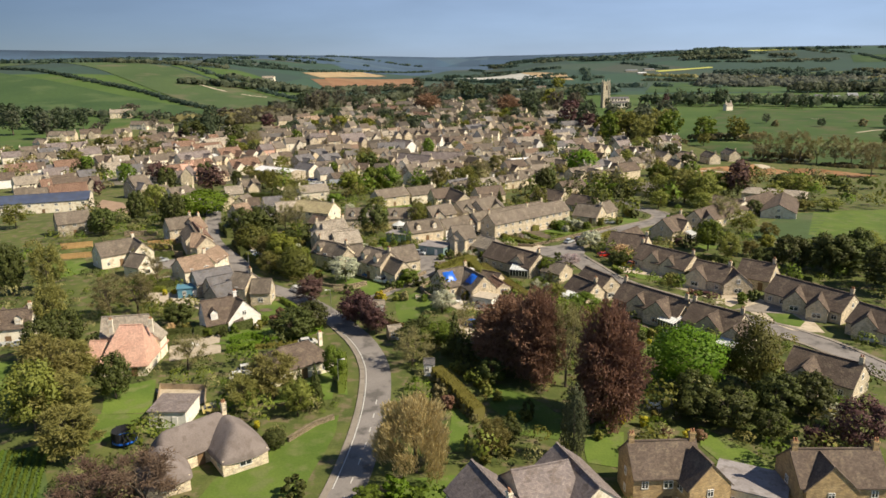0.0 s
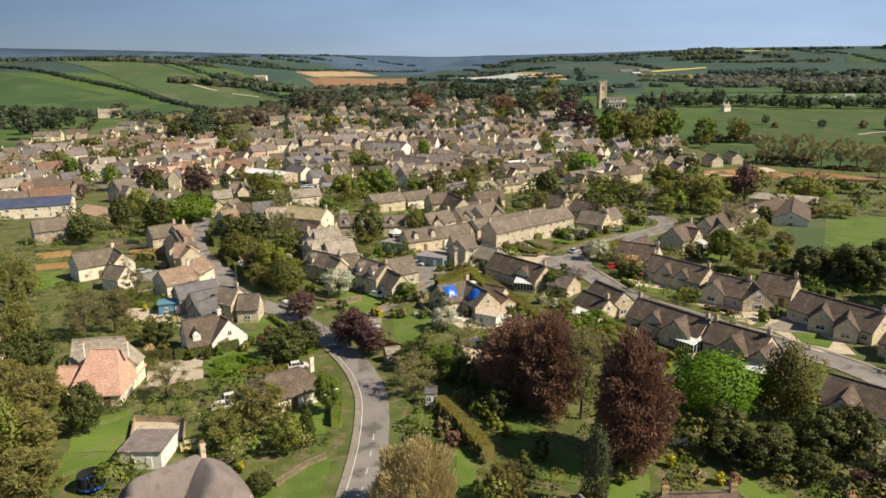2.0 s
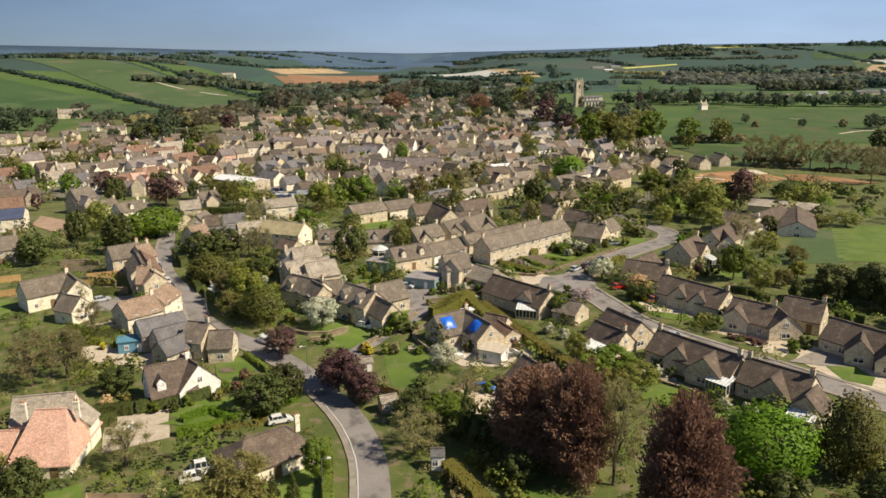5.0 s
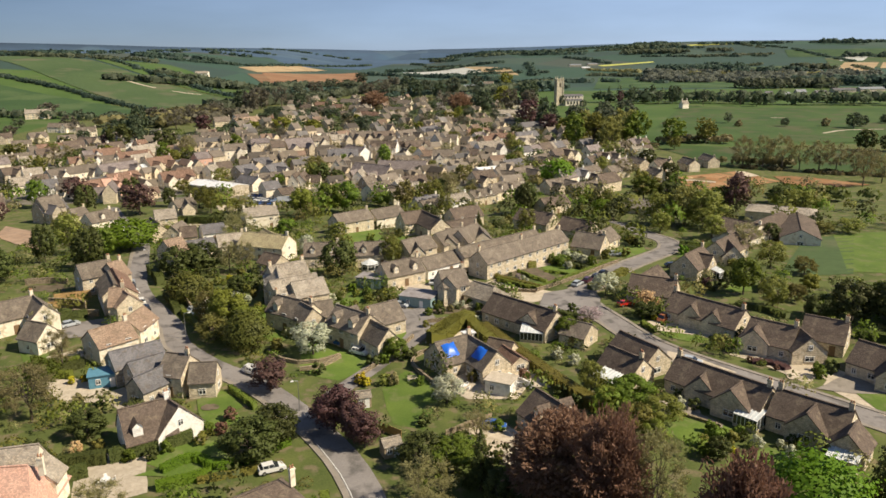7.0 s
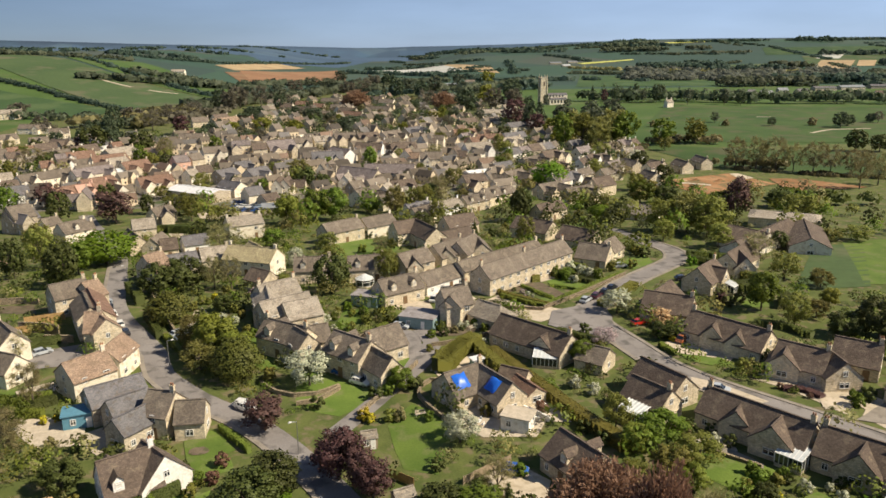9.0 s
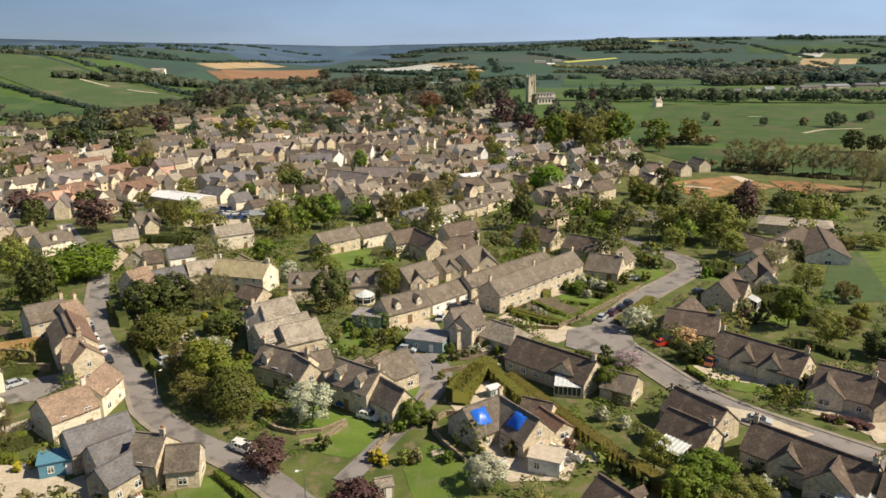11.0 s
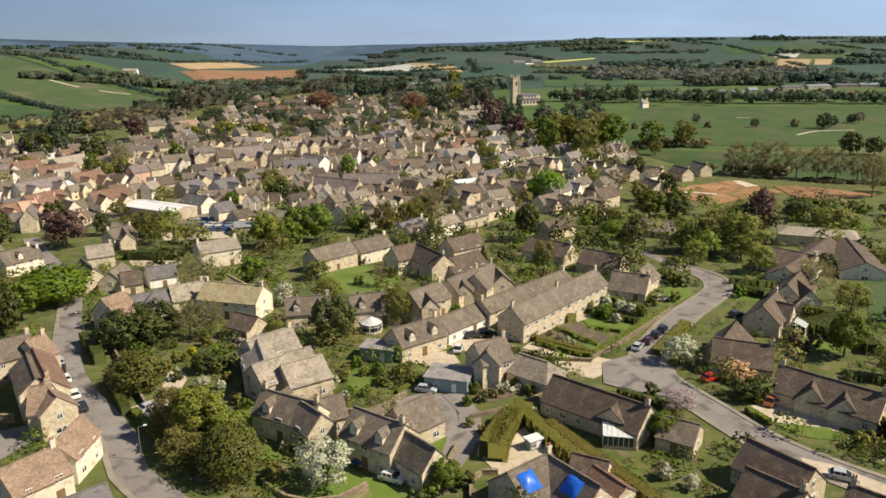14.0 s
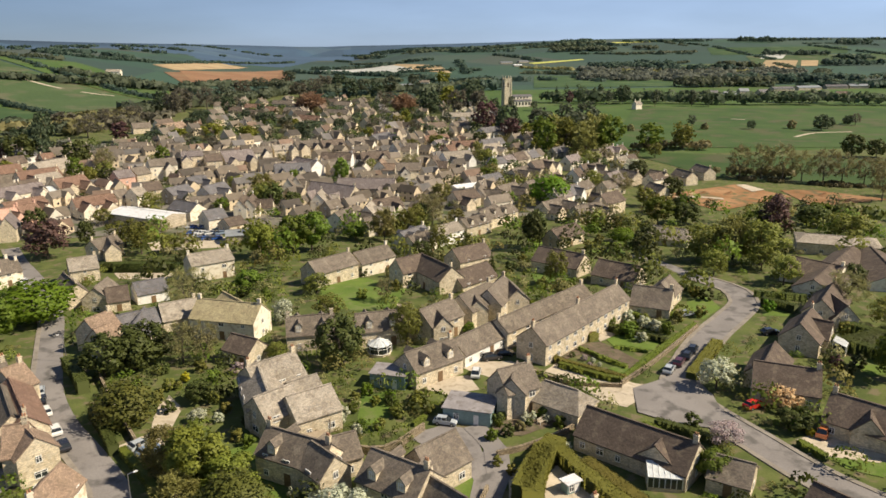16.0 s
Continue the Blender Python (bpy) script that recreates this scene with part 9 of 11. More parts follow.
hedge([(-41.0, 178.8), (-37.9, 174.6), (-34.9, 170.3)], 0.9, 1.3, "hedge", "clipped hedge round a small front lawn")
hedge([(-82.5, 192.7), (-78.0, 193.9), (-74.5, 194.5)], 1.8, 1.8, "hedge", "clipped green hedge behind gardens")
hedge([(-90.6, 222.4), (-84.4, 224.6)], 1.2, 1.6, "dark", "dark hedge against a yellow stone wall")
stone_wall([(-95.9, 232.1), (-90.0, 230.8), (-85.8, 228.7)], 2.4, "tall yellow stone garden wall")
stone_wall([(37.2, 164.6), (40.6, 160.5), (45.3, 155.8)], 0.5, "low stone edging of a garden terrace")
outline("patio", [(37.2, 165.2), (42.0, 163.1), (46.3, 156.8), (45.6, 155.5), (40.6, 160.0)], PAVING, 0.12, "pale paved patio behind a stone bungalow", "patio")
OPEN.append([(36.2, 165.2), (42.0, 163.1), (46.3, 156.8), (45.6, 152.5), (40.6, 149.0), (36.0, 156.0)])
for k, bx, by, br in (("green", 44.1, 152.4, 1.2), ("golden", 42.4, 149.3, 1.0), ("yellow", 43.5, 147.4, 0.8), ("dark", 47.0, 151.2, 1.1), ("white", 52.1, 148.6, 0.9), ("dark", 54.5, 149.3, 1.2), ("dark", 42.6, 167.2, 1.4), ("copper", 63.1, 181.3, 0.9), ("dark", 65.1, 179.4, 0.9), ("copper", 66.6, 176.9, 0.8), ("olive", 59.9, 189.3, 1.9), ("green", 74.2, 175.4, 1.3), ("dark", -47.0, 163.4, 1.2), ("green", -41.5, 162.6, 1.3), ("golden", -46.0, 179.0, 1.0), ("bud", -68.0, 176.0, 1.4), ("dark", -63.0, 174.5, 1.5), ("yellow", -70.5, 185.5, 1.0)):
    bush(k, bx, by, br)
# the far end of the town: long roofs in rows
for k, (bx, by, bd, bl) in enumerate(((-159.0, 767.8, 23, 14.9), (-145.6, 795.8, 40, 16.0), (-118.1, 775.4, 17, 12.3), (-139.3, 636.2, -3, 18.0), (-111.3, 979.0, -1, 20.1), (-79.1, 876.2, -30, 22.0), (-75.4, 947.4, -20, 22.0), (-46.4, 993.3, -31, 26.0), (-31.8, 889.9, -22, 26.0), (5.3, 1010.3, -34, 28.0), (-20.2, 801.6, -35, 24.0), (8.8, 855.6, -32, 24.0), (-50.4, 812.5, -24, 18.6), (-95.0, 915.0, -25, 20.0), (-60.0, 910.0, -28, 20.0), (-10.0, 930.0, -30, 22.0), (20.0, 960.0, -32, 20.0), (-25.0, 845.0, -30, 20.0))):
    house("far stone house with a long roof among trees", [(bx, by, bd, bl, 9, 5.0, 8.8, 0)], (STONE, CREAM, STONE_GREY)[k % 3], (ROOF, ROOF_DARK, ROOF_RED, ROOF)[k % 4], 1, 0, windows=False)
wood([(-205.0, 770.0), (-160.0, 800.0), (-150.0, 945.0), (-190.0, 945.0)], 40, 6, 8, "far_twigs", "brown budding woodland below the hillside", seed=14)
# gardens between the street and the old stone houses
outline("path", [(-57.6, 230.4), (-57.8, 240.6), (-56.0, 242.1), (-53.4, 236.2), (-54.1, 229.7)], GRAVEL, 0.12, "sandy garden path and sitting place", "path")
outline("drive", [(-62.0, 225.6), (-57.0, 229.6), (-54.9, 223.2), (-58.8, 220.8)], GRAVEL, 0.12, "pale gravel parking place behind a hedge", "drive")
OPEN.append([(-63.0, 226.1), (-59.6, 231.4), (-58.8, 241.6), (-56.0, 243.1), (-50.4, 236.2), (-53.9, 221.2), (-58.8, 219.8)])
hedge([(-79.6, 262.0), (-76.2, 255.8), (-72.6, 247.6)], 2.2, 2.6, "dark", "overgrown dark hedge beside the street")
hedge([(-68.6, 237.6), (-64.6, 229.4), (-61.9, 222.9)], 1.6, 1.8, "dark", "dark hedge beside the street")
pergola(-29.6, 224.2, 12, 4.6, 2.8)
pergola(-31.0, 257.0, 20, 4.2, 3.0)
hedge([(-12.9, 222.6), (-10.2, 225.0)], 0.8, 0.9, "hedge", "low hedge on a garden wall")
outline("bed", [(0.2, 220.4), (6.5, 224.8), (14.8, 224.0), (11.8, 218.6), (4.6, 215.8), (1.2, 217.0)], SOIL, 0.1, "planted garden bed behind a stone wall", "flower bed")
for k, bx, by, br in (("yellow", -54.3, 249.3, 1.3), ("dark", -59.3, 254.3, 1.8), ("olive", -52.1, 253.7, 1.7), ("green", -48.9, 248.6, 1.6), ("dark", -51.6, 241.4, 1.9), ("olive", -47.9, 238.6, 1.5), ("green", -45.8, 241.9, 1.5), ("white", -46.3, 231.0, 1.2), ("olive", -55.3, 246.0, 1.2),
                      ("white", -24.9, 227.9, 1.7), ("green", -26.6, 233.4, 1.4), ("olive", -22.0, 234.3, 1.3), ("green", -19.6, 238.0, 1.2), ("spring", -18.5, 231.8, 1.3), ("olive", -15.1, 226.4, 1.6), ("spring", -11.4, 228.4, 2.0), ("bud", -9.2, 233.0, 1.4), ("green", -21.7, 224.0, 1.2), ("dark", -16.1, 231.3, 1.1), ("white", -18.8, 223.0, 1.0),
                      ("green", 4.8, 223.0, 1.3), ("white", 8.3, 221.2, 1.1), ("olive", 13.0, 222.5, 1.2), ("green", 1.6, 219.8, 1.0), ("bud", 5.0, 218.0, 1.2), ("white", 10.4, 219.8, 1.0), ("dark", 7.0, 219.0, 0.9), ("olive", 3.0, 222.0, 1.0), ("green", 11.0, 223.6, 1.0)):
    bush(k, bx, by, br)
# walls beside the lane to the house under repair
stone_wall([(-4.9, 201.6), (-8.9, 194.3), (-13.1, 187.2), (-17.2, 180.8)], 0.9, "low stone wall along a narrow lane")
stone_wall([(-0.4, 192.6), (-2.9, 193.0), (-5.0, 190.9), (-5.9, 186.9), (-4.6, 182.8), (-2.0, 177.0)], 0.8, "curved low stone wall round a front garden")
conservatory(81.0, 235.8, 43, 3.4, 2.6)
OPEN.append([(-86.2, 433.8), (-59.1, 431.3), (-54.1, 377.5), (-80.3, 382.0)])
OPEN.append([(-121.5, 485.2), (-86.4, 477.6), (-77.1, 417.5), (-108.4, 421.1)])
bush("golden", -0.2, 205.1, 1.2)
bush("olive", -1.7, 207.8, 1.2)
bush("green", -41.0, 304.5, 2.1)
bush("dark", -47.3, 309.1, 2.1)
bush("spring", -15.5, 298.0, 2.0)
bush("olive", -5.4, 304.6, 2.1)

# ---------------------------------------------------------------- fields and far country
drape("field", [(-788.0, 1305.1), (-273.7, 925.9), (-289.2, 857.1), (-569.3, 930.0)], CROP, 0.6, "dark green crop field on the hillside", "field", steps=14)
drape("field", [(-780.6, 1540.2), (-501.1, 1419.5), (-182.6, 1040.6), (-268.8, 933.1)], PASTURE, 0.6, "light green pasture on the hillside", "field", steps=14)
drape("field", [(-1195.5, 1985.3), (-2034.9, 3851.1), (-737.2, 1454.4), (-799.5, 1324.6)], PASTURE, 0.6, "green pasture under the ridge", "field", steps=14)
drape("field", [(-510.3, 1446.3), (-404.8, 1527.0), (-207.3, 1240.3), (-184.1, 1049.5)], MEADOW, 0.6, "fresh green field on the lower slope", "field", steps=14)
drape("field", [(-270.5, 1591.9), (-66.4, 2207.8), (-35.8, 1641.7), (-196.7, 1328.0)], PLOUGH, 0.6, "ploughed red brown field", "field", steps=14)
drape("field", [(-324.1, 1793.1), (-256.5, 2368.6), (-156.3, 2238.4), (-266.0, 1697.9)], STUBBLE, 0.6, "pale sandy stubble field", "field", steps=14)
drape("field", [(22.0, 2147.4), (232.7, 2279.4), (259.2, 1890.5), (53.5, 1885.0)], POLY, 0.6, "field under pale crop covers", "field", steps=14)
drape("field", [(232.7, 2279.4), (332.5, 2026.9), (314.2, 1792.9), (256.0, 1871.1)], STUBBLE, 0.7, "pale field beside crop covers", "field", steps=14)
drape("field", [(588.0, 2101.7), (777.5, 2196.9), (773.9, 2169.7), (591.2, 2061.5)], RAPE, 0.6, "bright yellow rapeseed field", "field", steps=14)
drape("field", [(465.8, 1664.3), (874.4, 1567.4), (684.2, 1257.3), (345.8, 1285.4)], CROP, 0.6, "green field beyond the church", "field", steps=14)
drape("field", [(718.0, 1923.7), (1152.3, 2022.5), (960.3, 1707.7), (639.0, 1730.2)], PASTURE, 0.6, "green field on the far slope", "field", steps=14)
drape("field", [(1317.6, 2232.7), (1849.3, 2284.1), (1579.4, 1966.1), (1140.8, 1898.3)], PASTURE, 0.8, "brownish field on the far slope", "field", steps=14)
drape("field", [(1354.3, 2531.2), (1925.6, 2561.4), (1731.8, 2313.9), (1230.8, 2278.0)], CROP, 0.6, "green field high on the far slope", "field", steps=14)
drape("field", [(1114.2, 2791.1), (1543.3, 2953.9), (1513.3, 2899.2), (1115.2, 2741.7)], RAPE, 1.5, "thin yellow rapeseed field on the ridge", "field", steps=14)
drape("field", [(340.4, 4491.6), (499.9, 4475.3), (523.9, 4412.2), (355.9, 4490.2)], RAPE, 1.5, "yellow rapeseed field on the far hill", "field", steps=14)
drape("field", [(141.0, 437.0), (192.2, 454.3), (200.7, 420.1), (150.5, 399.0)], CLAY, 0.25, "bare orange clay of a building site", "field", steps=14)
drape("field", [(205.0, 436.0), (221.0, 433.0), (241.0, 404.5), (196.0, 398.0)], CLAY, 0.25, "bare orange clay with weeds on a building site", "field", steps=14)
outline("pad", [(190.8, 452.1), (196.1, 452.6), (197.3, 437.0), (188.4, 434.0)], GRAVEL, 0.45, "pale stone pad on a building site", "pad")
outline("track", [(145.0, 431.0), (155.5, 430.5), (166.0, 422.7), (164.5, 419.5), (155.0, 427.0), (145.8, 428.0)], GRAVEL, 0.45, "pale stone track over the clay", "track")
spoil_heap(176, 432, 5, 1.3, CLAY, "low heap of orange clay on a building site")
spoil_heap(164.1, 436.2, 4, 1.2, CLAY, "low heap of orange clay on a building site")
spoil_heap(157.5, 436.0, 3, 0.9, STUBBLE, "low heap of sandy soil on clay")
spoil_heap(217.7, 418.5, 6, 1.6, CLAY, "low heap of orange clay on a building site")
drape("field", [(181.6, 583.0), (337.8, 504.7), (267.6, 425.8), (195.3, 465.9)], PARK, 0.2, "rough grass paddock behind the trees", "field", steps=14)
drape("field", [(337.1, 894.7), (616.1, 825.2), (378.6, 555.6), (184.6, 599.6)], PARK, 0.3, "wide green meadow beyond the village", "field", steps=14)
drape("field", [(145.6, 285.3), (188.1, 289.4), (155.9, 229.0), (120.8, 238.4)], LAWN, 0.1, "bright green allotment plot", "field", steps=14)
# most far hedgerows and woods take leaf colours with haze painted in
hedgerow([(-805.7, 1335.2), (-685.9, 1293.6), (-574.2, 1196.3), (-418.3, 1082.9), (-268.5, 920.0)], 6, 3.6, "haze_dark", gap=0.0)
hedgerow([(-859.2, 1857.6), (-482.5, 1457.9), (-193.9, 1083.7)], 7, 4.3, "haze_dark", gap=0.2)
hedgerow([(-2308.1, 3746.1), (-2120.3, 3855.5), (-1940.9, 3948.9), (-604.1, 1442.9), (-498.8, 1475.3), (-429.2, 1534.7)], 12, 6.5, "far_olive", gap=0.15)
hedgerow([(-1987.1, 3925.8), (-1772.6, 4027.2), (-666.8, 1746.8)], 13, 7.2, "haze_dark", gap=0.1)
hedgerow([(-542.9, 1761.0), (-420.0, 1730.8), (-314.0, 1939.2), (-243.2, 2364.5), (-42.6, 2997.9)], 12, 5.0, "haze_dark", gap=0.35)
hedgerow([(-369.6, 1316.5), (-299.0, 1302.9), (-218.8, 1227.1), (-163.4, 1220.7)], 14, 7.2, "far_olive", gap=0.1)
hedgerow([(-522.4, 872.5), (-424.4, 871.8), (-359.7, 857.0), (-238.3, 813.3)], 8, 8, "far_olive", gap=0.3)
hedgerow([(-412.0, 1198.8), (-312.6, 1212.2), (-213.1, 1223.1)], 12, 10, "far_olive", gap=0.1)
hedgerow([(-36.3, 2013.4), (114.1, 1832.1), (232.3, 1619.0)], 16, 7.2, "haze_dark", gap=0.1)
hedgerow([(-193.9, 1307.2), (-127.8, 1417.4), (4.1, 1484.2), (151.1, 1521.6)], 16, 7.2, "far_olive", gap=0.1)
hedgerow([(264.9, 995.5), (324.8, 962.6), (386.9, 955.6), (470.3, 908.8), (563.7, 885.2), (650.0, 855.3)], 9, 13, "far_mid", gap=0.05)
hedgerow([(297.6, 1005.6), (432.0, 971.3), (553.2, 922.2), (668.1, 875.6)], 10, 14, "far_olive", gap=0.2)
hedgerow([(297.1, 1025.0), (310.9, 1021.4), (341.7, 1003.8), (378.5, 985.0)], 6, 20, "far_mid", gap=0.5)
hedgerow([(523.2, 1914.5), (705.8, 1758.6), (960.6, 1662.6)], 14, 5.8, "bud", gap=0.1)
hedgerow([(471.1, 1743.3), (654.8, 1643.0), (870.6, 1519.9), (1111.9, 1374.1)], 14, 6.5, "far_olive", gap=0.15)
hedgerow([(181.2, 4502.0), (394.9, 3410.4), (494.5, 2676.9), (660.4, 2558.3)], 18, 6.5, "haze_dark", gap=0.35)
hedgerow([(213.3, 4500.5), (340.5, 4491.7), (569.6, 3045.1), (723.0, 2939.4), (948.0, 2815.8), (1145.6, 2865.3)], 20, 7.2, "haze_dark", gap=0.3)
hedgerow([(1114.2, 2791.1), (1410.8, 2840.6), (1805.0, 2895.2), (2491.1, 2938.6)], 20, 6.5, "haze_dark", gap=0.45)
hedgerow([(209.0, 1194.0), (256.9, 1249.3), (298.3, 1267.5)], 13, 15, "haze_dark", gap=0.0)
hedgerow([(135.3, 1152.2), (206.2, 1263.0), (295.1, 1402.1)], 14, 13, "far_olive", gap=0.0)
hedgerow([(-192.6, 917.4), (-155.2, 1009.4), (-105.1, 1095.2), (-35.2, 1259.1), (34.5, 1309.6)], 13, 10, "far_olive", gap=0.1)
hedgerow([(-180.1, 974.6), (-136.2, 1133.2), (-75.0, 1224.7)], 13, 10, "haze_dark", gap=0.3)
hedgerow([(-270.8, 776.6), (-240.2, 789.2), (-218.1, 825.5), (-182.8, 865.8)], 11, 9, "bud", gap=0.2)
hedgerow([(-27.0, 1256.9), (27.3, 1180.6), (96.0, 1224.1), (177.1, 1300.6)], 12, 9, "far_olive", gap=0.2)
hedgerow([(-5.6, 1123.1), (56.4, 1150.1), (108.1, 1073.5)], 9, 8, "haze_dark", gap=0.5)
hedgerow([(177.0, 379.6), (207.5, 358.6)], 6, 7, "town_green", gap=0.1)
hedgerow([(189.1, 581.3), (223.0, 590.9), (252.3, 567.1)], 7, 6, "bud", gap=0.3)
hedgerow([(769, 1931), (864, 1918), (930, 1928)], 16, 7, "haze_dark", gap=0.25)
hedgerow([(908, 1414), (911, 1625), (901, 1818)], 9, 4, "far_olive", gap=0.25)
hedgerow([(2051, 2563), (2005, 2639), (2019, 2698)], 9, 7, "haze_dark", gap=0.25)
hedgerow([(1814, 2207), (1796, 2430), (1789, 2599)], 9, 7, "haze_dark", gap=0.25)
hedgerow([(917, 1132), (899, 1244), (865, 1360)], 16, 4, "haze_dark", gap=0.25)
hedgerow([(976, 1435), (1097, 1584), (1206, 1732)], 16, 4, "far_olive", gap=0.25)
hedgerow([(243, 2306), (199, 2500), (146, 2690)], 9, 4, "far_olive", gap=0.25)
hedgerow([(766, 1208), (868, 1139), (941, 1110)], 16, 7, "haze_dark", gap=0.25)
hedgerow([(357, 2702), (557, 2783), (727, 2869)], 16, 7, "far_olive", gap=0.25)
hedgerow([(864, 1250), (950, 1196), (1051, 1126)], 9, 7, "far_olive", gap=0.25)
hedgerow([(166, 2904), (147, 3007), (114, 3117)], 12, 7, "haze_dark", gap=0.25)
hedgerow([(340, 2859), (409, 2853), (466, 2880)], 16, 4, "far_olive", gap=0.25)
hedgerow([(1190, 1825), (1222, 1906), (1259, 2001)], 12, 4, "far_olive", gap=0.25)
hedgerow([(1129, 1472), (1194, 1498), (1260, 1506)], 9, 7, "haze_dark", gap=0.25)
hedgerow([(77, 1467), (68, 1561), (55, 1648)], 12, 7, "haze_dark", gap=0.25)
hedgerow([(217, 1503), (375, 1502), (503, 1487)], 16, 7, "haze_dark", gap=0.25)
hedgerow([(1319, 2600), (1323, 2749), (1387, 2911)], 9, 5, "far_olive", gap=0.25)
hedgerow([(396, 2880), (573, 2924), (745, 2989)], 9, 4, "haze_dark", gap=0.25)
hedgerow([(944, 2319), (1098, 2365), (1222, 2377)], 16, 4, "far_olive", gap=0.25)
hedgerow([(2131, 2229), (2246, 2186), (2403, 2150)], 9, 7, "far_olive", gap=0.25)
hedgerow([(818, 1754), (976, 1825), (1106, 1930)], 16, 7, "haze_dark", gap=0.25)
hedgerow([(718, 1210), (702, 1333), (680, 1400)], 16, 7, "far_olive", gap=0.25)
hedgerow([(715, 1678), (852, 1654), (1019, 1639)], 9, 4, "far_olive", gap=0.25)
hedgerow([(841, 1260), (887, 1253), (968, 1239)], 9, 7, "haze_dark", gap=0.25)
hedgerow([(810, 2760), (808, 2846), (850, 2876)], 9, 5, "far_olive", gap=0.25)
hedgerow([(602, 2807), (691, 2834), (773, 2854)], 9, 7, "haze_dark", gap=0.25)
hedgerow([(862, 2659), (1021, 2650), (1121, 2639)], 16, 7, "haze_dark", gap=0.25)
hedgerow([(101, 1841), (236, 1856), (402, 1874)], 12, 5, "haze_dark", gap=0.25)
hedgerow([(825, 1578), (844, 1650), (857, 1711)], 12, 4, "haze_dark", gap=0.25)
hedgerow([(1039, 1128), (1124, 1184), (1231, 1226)], 16, 5, "haze_dark", gap=0.25)
hedgerow([(523, 1409), (518, 1505), (537, 1619)], 12, 4, "haze_dark", gap=0.25)
hedgerow([(216, 1957), (271, 1958), (337, 2001)], 9, 7, "haze_dark", gap=0.25)
hedgerow([(632, 2130), (622, 2277), (575, 2427)], 16, 5, "haze_dark", gap=0.25)
hedgerow([(572, 2708), (728, 2679), (917, 2650)], 9, 5, "far_olive", gap=0.25)
hedgerow([(341, 1753), (377, 1962), (408, 2163)], 12, 7, "haze_dark", gap=0.25)
hedgerow([(798, 2363), (982, 2326), (1176, 2316)], 12, 4, "haze_dark", gap=0.25)
hedgerow([(1594, 1868), (1767, 1916), (1941, 1966)], 12, 7, "far_olive", gap=0.25)
hedgerow([(1126, 3056), (1159, 3140), (1171, 3198)], 16, 4, "haze_dark", gap=0.25)
hedgerow([(785, 2697), (901, 2681), (1010, 2686)], 16, 7, "haze_dark", gap=0.25)
hedgerow([(732, 1877), (890, 1956), (1032, 2047)], 9, 7, "far_olive", gap=0.25)
hedgerow([(1029, 2819), (1100, 3022), (1170, 3214)], 12, 5, "far_olive", gap=0.25)
hedgerow([(929, 1450), (1010, 1457), (1078, 1466)], 12, 5, "haze_dark", gap=0.25)
hedgerow([(1828, 2675), (1917, 2678), (2003, 2691)], 9, 4, "haze_dark", gap=0.25)
hedgerow([(1330, 2110), (1359, 2321), (1391, 2516)], 12, 5, "haze_dark", gap=0.25)
hedgerow([(292, 2938), (273, 3037), (256, 3129)], 16, 7, "haze_dark", gap=0.25)
hedgerow([(1404, 2539), (1374, 2710), (1314, 2926)], 16, 4, "haze_dark", gap=0.25)
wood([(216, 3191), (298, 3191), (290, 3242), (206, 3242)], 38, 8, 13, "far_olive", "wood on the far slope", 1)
wood([(715, 1295), (929, 1257), (908, 1351), (705, 1351)], 109, 8, 13, "haze_dark", "wood on the far slope", 2)
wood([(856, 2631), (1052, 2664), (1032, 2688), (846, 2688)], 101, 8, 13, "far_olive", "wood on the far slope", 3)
wood([(783, 1722), (979, 1722), (959, 1763), (773, 1763)], 71, 8, 13, "haze_dark", "wood on the far slope", 4)
wood([(496, 2623), (597, 2652), (587, 2668), (486, 2668)], 41, 8, 13, "haze_dark", "wood on the far slope", 5)
wood([(1324, 1504), (1486, 1506), (1469, 1550), (1314, 1550)], 68, 8, 13, "haze_dark", "wood on the far slope", 6)
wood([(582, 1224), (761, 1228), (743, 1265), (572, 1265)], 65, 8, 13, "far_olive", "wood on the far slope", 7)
wood([(697, 1843), (880, 1845), (862, 1919), (687, 1919)], 125, 8, 13, "haze_dark", "wood on the far slope", 8)
wood([(1394, 2250), (1605, 2228), (1584, 2283), (1384, 2283)], 63, 8, 13, "haze_dark", "wood on the far slope", 9)
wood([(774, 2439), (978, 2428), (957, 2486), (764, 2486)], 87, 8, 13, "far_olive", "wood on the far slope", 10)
wood([(841, 1899), (927, 1896), (919, 1956), (831, 1956)], 44, 8, 13, "haze_dark", "wood on the far slope", 11)
wood([(1346, 1880), (1526, 1896), (1508, 1915), (1336, 1915)], 57, 8, 13, "haze_dark", "wood on the far slope", 12)
wood([(1545, 2082), (1640, 2075), (1631, 2125), (1535, 2125)], 37, 8, 13, "haze_dark", "wood on the far slope", 13)
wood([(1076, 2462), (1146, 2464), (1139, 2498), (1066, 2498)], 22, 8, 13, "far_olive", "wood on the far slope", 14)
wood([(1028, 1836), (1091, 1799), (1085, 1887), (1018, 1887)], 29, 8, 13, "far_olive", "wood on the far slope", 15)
wood([(2125, 2342), (2212, 2373), (2203, 2374), (2115, 2374)], 24, 8, 13, "haze_dark", "wood on the far slope", 16)
hedgerow([(-825, 1874), (-396, 1928)], 16, 6, "haze_dark", gap=0.2)
hedgerow([(16, 2235), (341, 2269)], 16, 6, "haze_dark", gap=0.2)
hedgerow([(-966, 1588), (-612, 1556)], 16, 5, "haze_dark", gap=0.2)
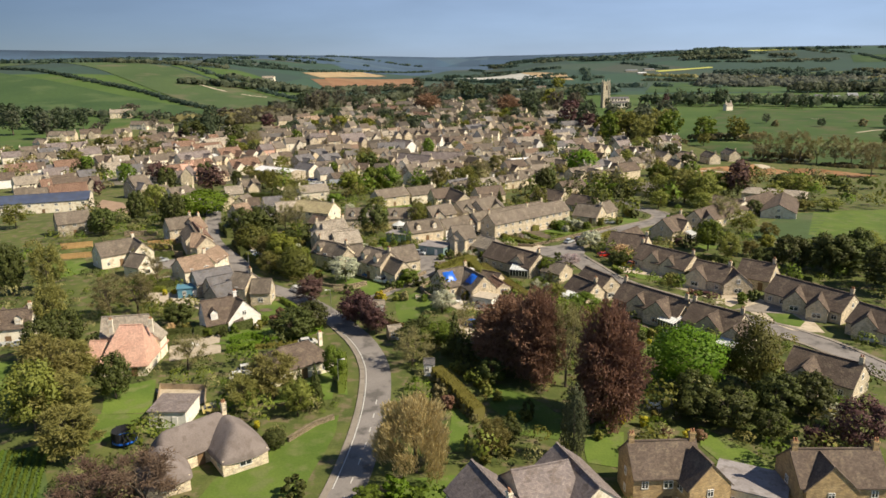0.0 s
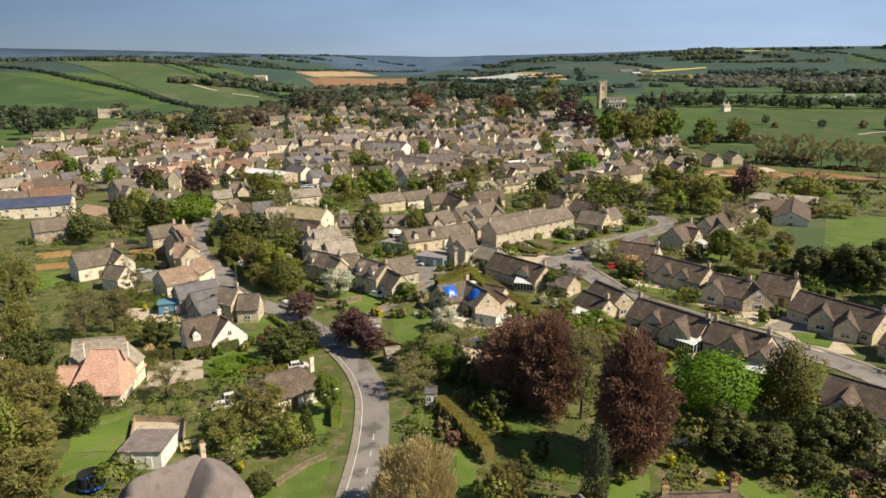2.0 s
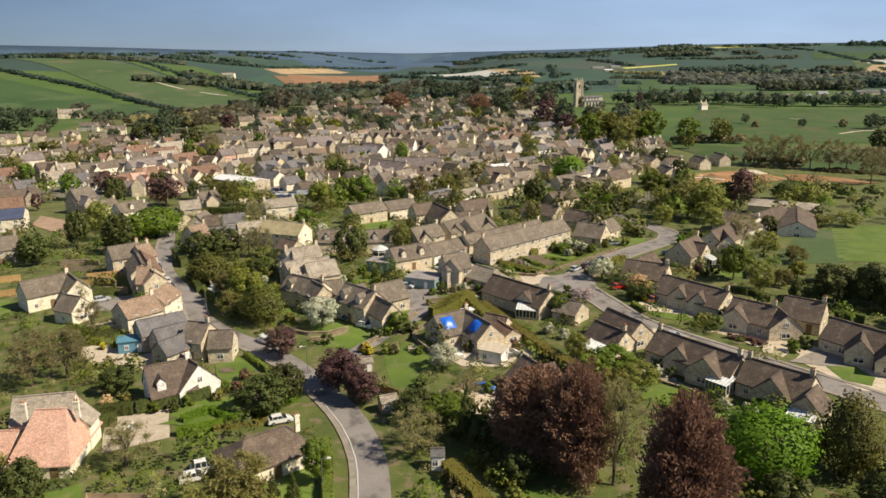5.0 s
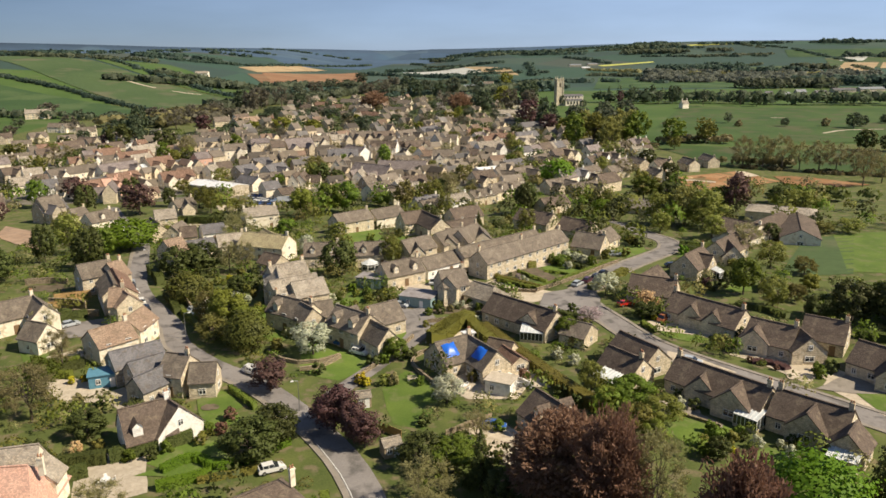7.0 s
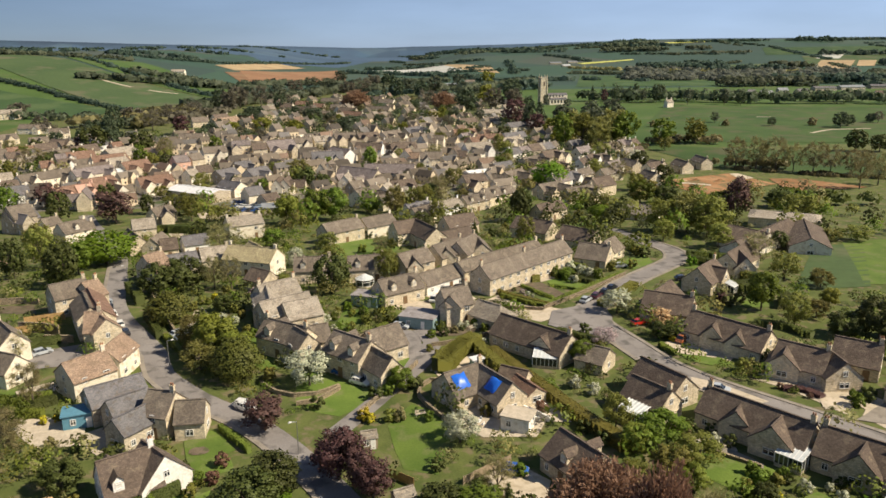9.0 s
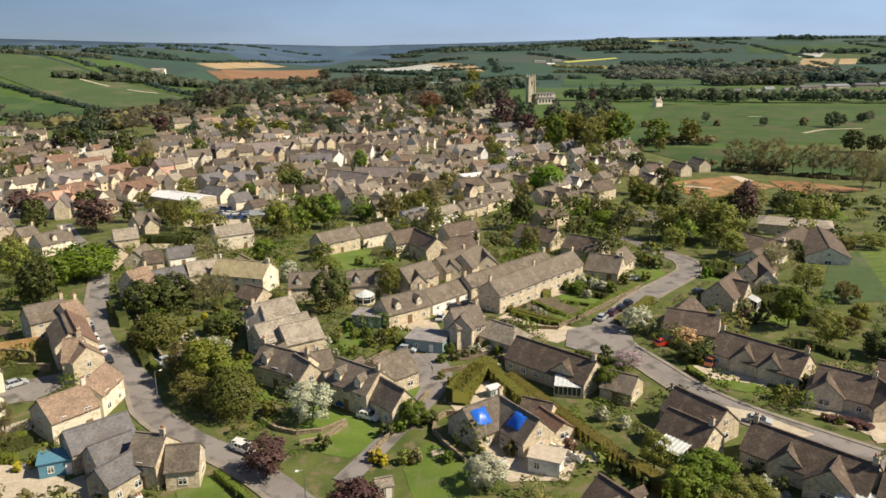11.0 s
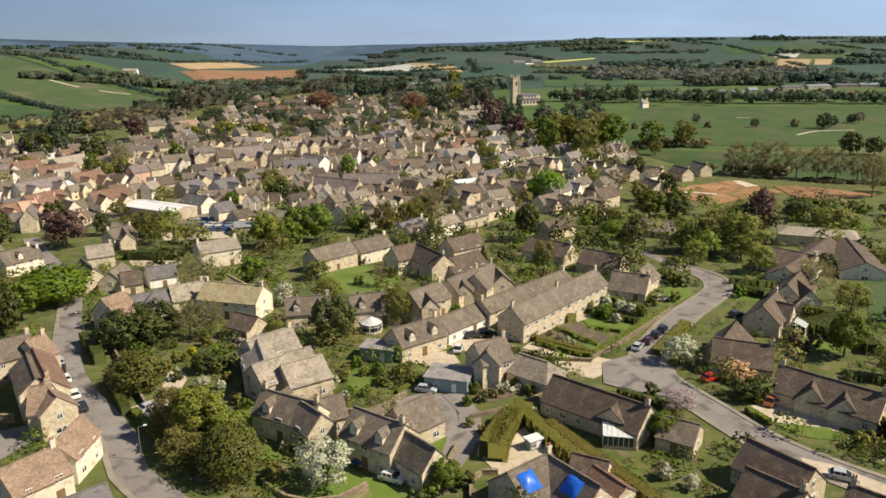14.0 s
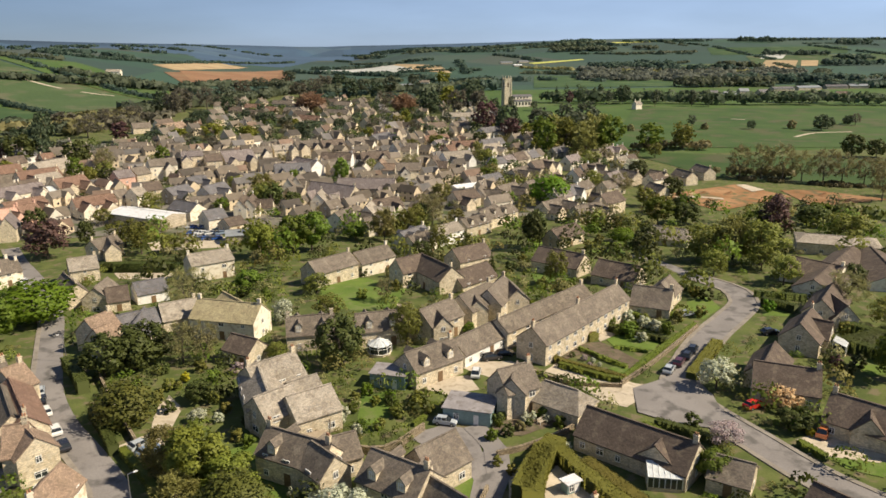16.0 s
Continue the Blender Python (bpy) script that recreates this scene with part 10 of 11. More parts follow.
hedgerow([(-947, 1428), (-625, 1657)], 16, 5, "haze_dark", gap=0.2)
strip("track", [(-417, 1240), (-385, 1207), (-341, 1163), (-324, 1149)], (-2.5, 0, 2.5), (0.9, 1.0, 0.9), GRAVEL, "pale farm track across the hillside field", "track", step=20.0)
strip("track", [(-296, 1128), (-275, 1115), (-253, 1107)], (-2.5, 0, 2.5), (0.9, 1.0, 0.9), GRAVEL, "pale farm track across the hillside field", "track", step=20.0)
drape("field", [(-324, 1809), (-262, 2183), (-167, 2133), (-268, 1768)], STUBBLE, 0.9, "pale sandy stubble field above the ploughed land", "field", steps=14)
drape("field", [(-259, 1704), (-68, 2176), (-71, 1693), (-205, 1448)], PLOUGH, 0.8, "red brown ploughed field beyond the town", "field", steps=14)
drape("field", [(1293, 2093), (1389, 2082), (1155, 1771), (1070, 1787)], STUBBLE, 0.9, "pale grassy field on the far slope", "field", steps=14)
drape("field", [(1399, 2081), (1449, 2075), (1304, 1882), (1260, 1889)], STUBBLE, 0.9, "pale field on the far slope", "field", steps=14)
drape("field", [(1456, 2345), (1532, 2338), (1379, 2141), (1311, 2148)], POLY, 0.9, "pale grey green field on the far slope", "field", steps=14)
wood([(630, 1828), (1153, 1725), (855, 1310), (498, 1477)], 420, 10, 8, "haze_brown", "broad belt of bare brown woodland on the far slope", seed=5)
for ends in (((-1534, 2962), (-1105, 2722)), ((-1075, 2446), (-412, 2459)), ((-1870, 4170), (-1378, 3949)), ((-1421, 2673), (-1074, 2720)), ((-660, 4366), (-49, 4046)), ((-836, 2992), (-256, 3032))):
    hedgerow(list(ends), 16, 8, "haze_dark", "thin hedgerow far off in the vale", 0.5)
wood([(922, 2781), (1018, 2778), (973, 2663), (879, 2659)], 90, 9, 14, "haze_dark", "dark wood on the hill crest", seed=6)
wood([(1705, 2927), (1857, 2857), (1764, 2719), (1607, 2765)], 60, 9, 14, "haze_dark", "dark wood on the hill crest", seed=7)
wood([(2033, 2761), (2146, 2718), (2057, 2609), (1925, 2619)], 60, 9, 14, "haze_dark", "dark wood on the hill crest", seed=8)
house("pale building far off among fields and trees", [(524, 1010, -5, 16, 10, 5, 8.5, 0)], STONE_GREY, METAL_GREY, 0, 0, windows=False, category="farm building")
house("pale building far off among fields and trees", [(578, 1064, -3, 14, 10, 5, 8.5, 0)], STONE_GREY, METAL_GREY, 0, 0, windows=False, category="farm building")
house("pale building far off among fields and trees", [(516, 1034, -9, 10, 9, 5, 8.5, 0)], WHITE, SLATE, 0, 0, windows=False, category="farm building")
house("pale building far off among fields and trees", [(591, 1037, 11, 18, 11, 5, 8.5, 0)], STONE_GREY, SLATE, 0, 0, windows=False, category="farm building")
house("pale building far off among fields and trees", [(673, 1115, 0, 34, 13, 4, 6.5, 0)], STONE_GREY, SLATE, 0, 0, windows=False, category="farm building")
house("pale building far off among fields and trees", [(725, 1129, 3, 40, 14, 4, 6.5, 0)], STONE_GREY, METAL_GREY, 0, 0, windows=False, category="farm building")
house("pale building far off among fields and trees", [(783, 1142, -8, 34, 13, 4, 6.5, 0)], STONE_GREY, SLATE, 0, 0, windows=False, category="farm building")
house("pale building far off among fields and trees", [(825, 1146, -10, 30, 13, 4, 6.5, 0)], STONE_GREY, METAL_GREY, 0, 0, windows=False, category="farm building")
house("pale building far off among fields and trees", [(625, 984, -10, 16, 10, 5, 8.5, 0)], CREAM, ROOF_DARK, 0, 0, windows=False, category="farm building")
house("pale building far off among fields and trees", [(663, 975, -12, 16, 10, 5, 8.5, 0)], CREAM, ROOF_DARK, 0, 0, windows=False, category="farm building")
house("pale building far off among fields and trees", [(525, 2099, 0, 32, 14, 3, 5, 0)], STONE_GREY, METAL_GREY, 0, 0, windows=False, category="farm building")
house("pale building far off among fields and trees", [(580, 2127, 5, 28, 14, 3, 5, 0)], STONE_GREY, METAL_GREY, 0, 0, windows=False, category="farm building")
house("pale building far off among fields and trees", [(527, 1997, -3, 21, 13, 3, 5, 0)], STONE_GREY, METAL_ROOF, 0, 0, windows=False, category="farm building")
house("pale building far off among fields and trees", [(143, 1342, 12, 26, 12, 4, 6.5, 0)], STONE_GREY, METAL_GREY, 0, 0, windows=False, category="farm building")
house("pale building far off among fields and trees", [(188, 1415, -11, 18, 11, 5, 8.5, 0)], CREAM, ROOF, 0, 0, windows=False, category="farm building")
house("pale building far off among fields and trees", [(-310, 1377, -5, 22, 11, 5, 8.5, 0)], CREAM, ROOF_TAN, 0, 0, windows=False, category="farm building")

# trees
tree("green", -10.8, 90.5, 2.8, 4.9, near=True)
tree("willow", -4.4, 98.4, 12.8, 12.6, near=True)
tree("green", -1.2, 146.3, 5.9, 10.2, near=True)
tree("twiggy", -41.2, 89.5, 8.7, 14.6, near=True)
tree("dark", -6.0, 148.2, 5.9, 8.6, near=True)
tree("column", 19.3, 101.0, 12.7, 3.9, near=True)
tree("twiggy", -48.0, 89.4, 7.5, 12.3, near=True)
tree("spring", -42.2, 206.7, 7.6, 10.3, near=True)
tree("budding", 7.1, 103.3, 6.1, 6.8, near=True)
tree("budding", -49.5, 205.0, 6.5, 9.0, near=True)
tree("purple", -15.0, 155.0, 6.6, 7.6, near=True)
tree("dark", -32.7, 153.4, 7.0, 10.9, near=True)
tree("spring", -47.2, 209.7, 10.4, 11.2, near=True)
tree("dark", 10.0, 106.3, 4.8, 4.6, near=True)
tree("dark", -29.9, 157.9, 7.0, 9.3, near=True)
tree("dark", -27.0, 106.1, 3.3, 4.5, near=True)
tree("dark", 40.5, 146.1, 4.0, 4.2, near=True)
tree("olive", 24.1, 154.3, 3.8, 6.0, near=True)
tree("copper", 27.1, 112.5, 20.5, 10.6, near=True)
tree("purple", -20.1, 164.4, 6.2, 8.1, near=True)
tree("dark", 51.8, 107.0, 5.4, 6.0, near=True)
tree("dark", 46.6, 111.0, 6.8, 9.5, near=True)
tree("dark", 42.0, 113.5, 5.6, 8.5, near=True)
tree("budding", -57.8, 103.6, 9.2, 11.9, near=True)
tree("olive", 35.6, 157.6, 5.2, 9.0, near=True)
tree("purple", 57.5, 103.1, 4.0, 7.0, near=True)
tree("olive", -25.3, 116.7, 7.1, 6.0, near=True)
tree("purple", 63.7, 102.3, 9.0, 10.1, near=True)
tree("white", -0.3, 169.5, 5.3, 7.7, near=True)
tree("conifer", -22.4, 119.4, 6.6, 2.8, near=True)
tree("pink", 36.8, 206.5, 4.3, 7.4, near=True)
tree("conifer", -25.3, 119.6, 6.6, 3.1, near=True)
tree("dark", 42.6, 116.2, 7.7, 8.2, near=True)
tree("green", 32.6, 165.0, 5.9, 10.3, near=True)
tree("budding", -35.1, 119.3, 7.1, 8.3, near=True)
tree("copper", 17.4, 128.7, 17.8, 9.4, near=True)
tree("dark", 61.5, 114.5, 8.0, 9.0, near=True)
tree("budding", -31.1, 123.7, 9.1, 11.6, near=True)
tree("dark", 56.1, 114.5, 7.8, 9.0, near=True)
tree("white", 63.5, 111.4, 4.0, 4.7, near=True)
tree("dark", 8.8, 128.4, 5.4, 6.0, near=True)
tree("white", -49.8, 231.8, 2.5, 4.3, near=True)
tree("bare", 22.4, 127.0, 17.5, 9.6, near=True)
tree("budding", -65.3, 115.1, 9.6, 15.2, near=True)
tree("green", -20.9, 130.4, 7.6, 5.4, near=True)
tree("dark", 51.4, 208.8, 4.0, 7.0, near=True)
tree("yew", -62.0, 233.6, 8.0, 11.0, near=True)
tree("fresh", 44.5, 126.8, 11.2, 13.4, near=True)
tree("copper", 13.2, 136.2, 14.1, 14.7, near=True)
tree("dark", -50.6, 239.3, 4.8, 4.9, near=True)
tree("yew", 57.0, 126.8, 13.4, 8.4, near=True)
tree("dark", 3.8, 136.9, 6.3, 4.5, near=True)
tree("bare", -6.3, 137.5, 7.8, 10.4, near=True)
tree("dark", -59.8, 124.4, 9.3, 6.8, near=True)
tree("orange", 53.8, 216.3, 4.2, 7.3, near=True)
tree("green", -9.3, 190.2, 5.1, 6.9, near=True)
tree("golden", 53.6, 129.3, 6.6, 4.1, near=True)
tree("conifer", 2.2, 141.4, 10.8, 5.1, near=True)
tree("white", 46.4, 225.7, 6.1, 8.9, near=True)
tree("white", -26.6, 194.6, 7.2, 10.4, near=True)
tree("dark", -23.8, 251.0, 10.8, 11.3, near=True)
tree("bare", -50.7, 136.8, 7.8, 9.5, near=True)
tree("yew", -41.0, 199.0, 9.0, 10.0, near=True)
tree("olive", -36.7, 256.2, 4.5, 5.4, near=True)
tree("green", 28.9, 196.9, 5.6, 7.4, near=True)
tree("bare", -51.5, 258.5, 9.8, 8.7, near=True)
tree("dark", -70.6, 255.1, 9.5, 10.0, near=True)
tree("bare", -56.0, 258.8, 10.3, 7.5, near=True)
tree("olive", -8.6, 259.7, 9.9, 8.8, near=True)
tree("dark", -65.3, 257.3, 8.2, 10.1, near=True)
tree("budding", -79.0, 136.8, 8.4, 10.2, near=True)
tree("dark", -64.2, 260.3, 9.3, 14.0, near=True)
tree("dark", -65.0, 152.0, 6.2, 4.8, near=True)
tree("green", 41.3, 254.9, 3.4, 5.9, near=True)
tree("dark", -80.4, 147.7, 9.6, 8.6, near=True)
tree("budding", -52.0, 214.5, 9.0, 10.0, near=True)
tree("white", -35.9, 280.6, 6.3, 6.7, near=True)
tree("olive", -25.0, 282.5, 6.5, 8.5)
tree("budding", -88.4, 159.3, 11.7, 10.1)
tree("bare", -79.2, 167.3, 11.5, 11.7)
tree("bare", -73.8, 170.5, 10.8, 11.2)
tree("bare", -9.7, 294.7, 6.7, 6.6)
tree("bare", 101.0, 259.5, 10.7, 12.7)
tree("olive", -27.2, 308.2, 5.5, 9.6)
tree("olive", 40.0, 299.8, 10.4, 8.1)
tree("green", -45.9, 314.1, 6.7, 9.9)
tree("dark", 114.3, 180.3, 12.7, 16.7)
tree("budding", -104.0, 187.5, 14.2, 9.4)
tree("conifer", 24.5, 313.2, 8.3, 4.0)
tree("dark", -113.3, 187.0, 14.7, 8.5)
tree("olive", 101.1, 283.8, 8.8, 11.1)
tree("dark", 111.4, 197.3, 9.8, 15.9)
tree("olive", 88.5, 298.6, 8.0, 9.2)
tree("dark", -98.7, 267.6, 13.3, 10.9)
tree("olive", 105.0, 300.1, 8.9, 11.1)
tree("dark", 8.2, 344.4, 6.7, 7.6)
tree("olive", 108.9, 306.5, 14.9, 18.2)
tree("olive", 95.3, 315.7, 13.1, 15.2)
tree("budding", 104.1, 314.1, 15.1, 18.5)
tree("golden", 24.9, 346.9, 7.7, 3.9)
tree("olive", 15.2, 350.7, 10.9, 7.8)
tree("dark", 81.1, 329.7, 8.1, 10.1)
tree("dark", 48.0, 347.8, 14.3, 8.7)
tree("spring", -44.5, 359.5, 12.5, 13.0)
tree("green", -34.0, 364.5, 14.0, 13.5)
tree("fresh", -96.1, 295.8, 10.4, 18.1)
tree("green", -27.5, 368.5, 14.3, 15.5)
tree("fresh", 83.6, 353.0, 5.4, 9.3)
tree("olive", -76.9, 375.1, 7.1, 10.6)
tree("dark", -119.1, 254.7, 9.9, 10.9)
tree("olive", 9.2, 384.4, 11.0, 10.9)
tree("purple", -117.5, 376.5, 14.3, 18.5)
tree("purple", 137.9, 341.8, 17.3, 14.3)
tree("green", 132.1, 346.1, 10.8, 14.4)
tree("olive", -94.8, 389.6, 10.6, 15.8)
tree("olive", 159.8, 332.5, 10.5, 18.3)
tree("bare", -59.8, 295.8, 12.7, 14.0)
tree("bare", 22.6, 403.4, 13.1, 10.3)
tree("green", 111.7, 380.8, 11.7, 14.3)
tree("olive", -157.9, 269.3, 9.8, 10.6)
tree("dark", 123.5, 379.4, 9.1, 13.6)
tree("dark", 168.7, 362.2, 8.6, 15.0)
tree("fresh", 80.8, 426.4, 13.7, 17.8, True)
tree("dark", -43.7, 445.4, 11.8, 13.1, True)
tree("olive", -48.6, 445.3, 12.2, 10.5, True)
tree("golden", 122.2, 415.5, 9.7, 10.6, True)
tree("dark", 142.1, 427.5, 11.2, 12.3, True)
tree("olive", 113.3, 454.2, 10.6, 11.6, True)
tree("bare", 233.9, 401.5, 19.7, 13.3, True)
tree("dark", 147.1, 474.9, 11.6, 12.6, True)
tree("bare", 249.6, 409.4, 15.4, 12.2, True)
tree("white", 149.4, 486.8, 10.8, 11.6, True)
tree("olive", -136.3, 541.8, 10.3, 11.0, True)
tree("olive", -94.1, 439.0, 11.6, 12.4, True)
tree("budding", 149.6, 559.7, 19.6, 19.4, True)
tree("olive", 193.1, 548.4, 10.0, 10.6, True)
tree("green", 130.5, 578.4, 21.7, 18.3, True)
tree("green", 181.1, 588.5, 24.0, 19.3, True)
tree("green", 203.2, 578.0, 19.6, 20.9, True)
tree("budding", 148.2, 610.4, 24.0, 24.5, True)
tree("olive", 229.0, 579.6, 19.3, 20.6, True)
tree("dark", 316.5, 524.4, 15.6, 16.6, True)
tree("budding", 179.3, 614.2, 24.0, 25.1, True)
tree("green", 169.6, 628.0, 24.0, 27.3, True)
tree("purple", 130.4, 663.2, 16.7, 17.7, True)
tree("green", 152.2, 661.1, 24.0, 24.9, True)
tree("green", 190.1, 708.8, 22.3, 23.4, True)
tree("green", 216.0, 723.8, 23.1, 24.3, True)
tree("dark", 344.4, 678.8, 8.2, 8.3, True)
tree("dark", 394.3, 657.0, 14.3, 14.8, True)
tree("olive", 309.4, 714.0, 10.3, 10.6, True)
tree("green", -344.8, 655.8, 23.9, 24.8, True)
tree("dark", 444.0, 689.1, 9.0, 9.2, True)
tree("bare", 449.5, 685.6, 11.2, 11.5, True)
tree("dark", 172.1, 873.9, 16.7, 12.1, True)
tree("olive", -395.5, 693.7, 23.5, 24.3, True)
tree("olive", 221.4, 893.2, 11.1, 11.3, True)
tree("olive", 202.5, 916.0, 15.3, 10.3, True)
tree("dark", -380.9, 759.3, 22.6, 23.3, True)
tree("dark", -406.6, 754.3, 24.0, 26.1, True)
tree("olive", 131.6, 962.4, 23.1, 23.9, True)
tree("olive", 368.9, 905.9, 20.1, 14.9, True)
tree("purple", 281.9, 947.7, 17.8, 9.6, True)
tree("dark", 297.0, 951.0, 19.2, 11.0, True)
tree("dark", -450.8, 788.0, 24.0, 24.9, True)
tree("dark", 427.7, 892.5, 16.4, 12.5, True)
tree("green", 411.9, 901.7, 19.2, 12.5, True)
tree("dark", 178.7, 992.6, 24.0, 27.7, True)
tree("olive", 329.7, 944.8, 16.6, 11.1, True)
tree("dark", 348.4, 949.2, 23.8, 12.6, True)
tree("conifer", 320.1, 966.7, 22.6, 9.9, True)
tree("conifer", 280.1, 988.5, 21.4, 10.0, True)

tree("dark", -201.5, 611.8, 19.2, 20.7, True)
tree("dark", -203.7, 655.9, 23.0, 14.3, True)
tree("dark", -163.7, 592.0, 17.0, 18.8, True)
tree("dark", -217.6, 645.3, 13.7, 17.7, True)
tree("purple", -163.2, 708.9, 16.7, 19.1, True)
tree("bare", -138.4, 545.5, 16.4, 9.9, True)
tree("golden", -138.4, 520.6, 9.7, 10.0, True)
tree("bare", -195.4, 744.9, 18.9, 23.4, True)
tree("budding", -229.2, 806.4, 16.2, 28.0, True)
tree("bare", -179.6, 842.4, 17.9, 30.0, True)
tree("bare", -194.6, 808.8, 18.3, 27.8, True)
tree("spring", -119.3, 702.5, 10.6, 18.6, True)
tree("spring", -96.7, 708.1, 13.5, 18.7, True)
tree("spring", -68.1, 698.0, 11.8, 16.5, True)
tree("bare", -105.9, 689.3, 11.7, 18.2, True)
tree("dark", -118.9, 837.2, 12.9, 26.1, True)
tree("dark", -101.4, 919.1, 20.7, 16.3, True)
tree("dark", -56.7, 789.6, 14.1, 19.0, True)
tree("conifer", -86.0, 558.0, 9.5, 6.4, True)
tree("budding", -49.6, 479.8, 10.9, 15.3, True)
tree("olive", -63.2, 495.0, 7.6, 12.2, True)
tree("dark", -169.3, 936.1, 26.0, 20.7, True)
tree("budding", -150.0, 954.2, 26.0, 30.0, True)
tree("bare", -128.5, 973.8, 26.0, 30.0, True)
tree("budding", -153.6, 906.5, 25.7, 24.9, True)
tree("olive", -112.7, 1017.5, 26.0, 29.5, True)
tree("yew", -21.3, 721.1, 12.7, 29.4, True)
tree("dark", 41.3, 1141.8, 26.0, 25.4, True)
tree("green", 61.7, 1182.6, 23.9, 28.1, True)
tree("bare", 69.9, 982.6, 18.1, 28.4, True)
tree("copper", 80.8, 905.1, 19.2, 24.8, True)
tree("dark", 101.6, 860.8, 26.0, 27.1, True)
tree("spring", 135.0, 935.1, 26.0, 27.2, True)
tree("dark", 195.3, 1080.3, 26.0, 30.0, True)
tree("spring", 212.4, 1372.8, 26.0, 30.0, True)
tree("purple", 123.5, 712.4, 26.0, 27.0, True)
tree("dark", 131.9, 678.4, 26.0, 22.0, True)
tree("olive", 43.3, 601.4, 10.4, 12.4, True)
tree("olive", 81.5, 550.3, 9.5, 15.0, True)
tree("green", -60.2, 1262.8, 21.9, 30.0, True)
tree("green", -44.1, 1519.1, 24.5, 30.0, True)
tree("dark", 42.9, 1456.4, 19.2, 30.0, True)
tree("bare", -4.1, 1224.7, 24.7, 30.0, True)
tree("copper", -16.1, 928.7, 20.8, 30.0, True)
tree("budding", 12.6, 1301.2, 24.5, 30.0, True)
tree("budding", -104.3, 1183.0, 22.1, 30.0, True)
tree("olive", -86.0, 1285.3, 22.3, 30.0, True)
tree("budding", -27.2, 1159.6, 21.6, 30.0, True)
tree("olive", 145.7, 1265.1, 26.0, 30.0, True)
tree("green", 103.7, 1208.7, 26.0, 30.0, True)
tree("dark", 75.3, 1133.0, 21.2, 23.7, True)
tree("budding", 136.0, 878.2, 26.0, 26.7, True)
tree("golden", 55.2, 754.4, 12.5, 18.1, True)
tree("spring", 38.1, 699.8, 9.5, 13.8, True)
tree("olive", 63.3, 619.8, 10.8, 13.8, True)
tree("budding", 154.5, 873.7, 25.0, 24.2, True)
tree("dark", -137.0, 696.2, 10.5, 15.8, True)
tree("olive", -139.1, 747.8, 9.3, 17.1, True)
tree("olive", -38.8, 795.1, 9.8, 15.9, True)
tree("dark", 5.0, 757.0, 10.4, 14.1, True)
tree("bare", -65.8, 836.9, 12.8, 22.5, True)
tree("dark", -120.4, 776.6, 11.8, 18.8, True)
tree("olive", -234.5, 695.8, 12.7, 20.6, True)
tree("dark", -217.2, 712.1, 25.8, 15.7, True)
tree("dark", -221.2, 675.1, 17.4, 19.9, True)
tree("bare", -213.2, 535.9, 13.9, 19.8, True)
tree("dark", -206.2, 534.7, 8.9, 11.8, True)
tree("olive", -203.4, 477.9, 14.6, 12.7, True)
tree("spring", -142.4, 533.0, 9.3, 9.0, True)
tree("bare", -139.8, 558.0, 16.3, 14.2, True)
tree("dark", -129.8, 522.3, 9.8, 12.5, True)
tree("dark", -195.1, 555.2, 10.8, 6.5, True)
tree("purple", -157.8, 413.8, 12.2, 14.8, True)
tree("olive", -86.7, 376.1, 12.0, 12.6, True)
tree("bare", -85.4, 400.5, 8.4, 11.9, True)
tree("green", -48.1, 465.8, 8.7, 12.4, True)
tree("budding", -45.7, 452.1, 12.8, 13.5, True)
tree("dark", -34.5, 437.4, 9.6, 10.4, True)
tree("olive", 13.8, 391.8, 10.8, 9.6, True)
tree("bare", 21.3, 395.3, 14.3, 9.3, True)
tree("bare", 19.2, 411.4, 11.5, 9.7, True)
tree("budding", 32.8, 438.1, 10.9, 12.1, True)
tree("budding", 32.2, 401.2, 6.4, 8.5, True)
tree("olive", 3.0, 387.1, 6.4, 8.9, True)
tree("green", -10.7, 382.3, 6.8, 10.9, True)
tree("dark", 19.0, 497.5, 4.4, 9.2, True)
tree("golden", -4.6, 548.3, 4.9, 6.9, True)
tree("olive", 10.9, 540.7, 7.0, 8.1, True)
tree("bare", 33.8, 535.7, 10.4, 13.4, True)
tree("olive", 18.2, 468.9, 8.8, 6.8, True)
tree("dark", 94.2, 616.6, 12.5, 12.1, True)
tree("green", 67.3, 490.5, 8.2, 12.3, True)
tree("green", -65.8, 444.0, 6.6, 8.0, True)
tree("olive", -111.3, 428.0, 7.0, 10.4, True)
tree("dark", -109.8, 395.1, 9.7, 7.1, True)

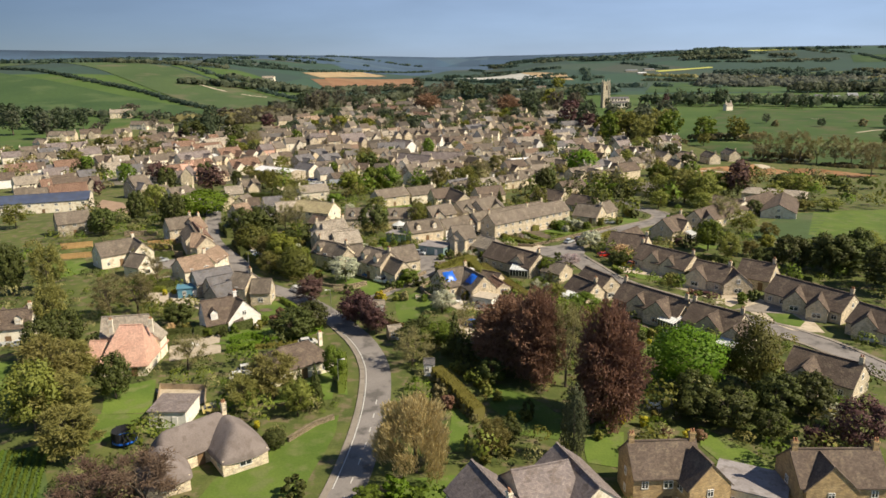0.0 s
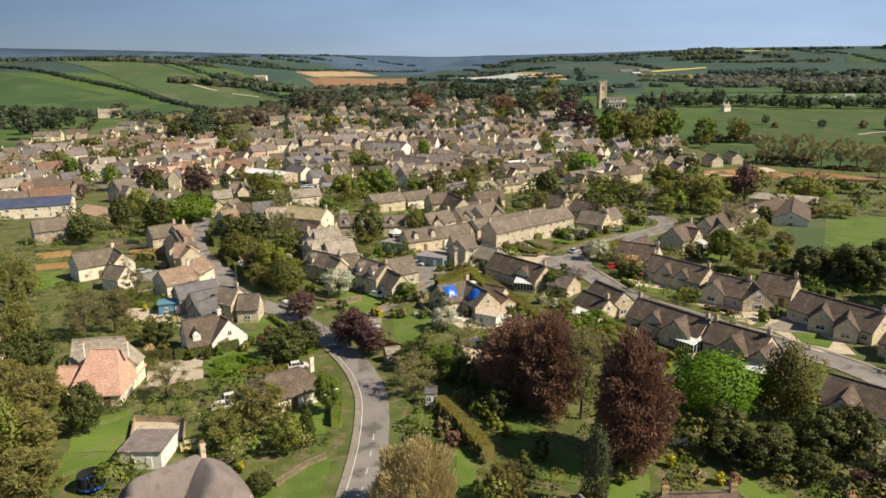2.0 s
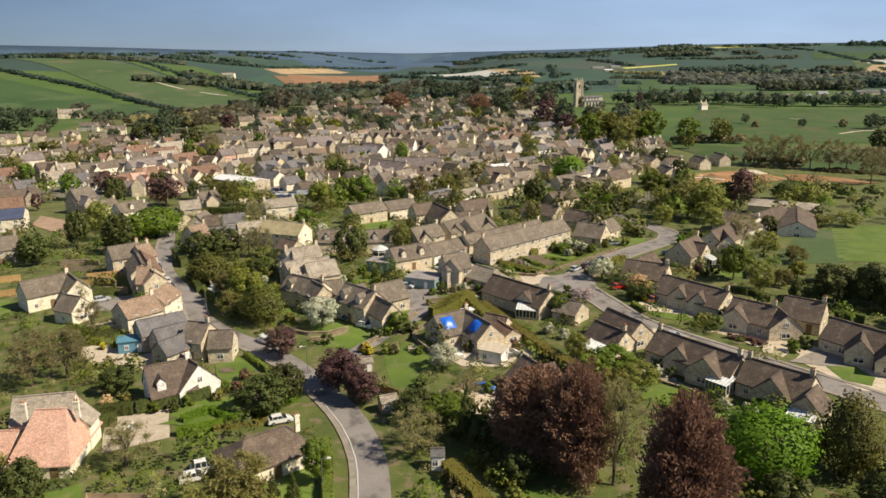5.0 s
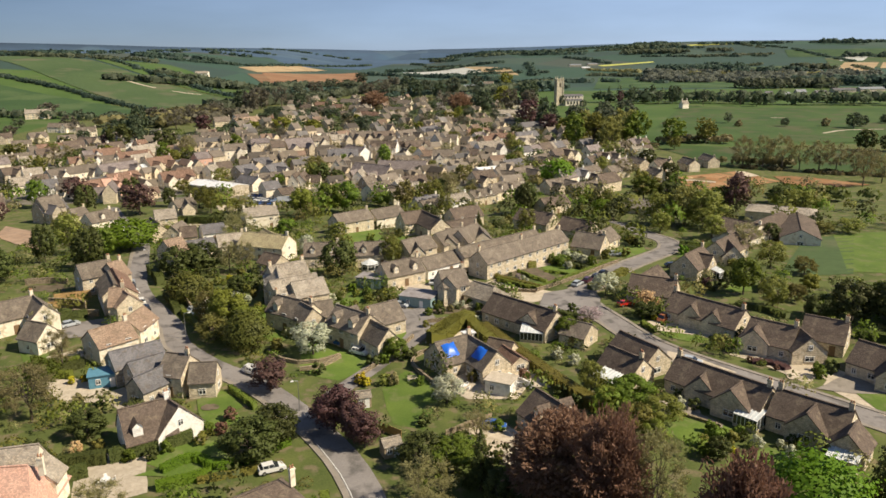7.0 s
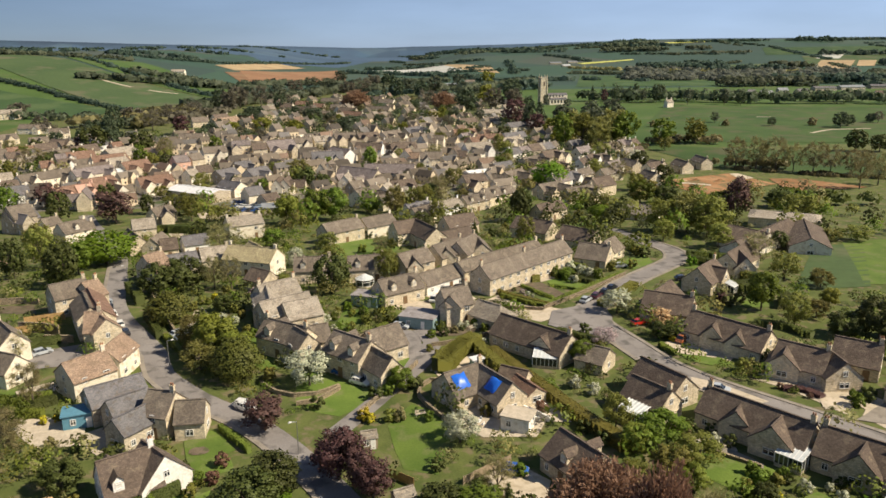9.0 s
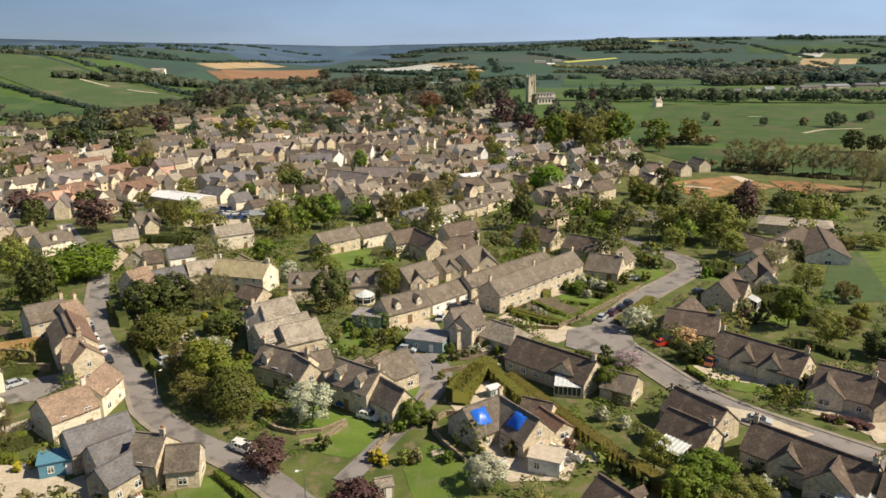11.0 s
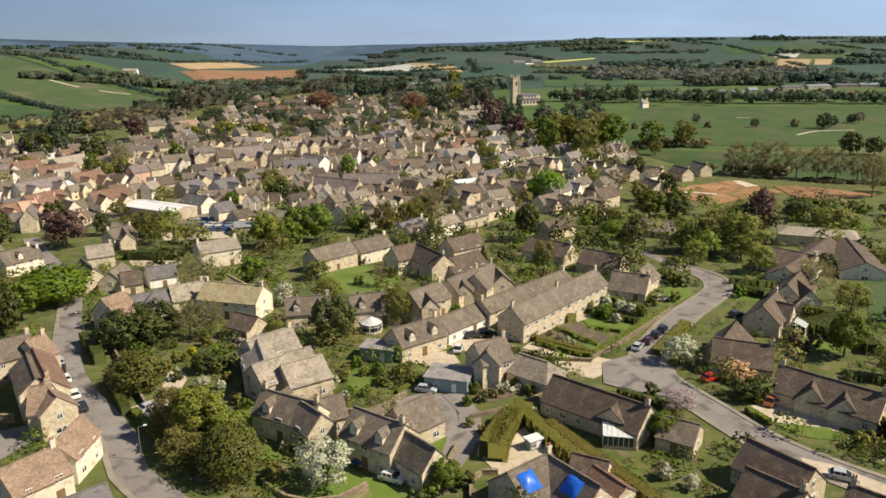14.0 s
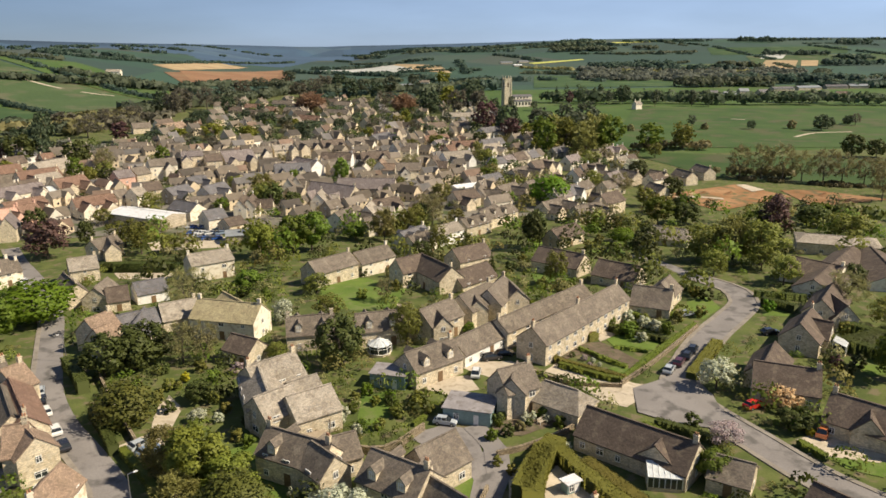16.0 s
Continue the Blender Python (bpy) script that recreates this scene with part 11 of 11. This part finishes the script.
# ---------------------------------------------------------------- church
def church(x, y, deg):
    top = tagged(new("church"), "stone church with tall square pinnacled tower", "church")
    top.matrix_basis = pose(x, y, lz(x, y), 0, 0, deg)
    COVERED.append((x, y, 25))
    b = Build().box(-4, -4, -2, 4, 4, 31, taper=0.06)
    for z in (9, 19, 30.6):
        b.box(-4.15, -4.15, z, 4.15, 4.15, z + 0.4, taper=0.0)
    for sx in (-1, 1):
        for sy in (-1, 1):
            b.box(sx * 3.9 - 0.7, sy * 3.9 - 0.7, -1, sx * 3.9 + 0.7, sy * 3.9 + 0.7, 30, taper=0.25)
    for i in range(7):
        for s in (-1, 1):
            b.box(-3.6 + i * 1.1, s * 3.7 - 0.2, 31, -3.1 + i * 1.1, s * 3.7 + 0.2, 32)
            b.box(s * 3.7 - 0.2, -3.6 + i * 1.1, 31, s * 3.7 + 0.2, -3.1 + i * 1.1, 32)
    put("tower", b.mesh("tower", STONE), top)
    for sx in (-1, 1):
        for sy in (-1, 1):
            put("pinnacle", Build().box(-0.5, -0.5, 0, 0.5, 0.5, 1.6).box(-0.45, -0.45, 1.6, 0.45, 0.45, 4.2, taper=0.9).mesh("pinnacle", STONE), top, pose(sx * 3.5, sy * 3.5, 31))
    for s in (0, 90, 180, 270):
        put("belfry_opening", Build().box(-1.0, -0.06, 0, -0.15, 0.06, 5).box(0.15, -0.06, 0, 1.0, 0.06, 5).mesh("belfry_opening", DARK_WOOD), top, pose(0, 0, 22, 0, 0, s) @ pose(0, -3.86, 0))
    put("nave", wall_mesh(26, 9, 11.5, 13.2, 0, CREAM), top, pose(17, 0, 0))
    put("nave_roof", roof_mesh(26, 9, 11.5, 13.2, 0, SLATE), top, pose(17, 0, 0))
    for s in (-1, 1):
        put("aisle", wall_mesh(22, 6, 6.5, 8.0, 0, CREAM), top, pose(16, s * 7.2, 0))
        put("aisle_roof", roof_mesh(22, 6, 6.5, 8.0, 0, SLATE), top, pose(16, s * 7.2, 0))
        for k in range(5):
            put("window", Build().box(-1.0, -0.08, 0, 1.0, 0.08, 3.4).mesh("window", GLASS), top, pose(8 + k * 4, s * 10.22, 2))
            put("window", Build().box(-0.9, -0.08, 0, 0.9, 0.08, 2.0).mesh("window", GLASS), top, pose(8 + k * 4, s * 4.52, 8.8))
    return top


church(207.0, 952.0, 8)


def gatehouse(x, y):
    top = tagged(new("pavilion"), "small pale stone banqueting house in the meadow", "pavilion")
    top.matrix_basis = pose(x, y, lz(x, y), 0, 0, 20)
    put("wall", wall_mesh(9, 6, 6, 9, 0, CREAM), top)
    put("roof", roof_mesh(9, 6, 6, 9, 0, ROOF_TAN), top)
    for s in (-3.5, 3.5):
        put("chimney", Build().box(-0.5, -0.5, 0, 0.5, 0.5, 3.2).mesh("chimney", CREAM), top, pose(s, 0, 8))


gatehouse(335.0, 880.0)
house("long pale stone hall among trees", [(150, 905, 10, 30, 9, 6, 10, 0)], CREAM, SLATE, 2, 0)
house("pale stone almshouse range near the church", [(120, 800, -8, 34, 8, 5, 8.5, 0)], CREAM, ROOF_TAN, 3, 0)


# ---------------------------------------------------------------- the old town
FAR_WIN = Build().box(-0.5, -0.05, -0.6, 0.5, 0.05, 0.6).mesh("window", GLASS)
FAR_LABELS = {0: "old honey stone town house with slate roof", 1: "cream rendered town house with slate roof", 2: "stone cottage with red clay tiled roof",
              3: "weathered stone town house with brown roof", 4: "pale stone house with tan roof", 5: "white rendered cottage with slate roof"}
PROTO = []


def far_house(k, L, W, eave, ridge, wall, roof, wing):
    top = tagged(new("house"), FAR_LABELS[k], "house", "houses of the old town")
    put("wall", wall_mesh(L, W, eave, ridge, 0, wall), top)
    put("roof", roof_mesh(L, W, eave, ridge, 0, roof), top)
    if wing:
        m = pose(L * 0.2, -W * 0.45, 0, 0, 0, 90)
        put("wall", wall_mesh(W * 0.9, W * 0.7, eave * 0.95, ridge * 0.93, 0, wall), top, m)
        put("roof", roof_mesh(W * 0.9, W * 0.7, eave * 0.95, ridge * 0.93, 0, roof), top, m)
    put("chimney", CHIM[wall.name], top, pose(L / 2 - 0.5, 0, ridge))
    n = 2 if L < 10 else 3
    for z in (1.4, 4.0)[: 2 if eave > 4.2 else 1]:
        for i in range(n):
            put("window", FAR_WIN, top, pose((i + 0.5) / n * L - L / 2, -(W / 2 + 0.02), z))
    for s in (-1, 1):
        put("window", FAR_WIN, top, pose(s * (L / 2 + 0.02), 0, eave - 0.9, 0, 0, 90))
    return top


pr = random.Random(11)
for k, wall, roof in ((0, STONE, ROOF), (1, CREAM, ROOF), (2, STONE, ROOF_RED), (3, STONE_GREY, ROOF_DARK), (4, CREAM, ROOF_TAN), (5, WHITE, ROOF_DARK), (0, STONE, ROOF_DARK), (3, STONE_GREY, SLATE), (1, CREAM, ROOF_PURPLE), (1, WHITE, SLATE)):
    for wing in (False, True):
        L, W = pr.choice((8, 9, 10, 12, 14, 16)) * pr.uniform(0.94, 1.08), pr.uniform(6.5, 8.6)
        eave = pr.choice((4.6, 5.0, 5.4, 3.4))
        PROTO.append(far_house(k, L, W, eave, eave + W * pr.uniform(0.42, 0.52), wall, roof, wing))


def road_gap(x, y):
    return min(((x - a) ** 2 + (y - b) ** 2) ** 0.5 for a, b in ROAD_PTS)


def in_town(x, y):
    """Where the old town stands."""
    if y < 330:
        return -200 < x < -95 and y > 250
    left = -0.60 * y if y < 540 else -324 + (y - 540) * 1.15 if y < 700 else -140 + (y - 700) * 0.12
    right = 60 + (y - 330) * 0.55 if y < 560 else 187 - (y - 560) * 0.14
    return left < x < right and y < 1060


drape("yard", [(-260, 700), (120, 720), (90, 408), (-230, 408)], TOWN_GROUND, 0.12, "worn grey yards and lanes between town houses", "yard", steps=40)
HIGH = [(-330, 470), (-200, 500), (-136, 525), (-92, 545), (-36, 572), (0, 640), (40, 760), (60, 900), (66, 1040)]
strip("road", HIGH, (-6, 0, 6), (0.2, 0.26, 0.2), ASPHALT, "wide old high street between stone houses", "road")
hs = smooth_line(HIGH, 9.0)


def street_gap(x, y):
    return min(((x - q.x) ** 2 + (y - q.y) ** 2) ** 0.5 for q in hs)


# terraces: rows of joined houses that bend with the streets, each with its gardens behind
fixed = list(COVERED)
taken = []
for row in range(-14, 20):
    sx, sy = -150 - row * 17, 480 + row * 21
    for way in (1, -1):
        x, y = sx, sy
        run = pr.randint(3, 8)
        for step in range(70):
            head = radians(38 + 24 * float(ss(560, 900, y)) + 5 * math.sin(row * 1.7 + step * 0.35))
            L = pr.uniform(6.5, 10.5)
            x, y = x + way * L / 2 * math.cos(head), y + way * L / 2 * math.sin(head)
            run -= 1
            if run <= 0:
                run = pr.randint(2, 7)
                L = pr.uniform(7, 20)          # a gap: a garden, a lane or a yard
                x, y = x + way * L * math.cos(head), y + way * L * math.sin(head)
                continue
            ok = in_town(x, y) and not (-178 < x < 62 and y < 625) and (y > 440 or x < -128 or x > 62) and road_gap(x, y) > 9 and not open_ground(x, y) and street_gap(x, y) > 9
            ok = ok and not any((x - a) ** 2 + (y - b) ** 2 < (q + 3.2) ** 2 for a, b, q in fixed)
            ok = ok and not any((x - a[0]) ** 2 + (y - a[1]) ** 2 < 8.5 ** 2 for a in taken if a[4] != (row, way))
            if ok and pr.random() > (0.42 if y > 660 else 0.1):
                taken.append((x, y, math.degrees(head) + (180 if pr.random() < 0.5 else 0), L, (row, way)))
            x, y = x + way * L / 2 * math.cos(head), y + way * L / 2 * math.sin(head)
for x, y, deg, L, _ in taken:
    COVERED.append((x, y, 4.6))
taken.sort(key=lambda q: q[1])
NEAR_TOWN = 95
for n, (x, y, deg, L, _) in enumerate(taken[:NEAR_TOWN]):
    if n < len(PROTO):
        PROTO[n].matrix_basis = pose(x, y, lz(x, y), 0, 0, deg)
    else:
        copy_thing(pr.choice(PROTO), pose(x, y, lz(x, y), 0, 0, deg))

infill = []
for _ in range(420):
    x, y = pr.uniform(-178, 62), pr.uniform(415, 640)
    if road_gap(x, y) < 7 or street_gap(x, y) < 8 or open_ground(x, y) or any((x - a) ** 2 + (y - b) ** 2 < (q * 0.85 + 3.6) ** 2 for a, b, q in COVERED):
        continue
    if -100 < x < -40 and y < 450:
        continue
    COVERED.append((x, y, 4.4))
    infill.append((x, y, pr.choice((25, 35, 205, 215, 125)) + pr.gauss(0, 7), pr.uniform(7.0, 12.0)))

# the rest of the town, too far to pick apart: joined
tone = [(0.52, 0.43, 0.30), (0.42, 0.36, 0.28), (0.72, 0.66, 0.55), (0.58, 0.48, 0.34)]
town_mats = [mat("town_wall_stone", c, tuple(v * 1.15 for v in c), 0.3, 0.9, 0.0, None, 6, 0.2, island=True) for c in tone]
for c in ((0.114, 0.094, 0.072), (0.142, 0.120, 0.096), (0.082, 0.07, 0.058), (0.150, 0.105, 0.078), (0.118, 0.110, 0.104)):
    town_mats.append(mat("town_roof_slates", c, tuple(v * 1.3 for v in c), 0.3, 0.95, 0.0, None, 6, 0.3, island=True))
town_mats.append(GLASS)
tb = Build()
for n, (x, y, deg, L) in enumerate([q[:4] for q in taken[NEAR_TOWN:]] + infill):
    low_house = n >= len(taken) - NEAR_TOWN
    L, W, eave = L + 0.2, pr.uniform(5.0, 6.6) if low_house else pr.uniform(7.0, 8.8), pr.choice((2.8, 3.4, 4.4, 4.8)) if low_house else pr.choice((4.8, 5.2, 5.6, 6.4, 4.2))
    ridge = eave + W * pr.uniform(0.42, 0.55)
    wm, rm = pr.choice((0, 0, 1, 2, 3, 3)), pr.choice((4, 4, 5, 5, 6, 7, 8, 6))
    m = pose(x, y, lz(x, y), 0, 0, deg)
    units = [(m, L, W, eave, ridge)]
    if pr.random() < 0.38:
        units.append((m @ pose(pr.uniform(-0.3, 0.3) * L, -W * 0.45, 0, 0, 0, 90), W * 0.95, W * 0.7, eave, ridge * 0.95))
    for q, l, wd, e, r in units:
        h, k = l / 2, wd / 2
        tb.add([(-h, -k, -1), (h, -k, -1), (h, k, -1), (-h, k, -1), (-h, -k, e), (h, -k, e), (h, k, e), (-h, k, e), (-h, 0, r), (h, 0, r)],
               [(0, 1, 5, 4), (2, 3, 7, 6), (1, 2, 6, 9, 5), (3, 0, 4, 8, 7)], q, wm)
        s = (r - e) / k
        tb.add([(-h - 0.1, -k - 0.3, e - 0.3 * s + 0.1), (h + 0.1, -k - 0.3, e - 0.3 * s + 0.1), (h + 0.1, 0, r + 0.12), (-h - 0.1, 0, r + 0.12), (-h - 0.1, k + 0.3, e - 0.3 * s + 0.1), (h + 0.1, k + 0.3, e - 0.3 * s + 0.1)],
               [(0, 1, 2, 3), (3, 2, 5, 4)], q, rm)
        for z in (1.5, 4.1)[: 2 if e > 4.2 else 1]:
            for wx in (-0.3, 0.05, 0.33):
                for sd in (-1, 1):
                    yy = sd * (k + 0.03)
                    a, b = wx * l - 0.5, wx * l + 0.5
                    tb.add([(a, yy, z - 0.6), (b, yy, z - 0.6), (b, yy, z + 0.6), (a, yy, z + 0.6)], [(0, 1, 2, 3) if sd < 0 else (3, 2, 1, 0)], q, 9)
    for cx_ in () if low_house and pr.random() < 0.6 else (L / 2 - 0.6,) if pr.random() < 0.6 else (L / 2 - 0.5, -L / 2 + 0.5):
        tb.box(cx_ - 0.38, -0.3, ridge - 1.2, cx_ + 0.38, 0.3, ridge + 1.0, m, 1)
me = bpy.data.meshes.new("town_houses")
me.from_pydata(tb.v, [], tb.f)
for t in town_mats:
    me.materials.append(t)
me.polygons.foreach_set("material_index", tb.fm)
tagged(new("town_houses", me), "crowded stone houses of the old town with slate roofs", "houses", kind="stuff")

# larger trees that stand among the town's roofs
stood = []
for _ in range(5000):
    x, y = pr.uniform(-330, 200), pr.uniform(270, 1000)
    r = pr.uniform(3.2, 6.0)
    if len(stood) > 70 or not in_town(x, y) or road_gap(x, y) < 7 or open_ground(x, y) or any((x - a) ** 2 + (y - b) ** 2 < (q + r * 0.35 - (0 if y < 480 else 2.2)) ** 2 for a, b, q in COVERED):
        continue
    if any((x - a) ** 2 + (y - b) ** 2 < 22 ** 2 for a, b in stood):
        continue
    stood.append((x, y))
    COVERED.append((x, y, r * 0.8))
    tree(pr.choice(("olive", "green", "dark", "dark", "bare", "budding", "spring", "purple", "bare", "green")), round(x, 1), round(y, 1), r * pr.uniform(1.9, 2.5), 2 * r, True)

# trees and shrubs in the town's gardens, joined by colour
heaps = {}
for _ in range(4800):
    x, y = pr.uniform(-380, 230), pr.uniform(240, 1100)
    if y > 480 and pr.random() < (0.25 if y > 640 and x < 40 else 0.5):
        continue
    if not (in_town(x, y) or (260 < y < 400 and 60 < x < 190)) or road_gap(x, y) < 6 or open_ground(x, y):
        continue
    if any((x - a) ** 2 + (y - b) ** 2 < (q + (0.2 if y < 640 else -1.4)) ** 2 for a, b, q in COVERED):
        continue
    if -178 < x < 62 and 400 < y < 640 and pr.random() < 0.3 or y < 405 and x < -95 and pr.random() < 0.8:
        continue
    r = pr.uniform(1.5, 3.4) if -178 < x < 62 and 400 < y < 640 else pr.uniform(1.8, 4.8) if y < 480 else pr.uniform(3.0, 5.2)
    COVERED.append((x, y, r * 0.8))
    # past 640 m half the choices are leaf colours with painted haze
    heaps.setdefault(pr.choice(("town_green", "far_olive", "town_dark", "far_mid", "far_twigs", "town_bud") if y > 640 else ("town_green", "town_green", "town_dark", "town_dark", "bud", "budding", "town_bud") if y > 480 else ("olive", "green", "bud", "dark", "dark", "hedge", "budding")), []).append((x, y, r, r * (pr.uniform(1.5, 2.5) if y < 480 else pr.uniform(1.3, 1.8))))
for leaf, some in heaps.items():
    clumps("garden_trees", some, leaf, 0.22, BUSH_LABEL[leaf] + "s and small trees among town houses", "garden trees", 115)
low = {}
leafs = ["green", "dark", "olive", "green", "hedge", "bud", "dark", "bud", "budding", "hedge"]
for _ in range(4300):
    x, y = pr.uniform(-135, 150), pr.uniform(60, 340)
    if abs(x) > 0.64 * y or road_gap(x, y) < 5.5 or any((x - a) ** 2 + (y - b) ** 2 < (q + 0.5) ** 2 for a, b, q in COVERED) or open_ground(x, y):
        continue
    r = pr.choice((0.6, 0.8, 1.0, 1.3, 1.8, 2.6)) * pr.uniform(0.8, 1.2)
    COVERED.append((x, y, r * 0.7))
    low.setdefault(pr.choice(leafs), []).append((x, y, r, r * pr.uniform(1.0, 2.2)))
for leaf, some in low.items():
    clumps("garden_shrubs", some, leaf, 0.18, BUSH_LABEL[leaf] + "s filling the garden beds", "garden shrubs", 125)

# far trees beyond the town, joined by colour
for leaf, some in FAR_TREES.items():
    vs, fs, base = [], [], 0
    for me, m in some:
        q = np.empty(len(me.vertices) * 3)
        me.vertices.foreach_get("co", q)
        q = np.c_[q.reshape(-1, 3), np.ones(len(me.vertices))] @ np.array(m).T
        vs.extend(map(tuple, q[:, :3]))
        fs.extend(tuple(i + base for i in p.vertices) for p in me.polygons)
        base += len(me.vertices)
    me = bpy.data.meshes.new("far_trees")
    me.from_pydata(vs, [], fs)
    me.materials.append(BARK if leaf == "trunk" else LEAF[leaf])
    tagged(new("far_trees", me), "dark trunks of far trees beyond the town" if leaf == "trunk" else {"far_olive": "haze-tinted olive tree", "far_mid": "haze-tinted dark green tree", "far_twigs": "haze-tinted brown budding tree"}.get(leaf, BUSH_LABEL.get(leaf, "green tree")) + "s beyond the town", "trees", kind="stuff")
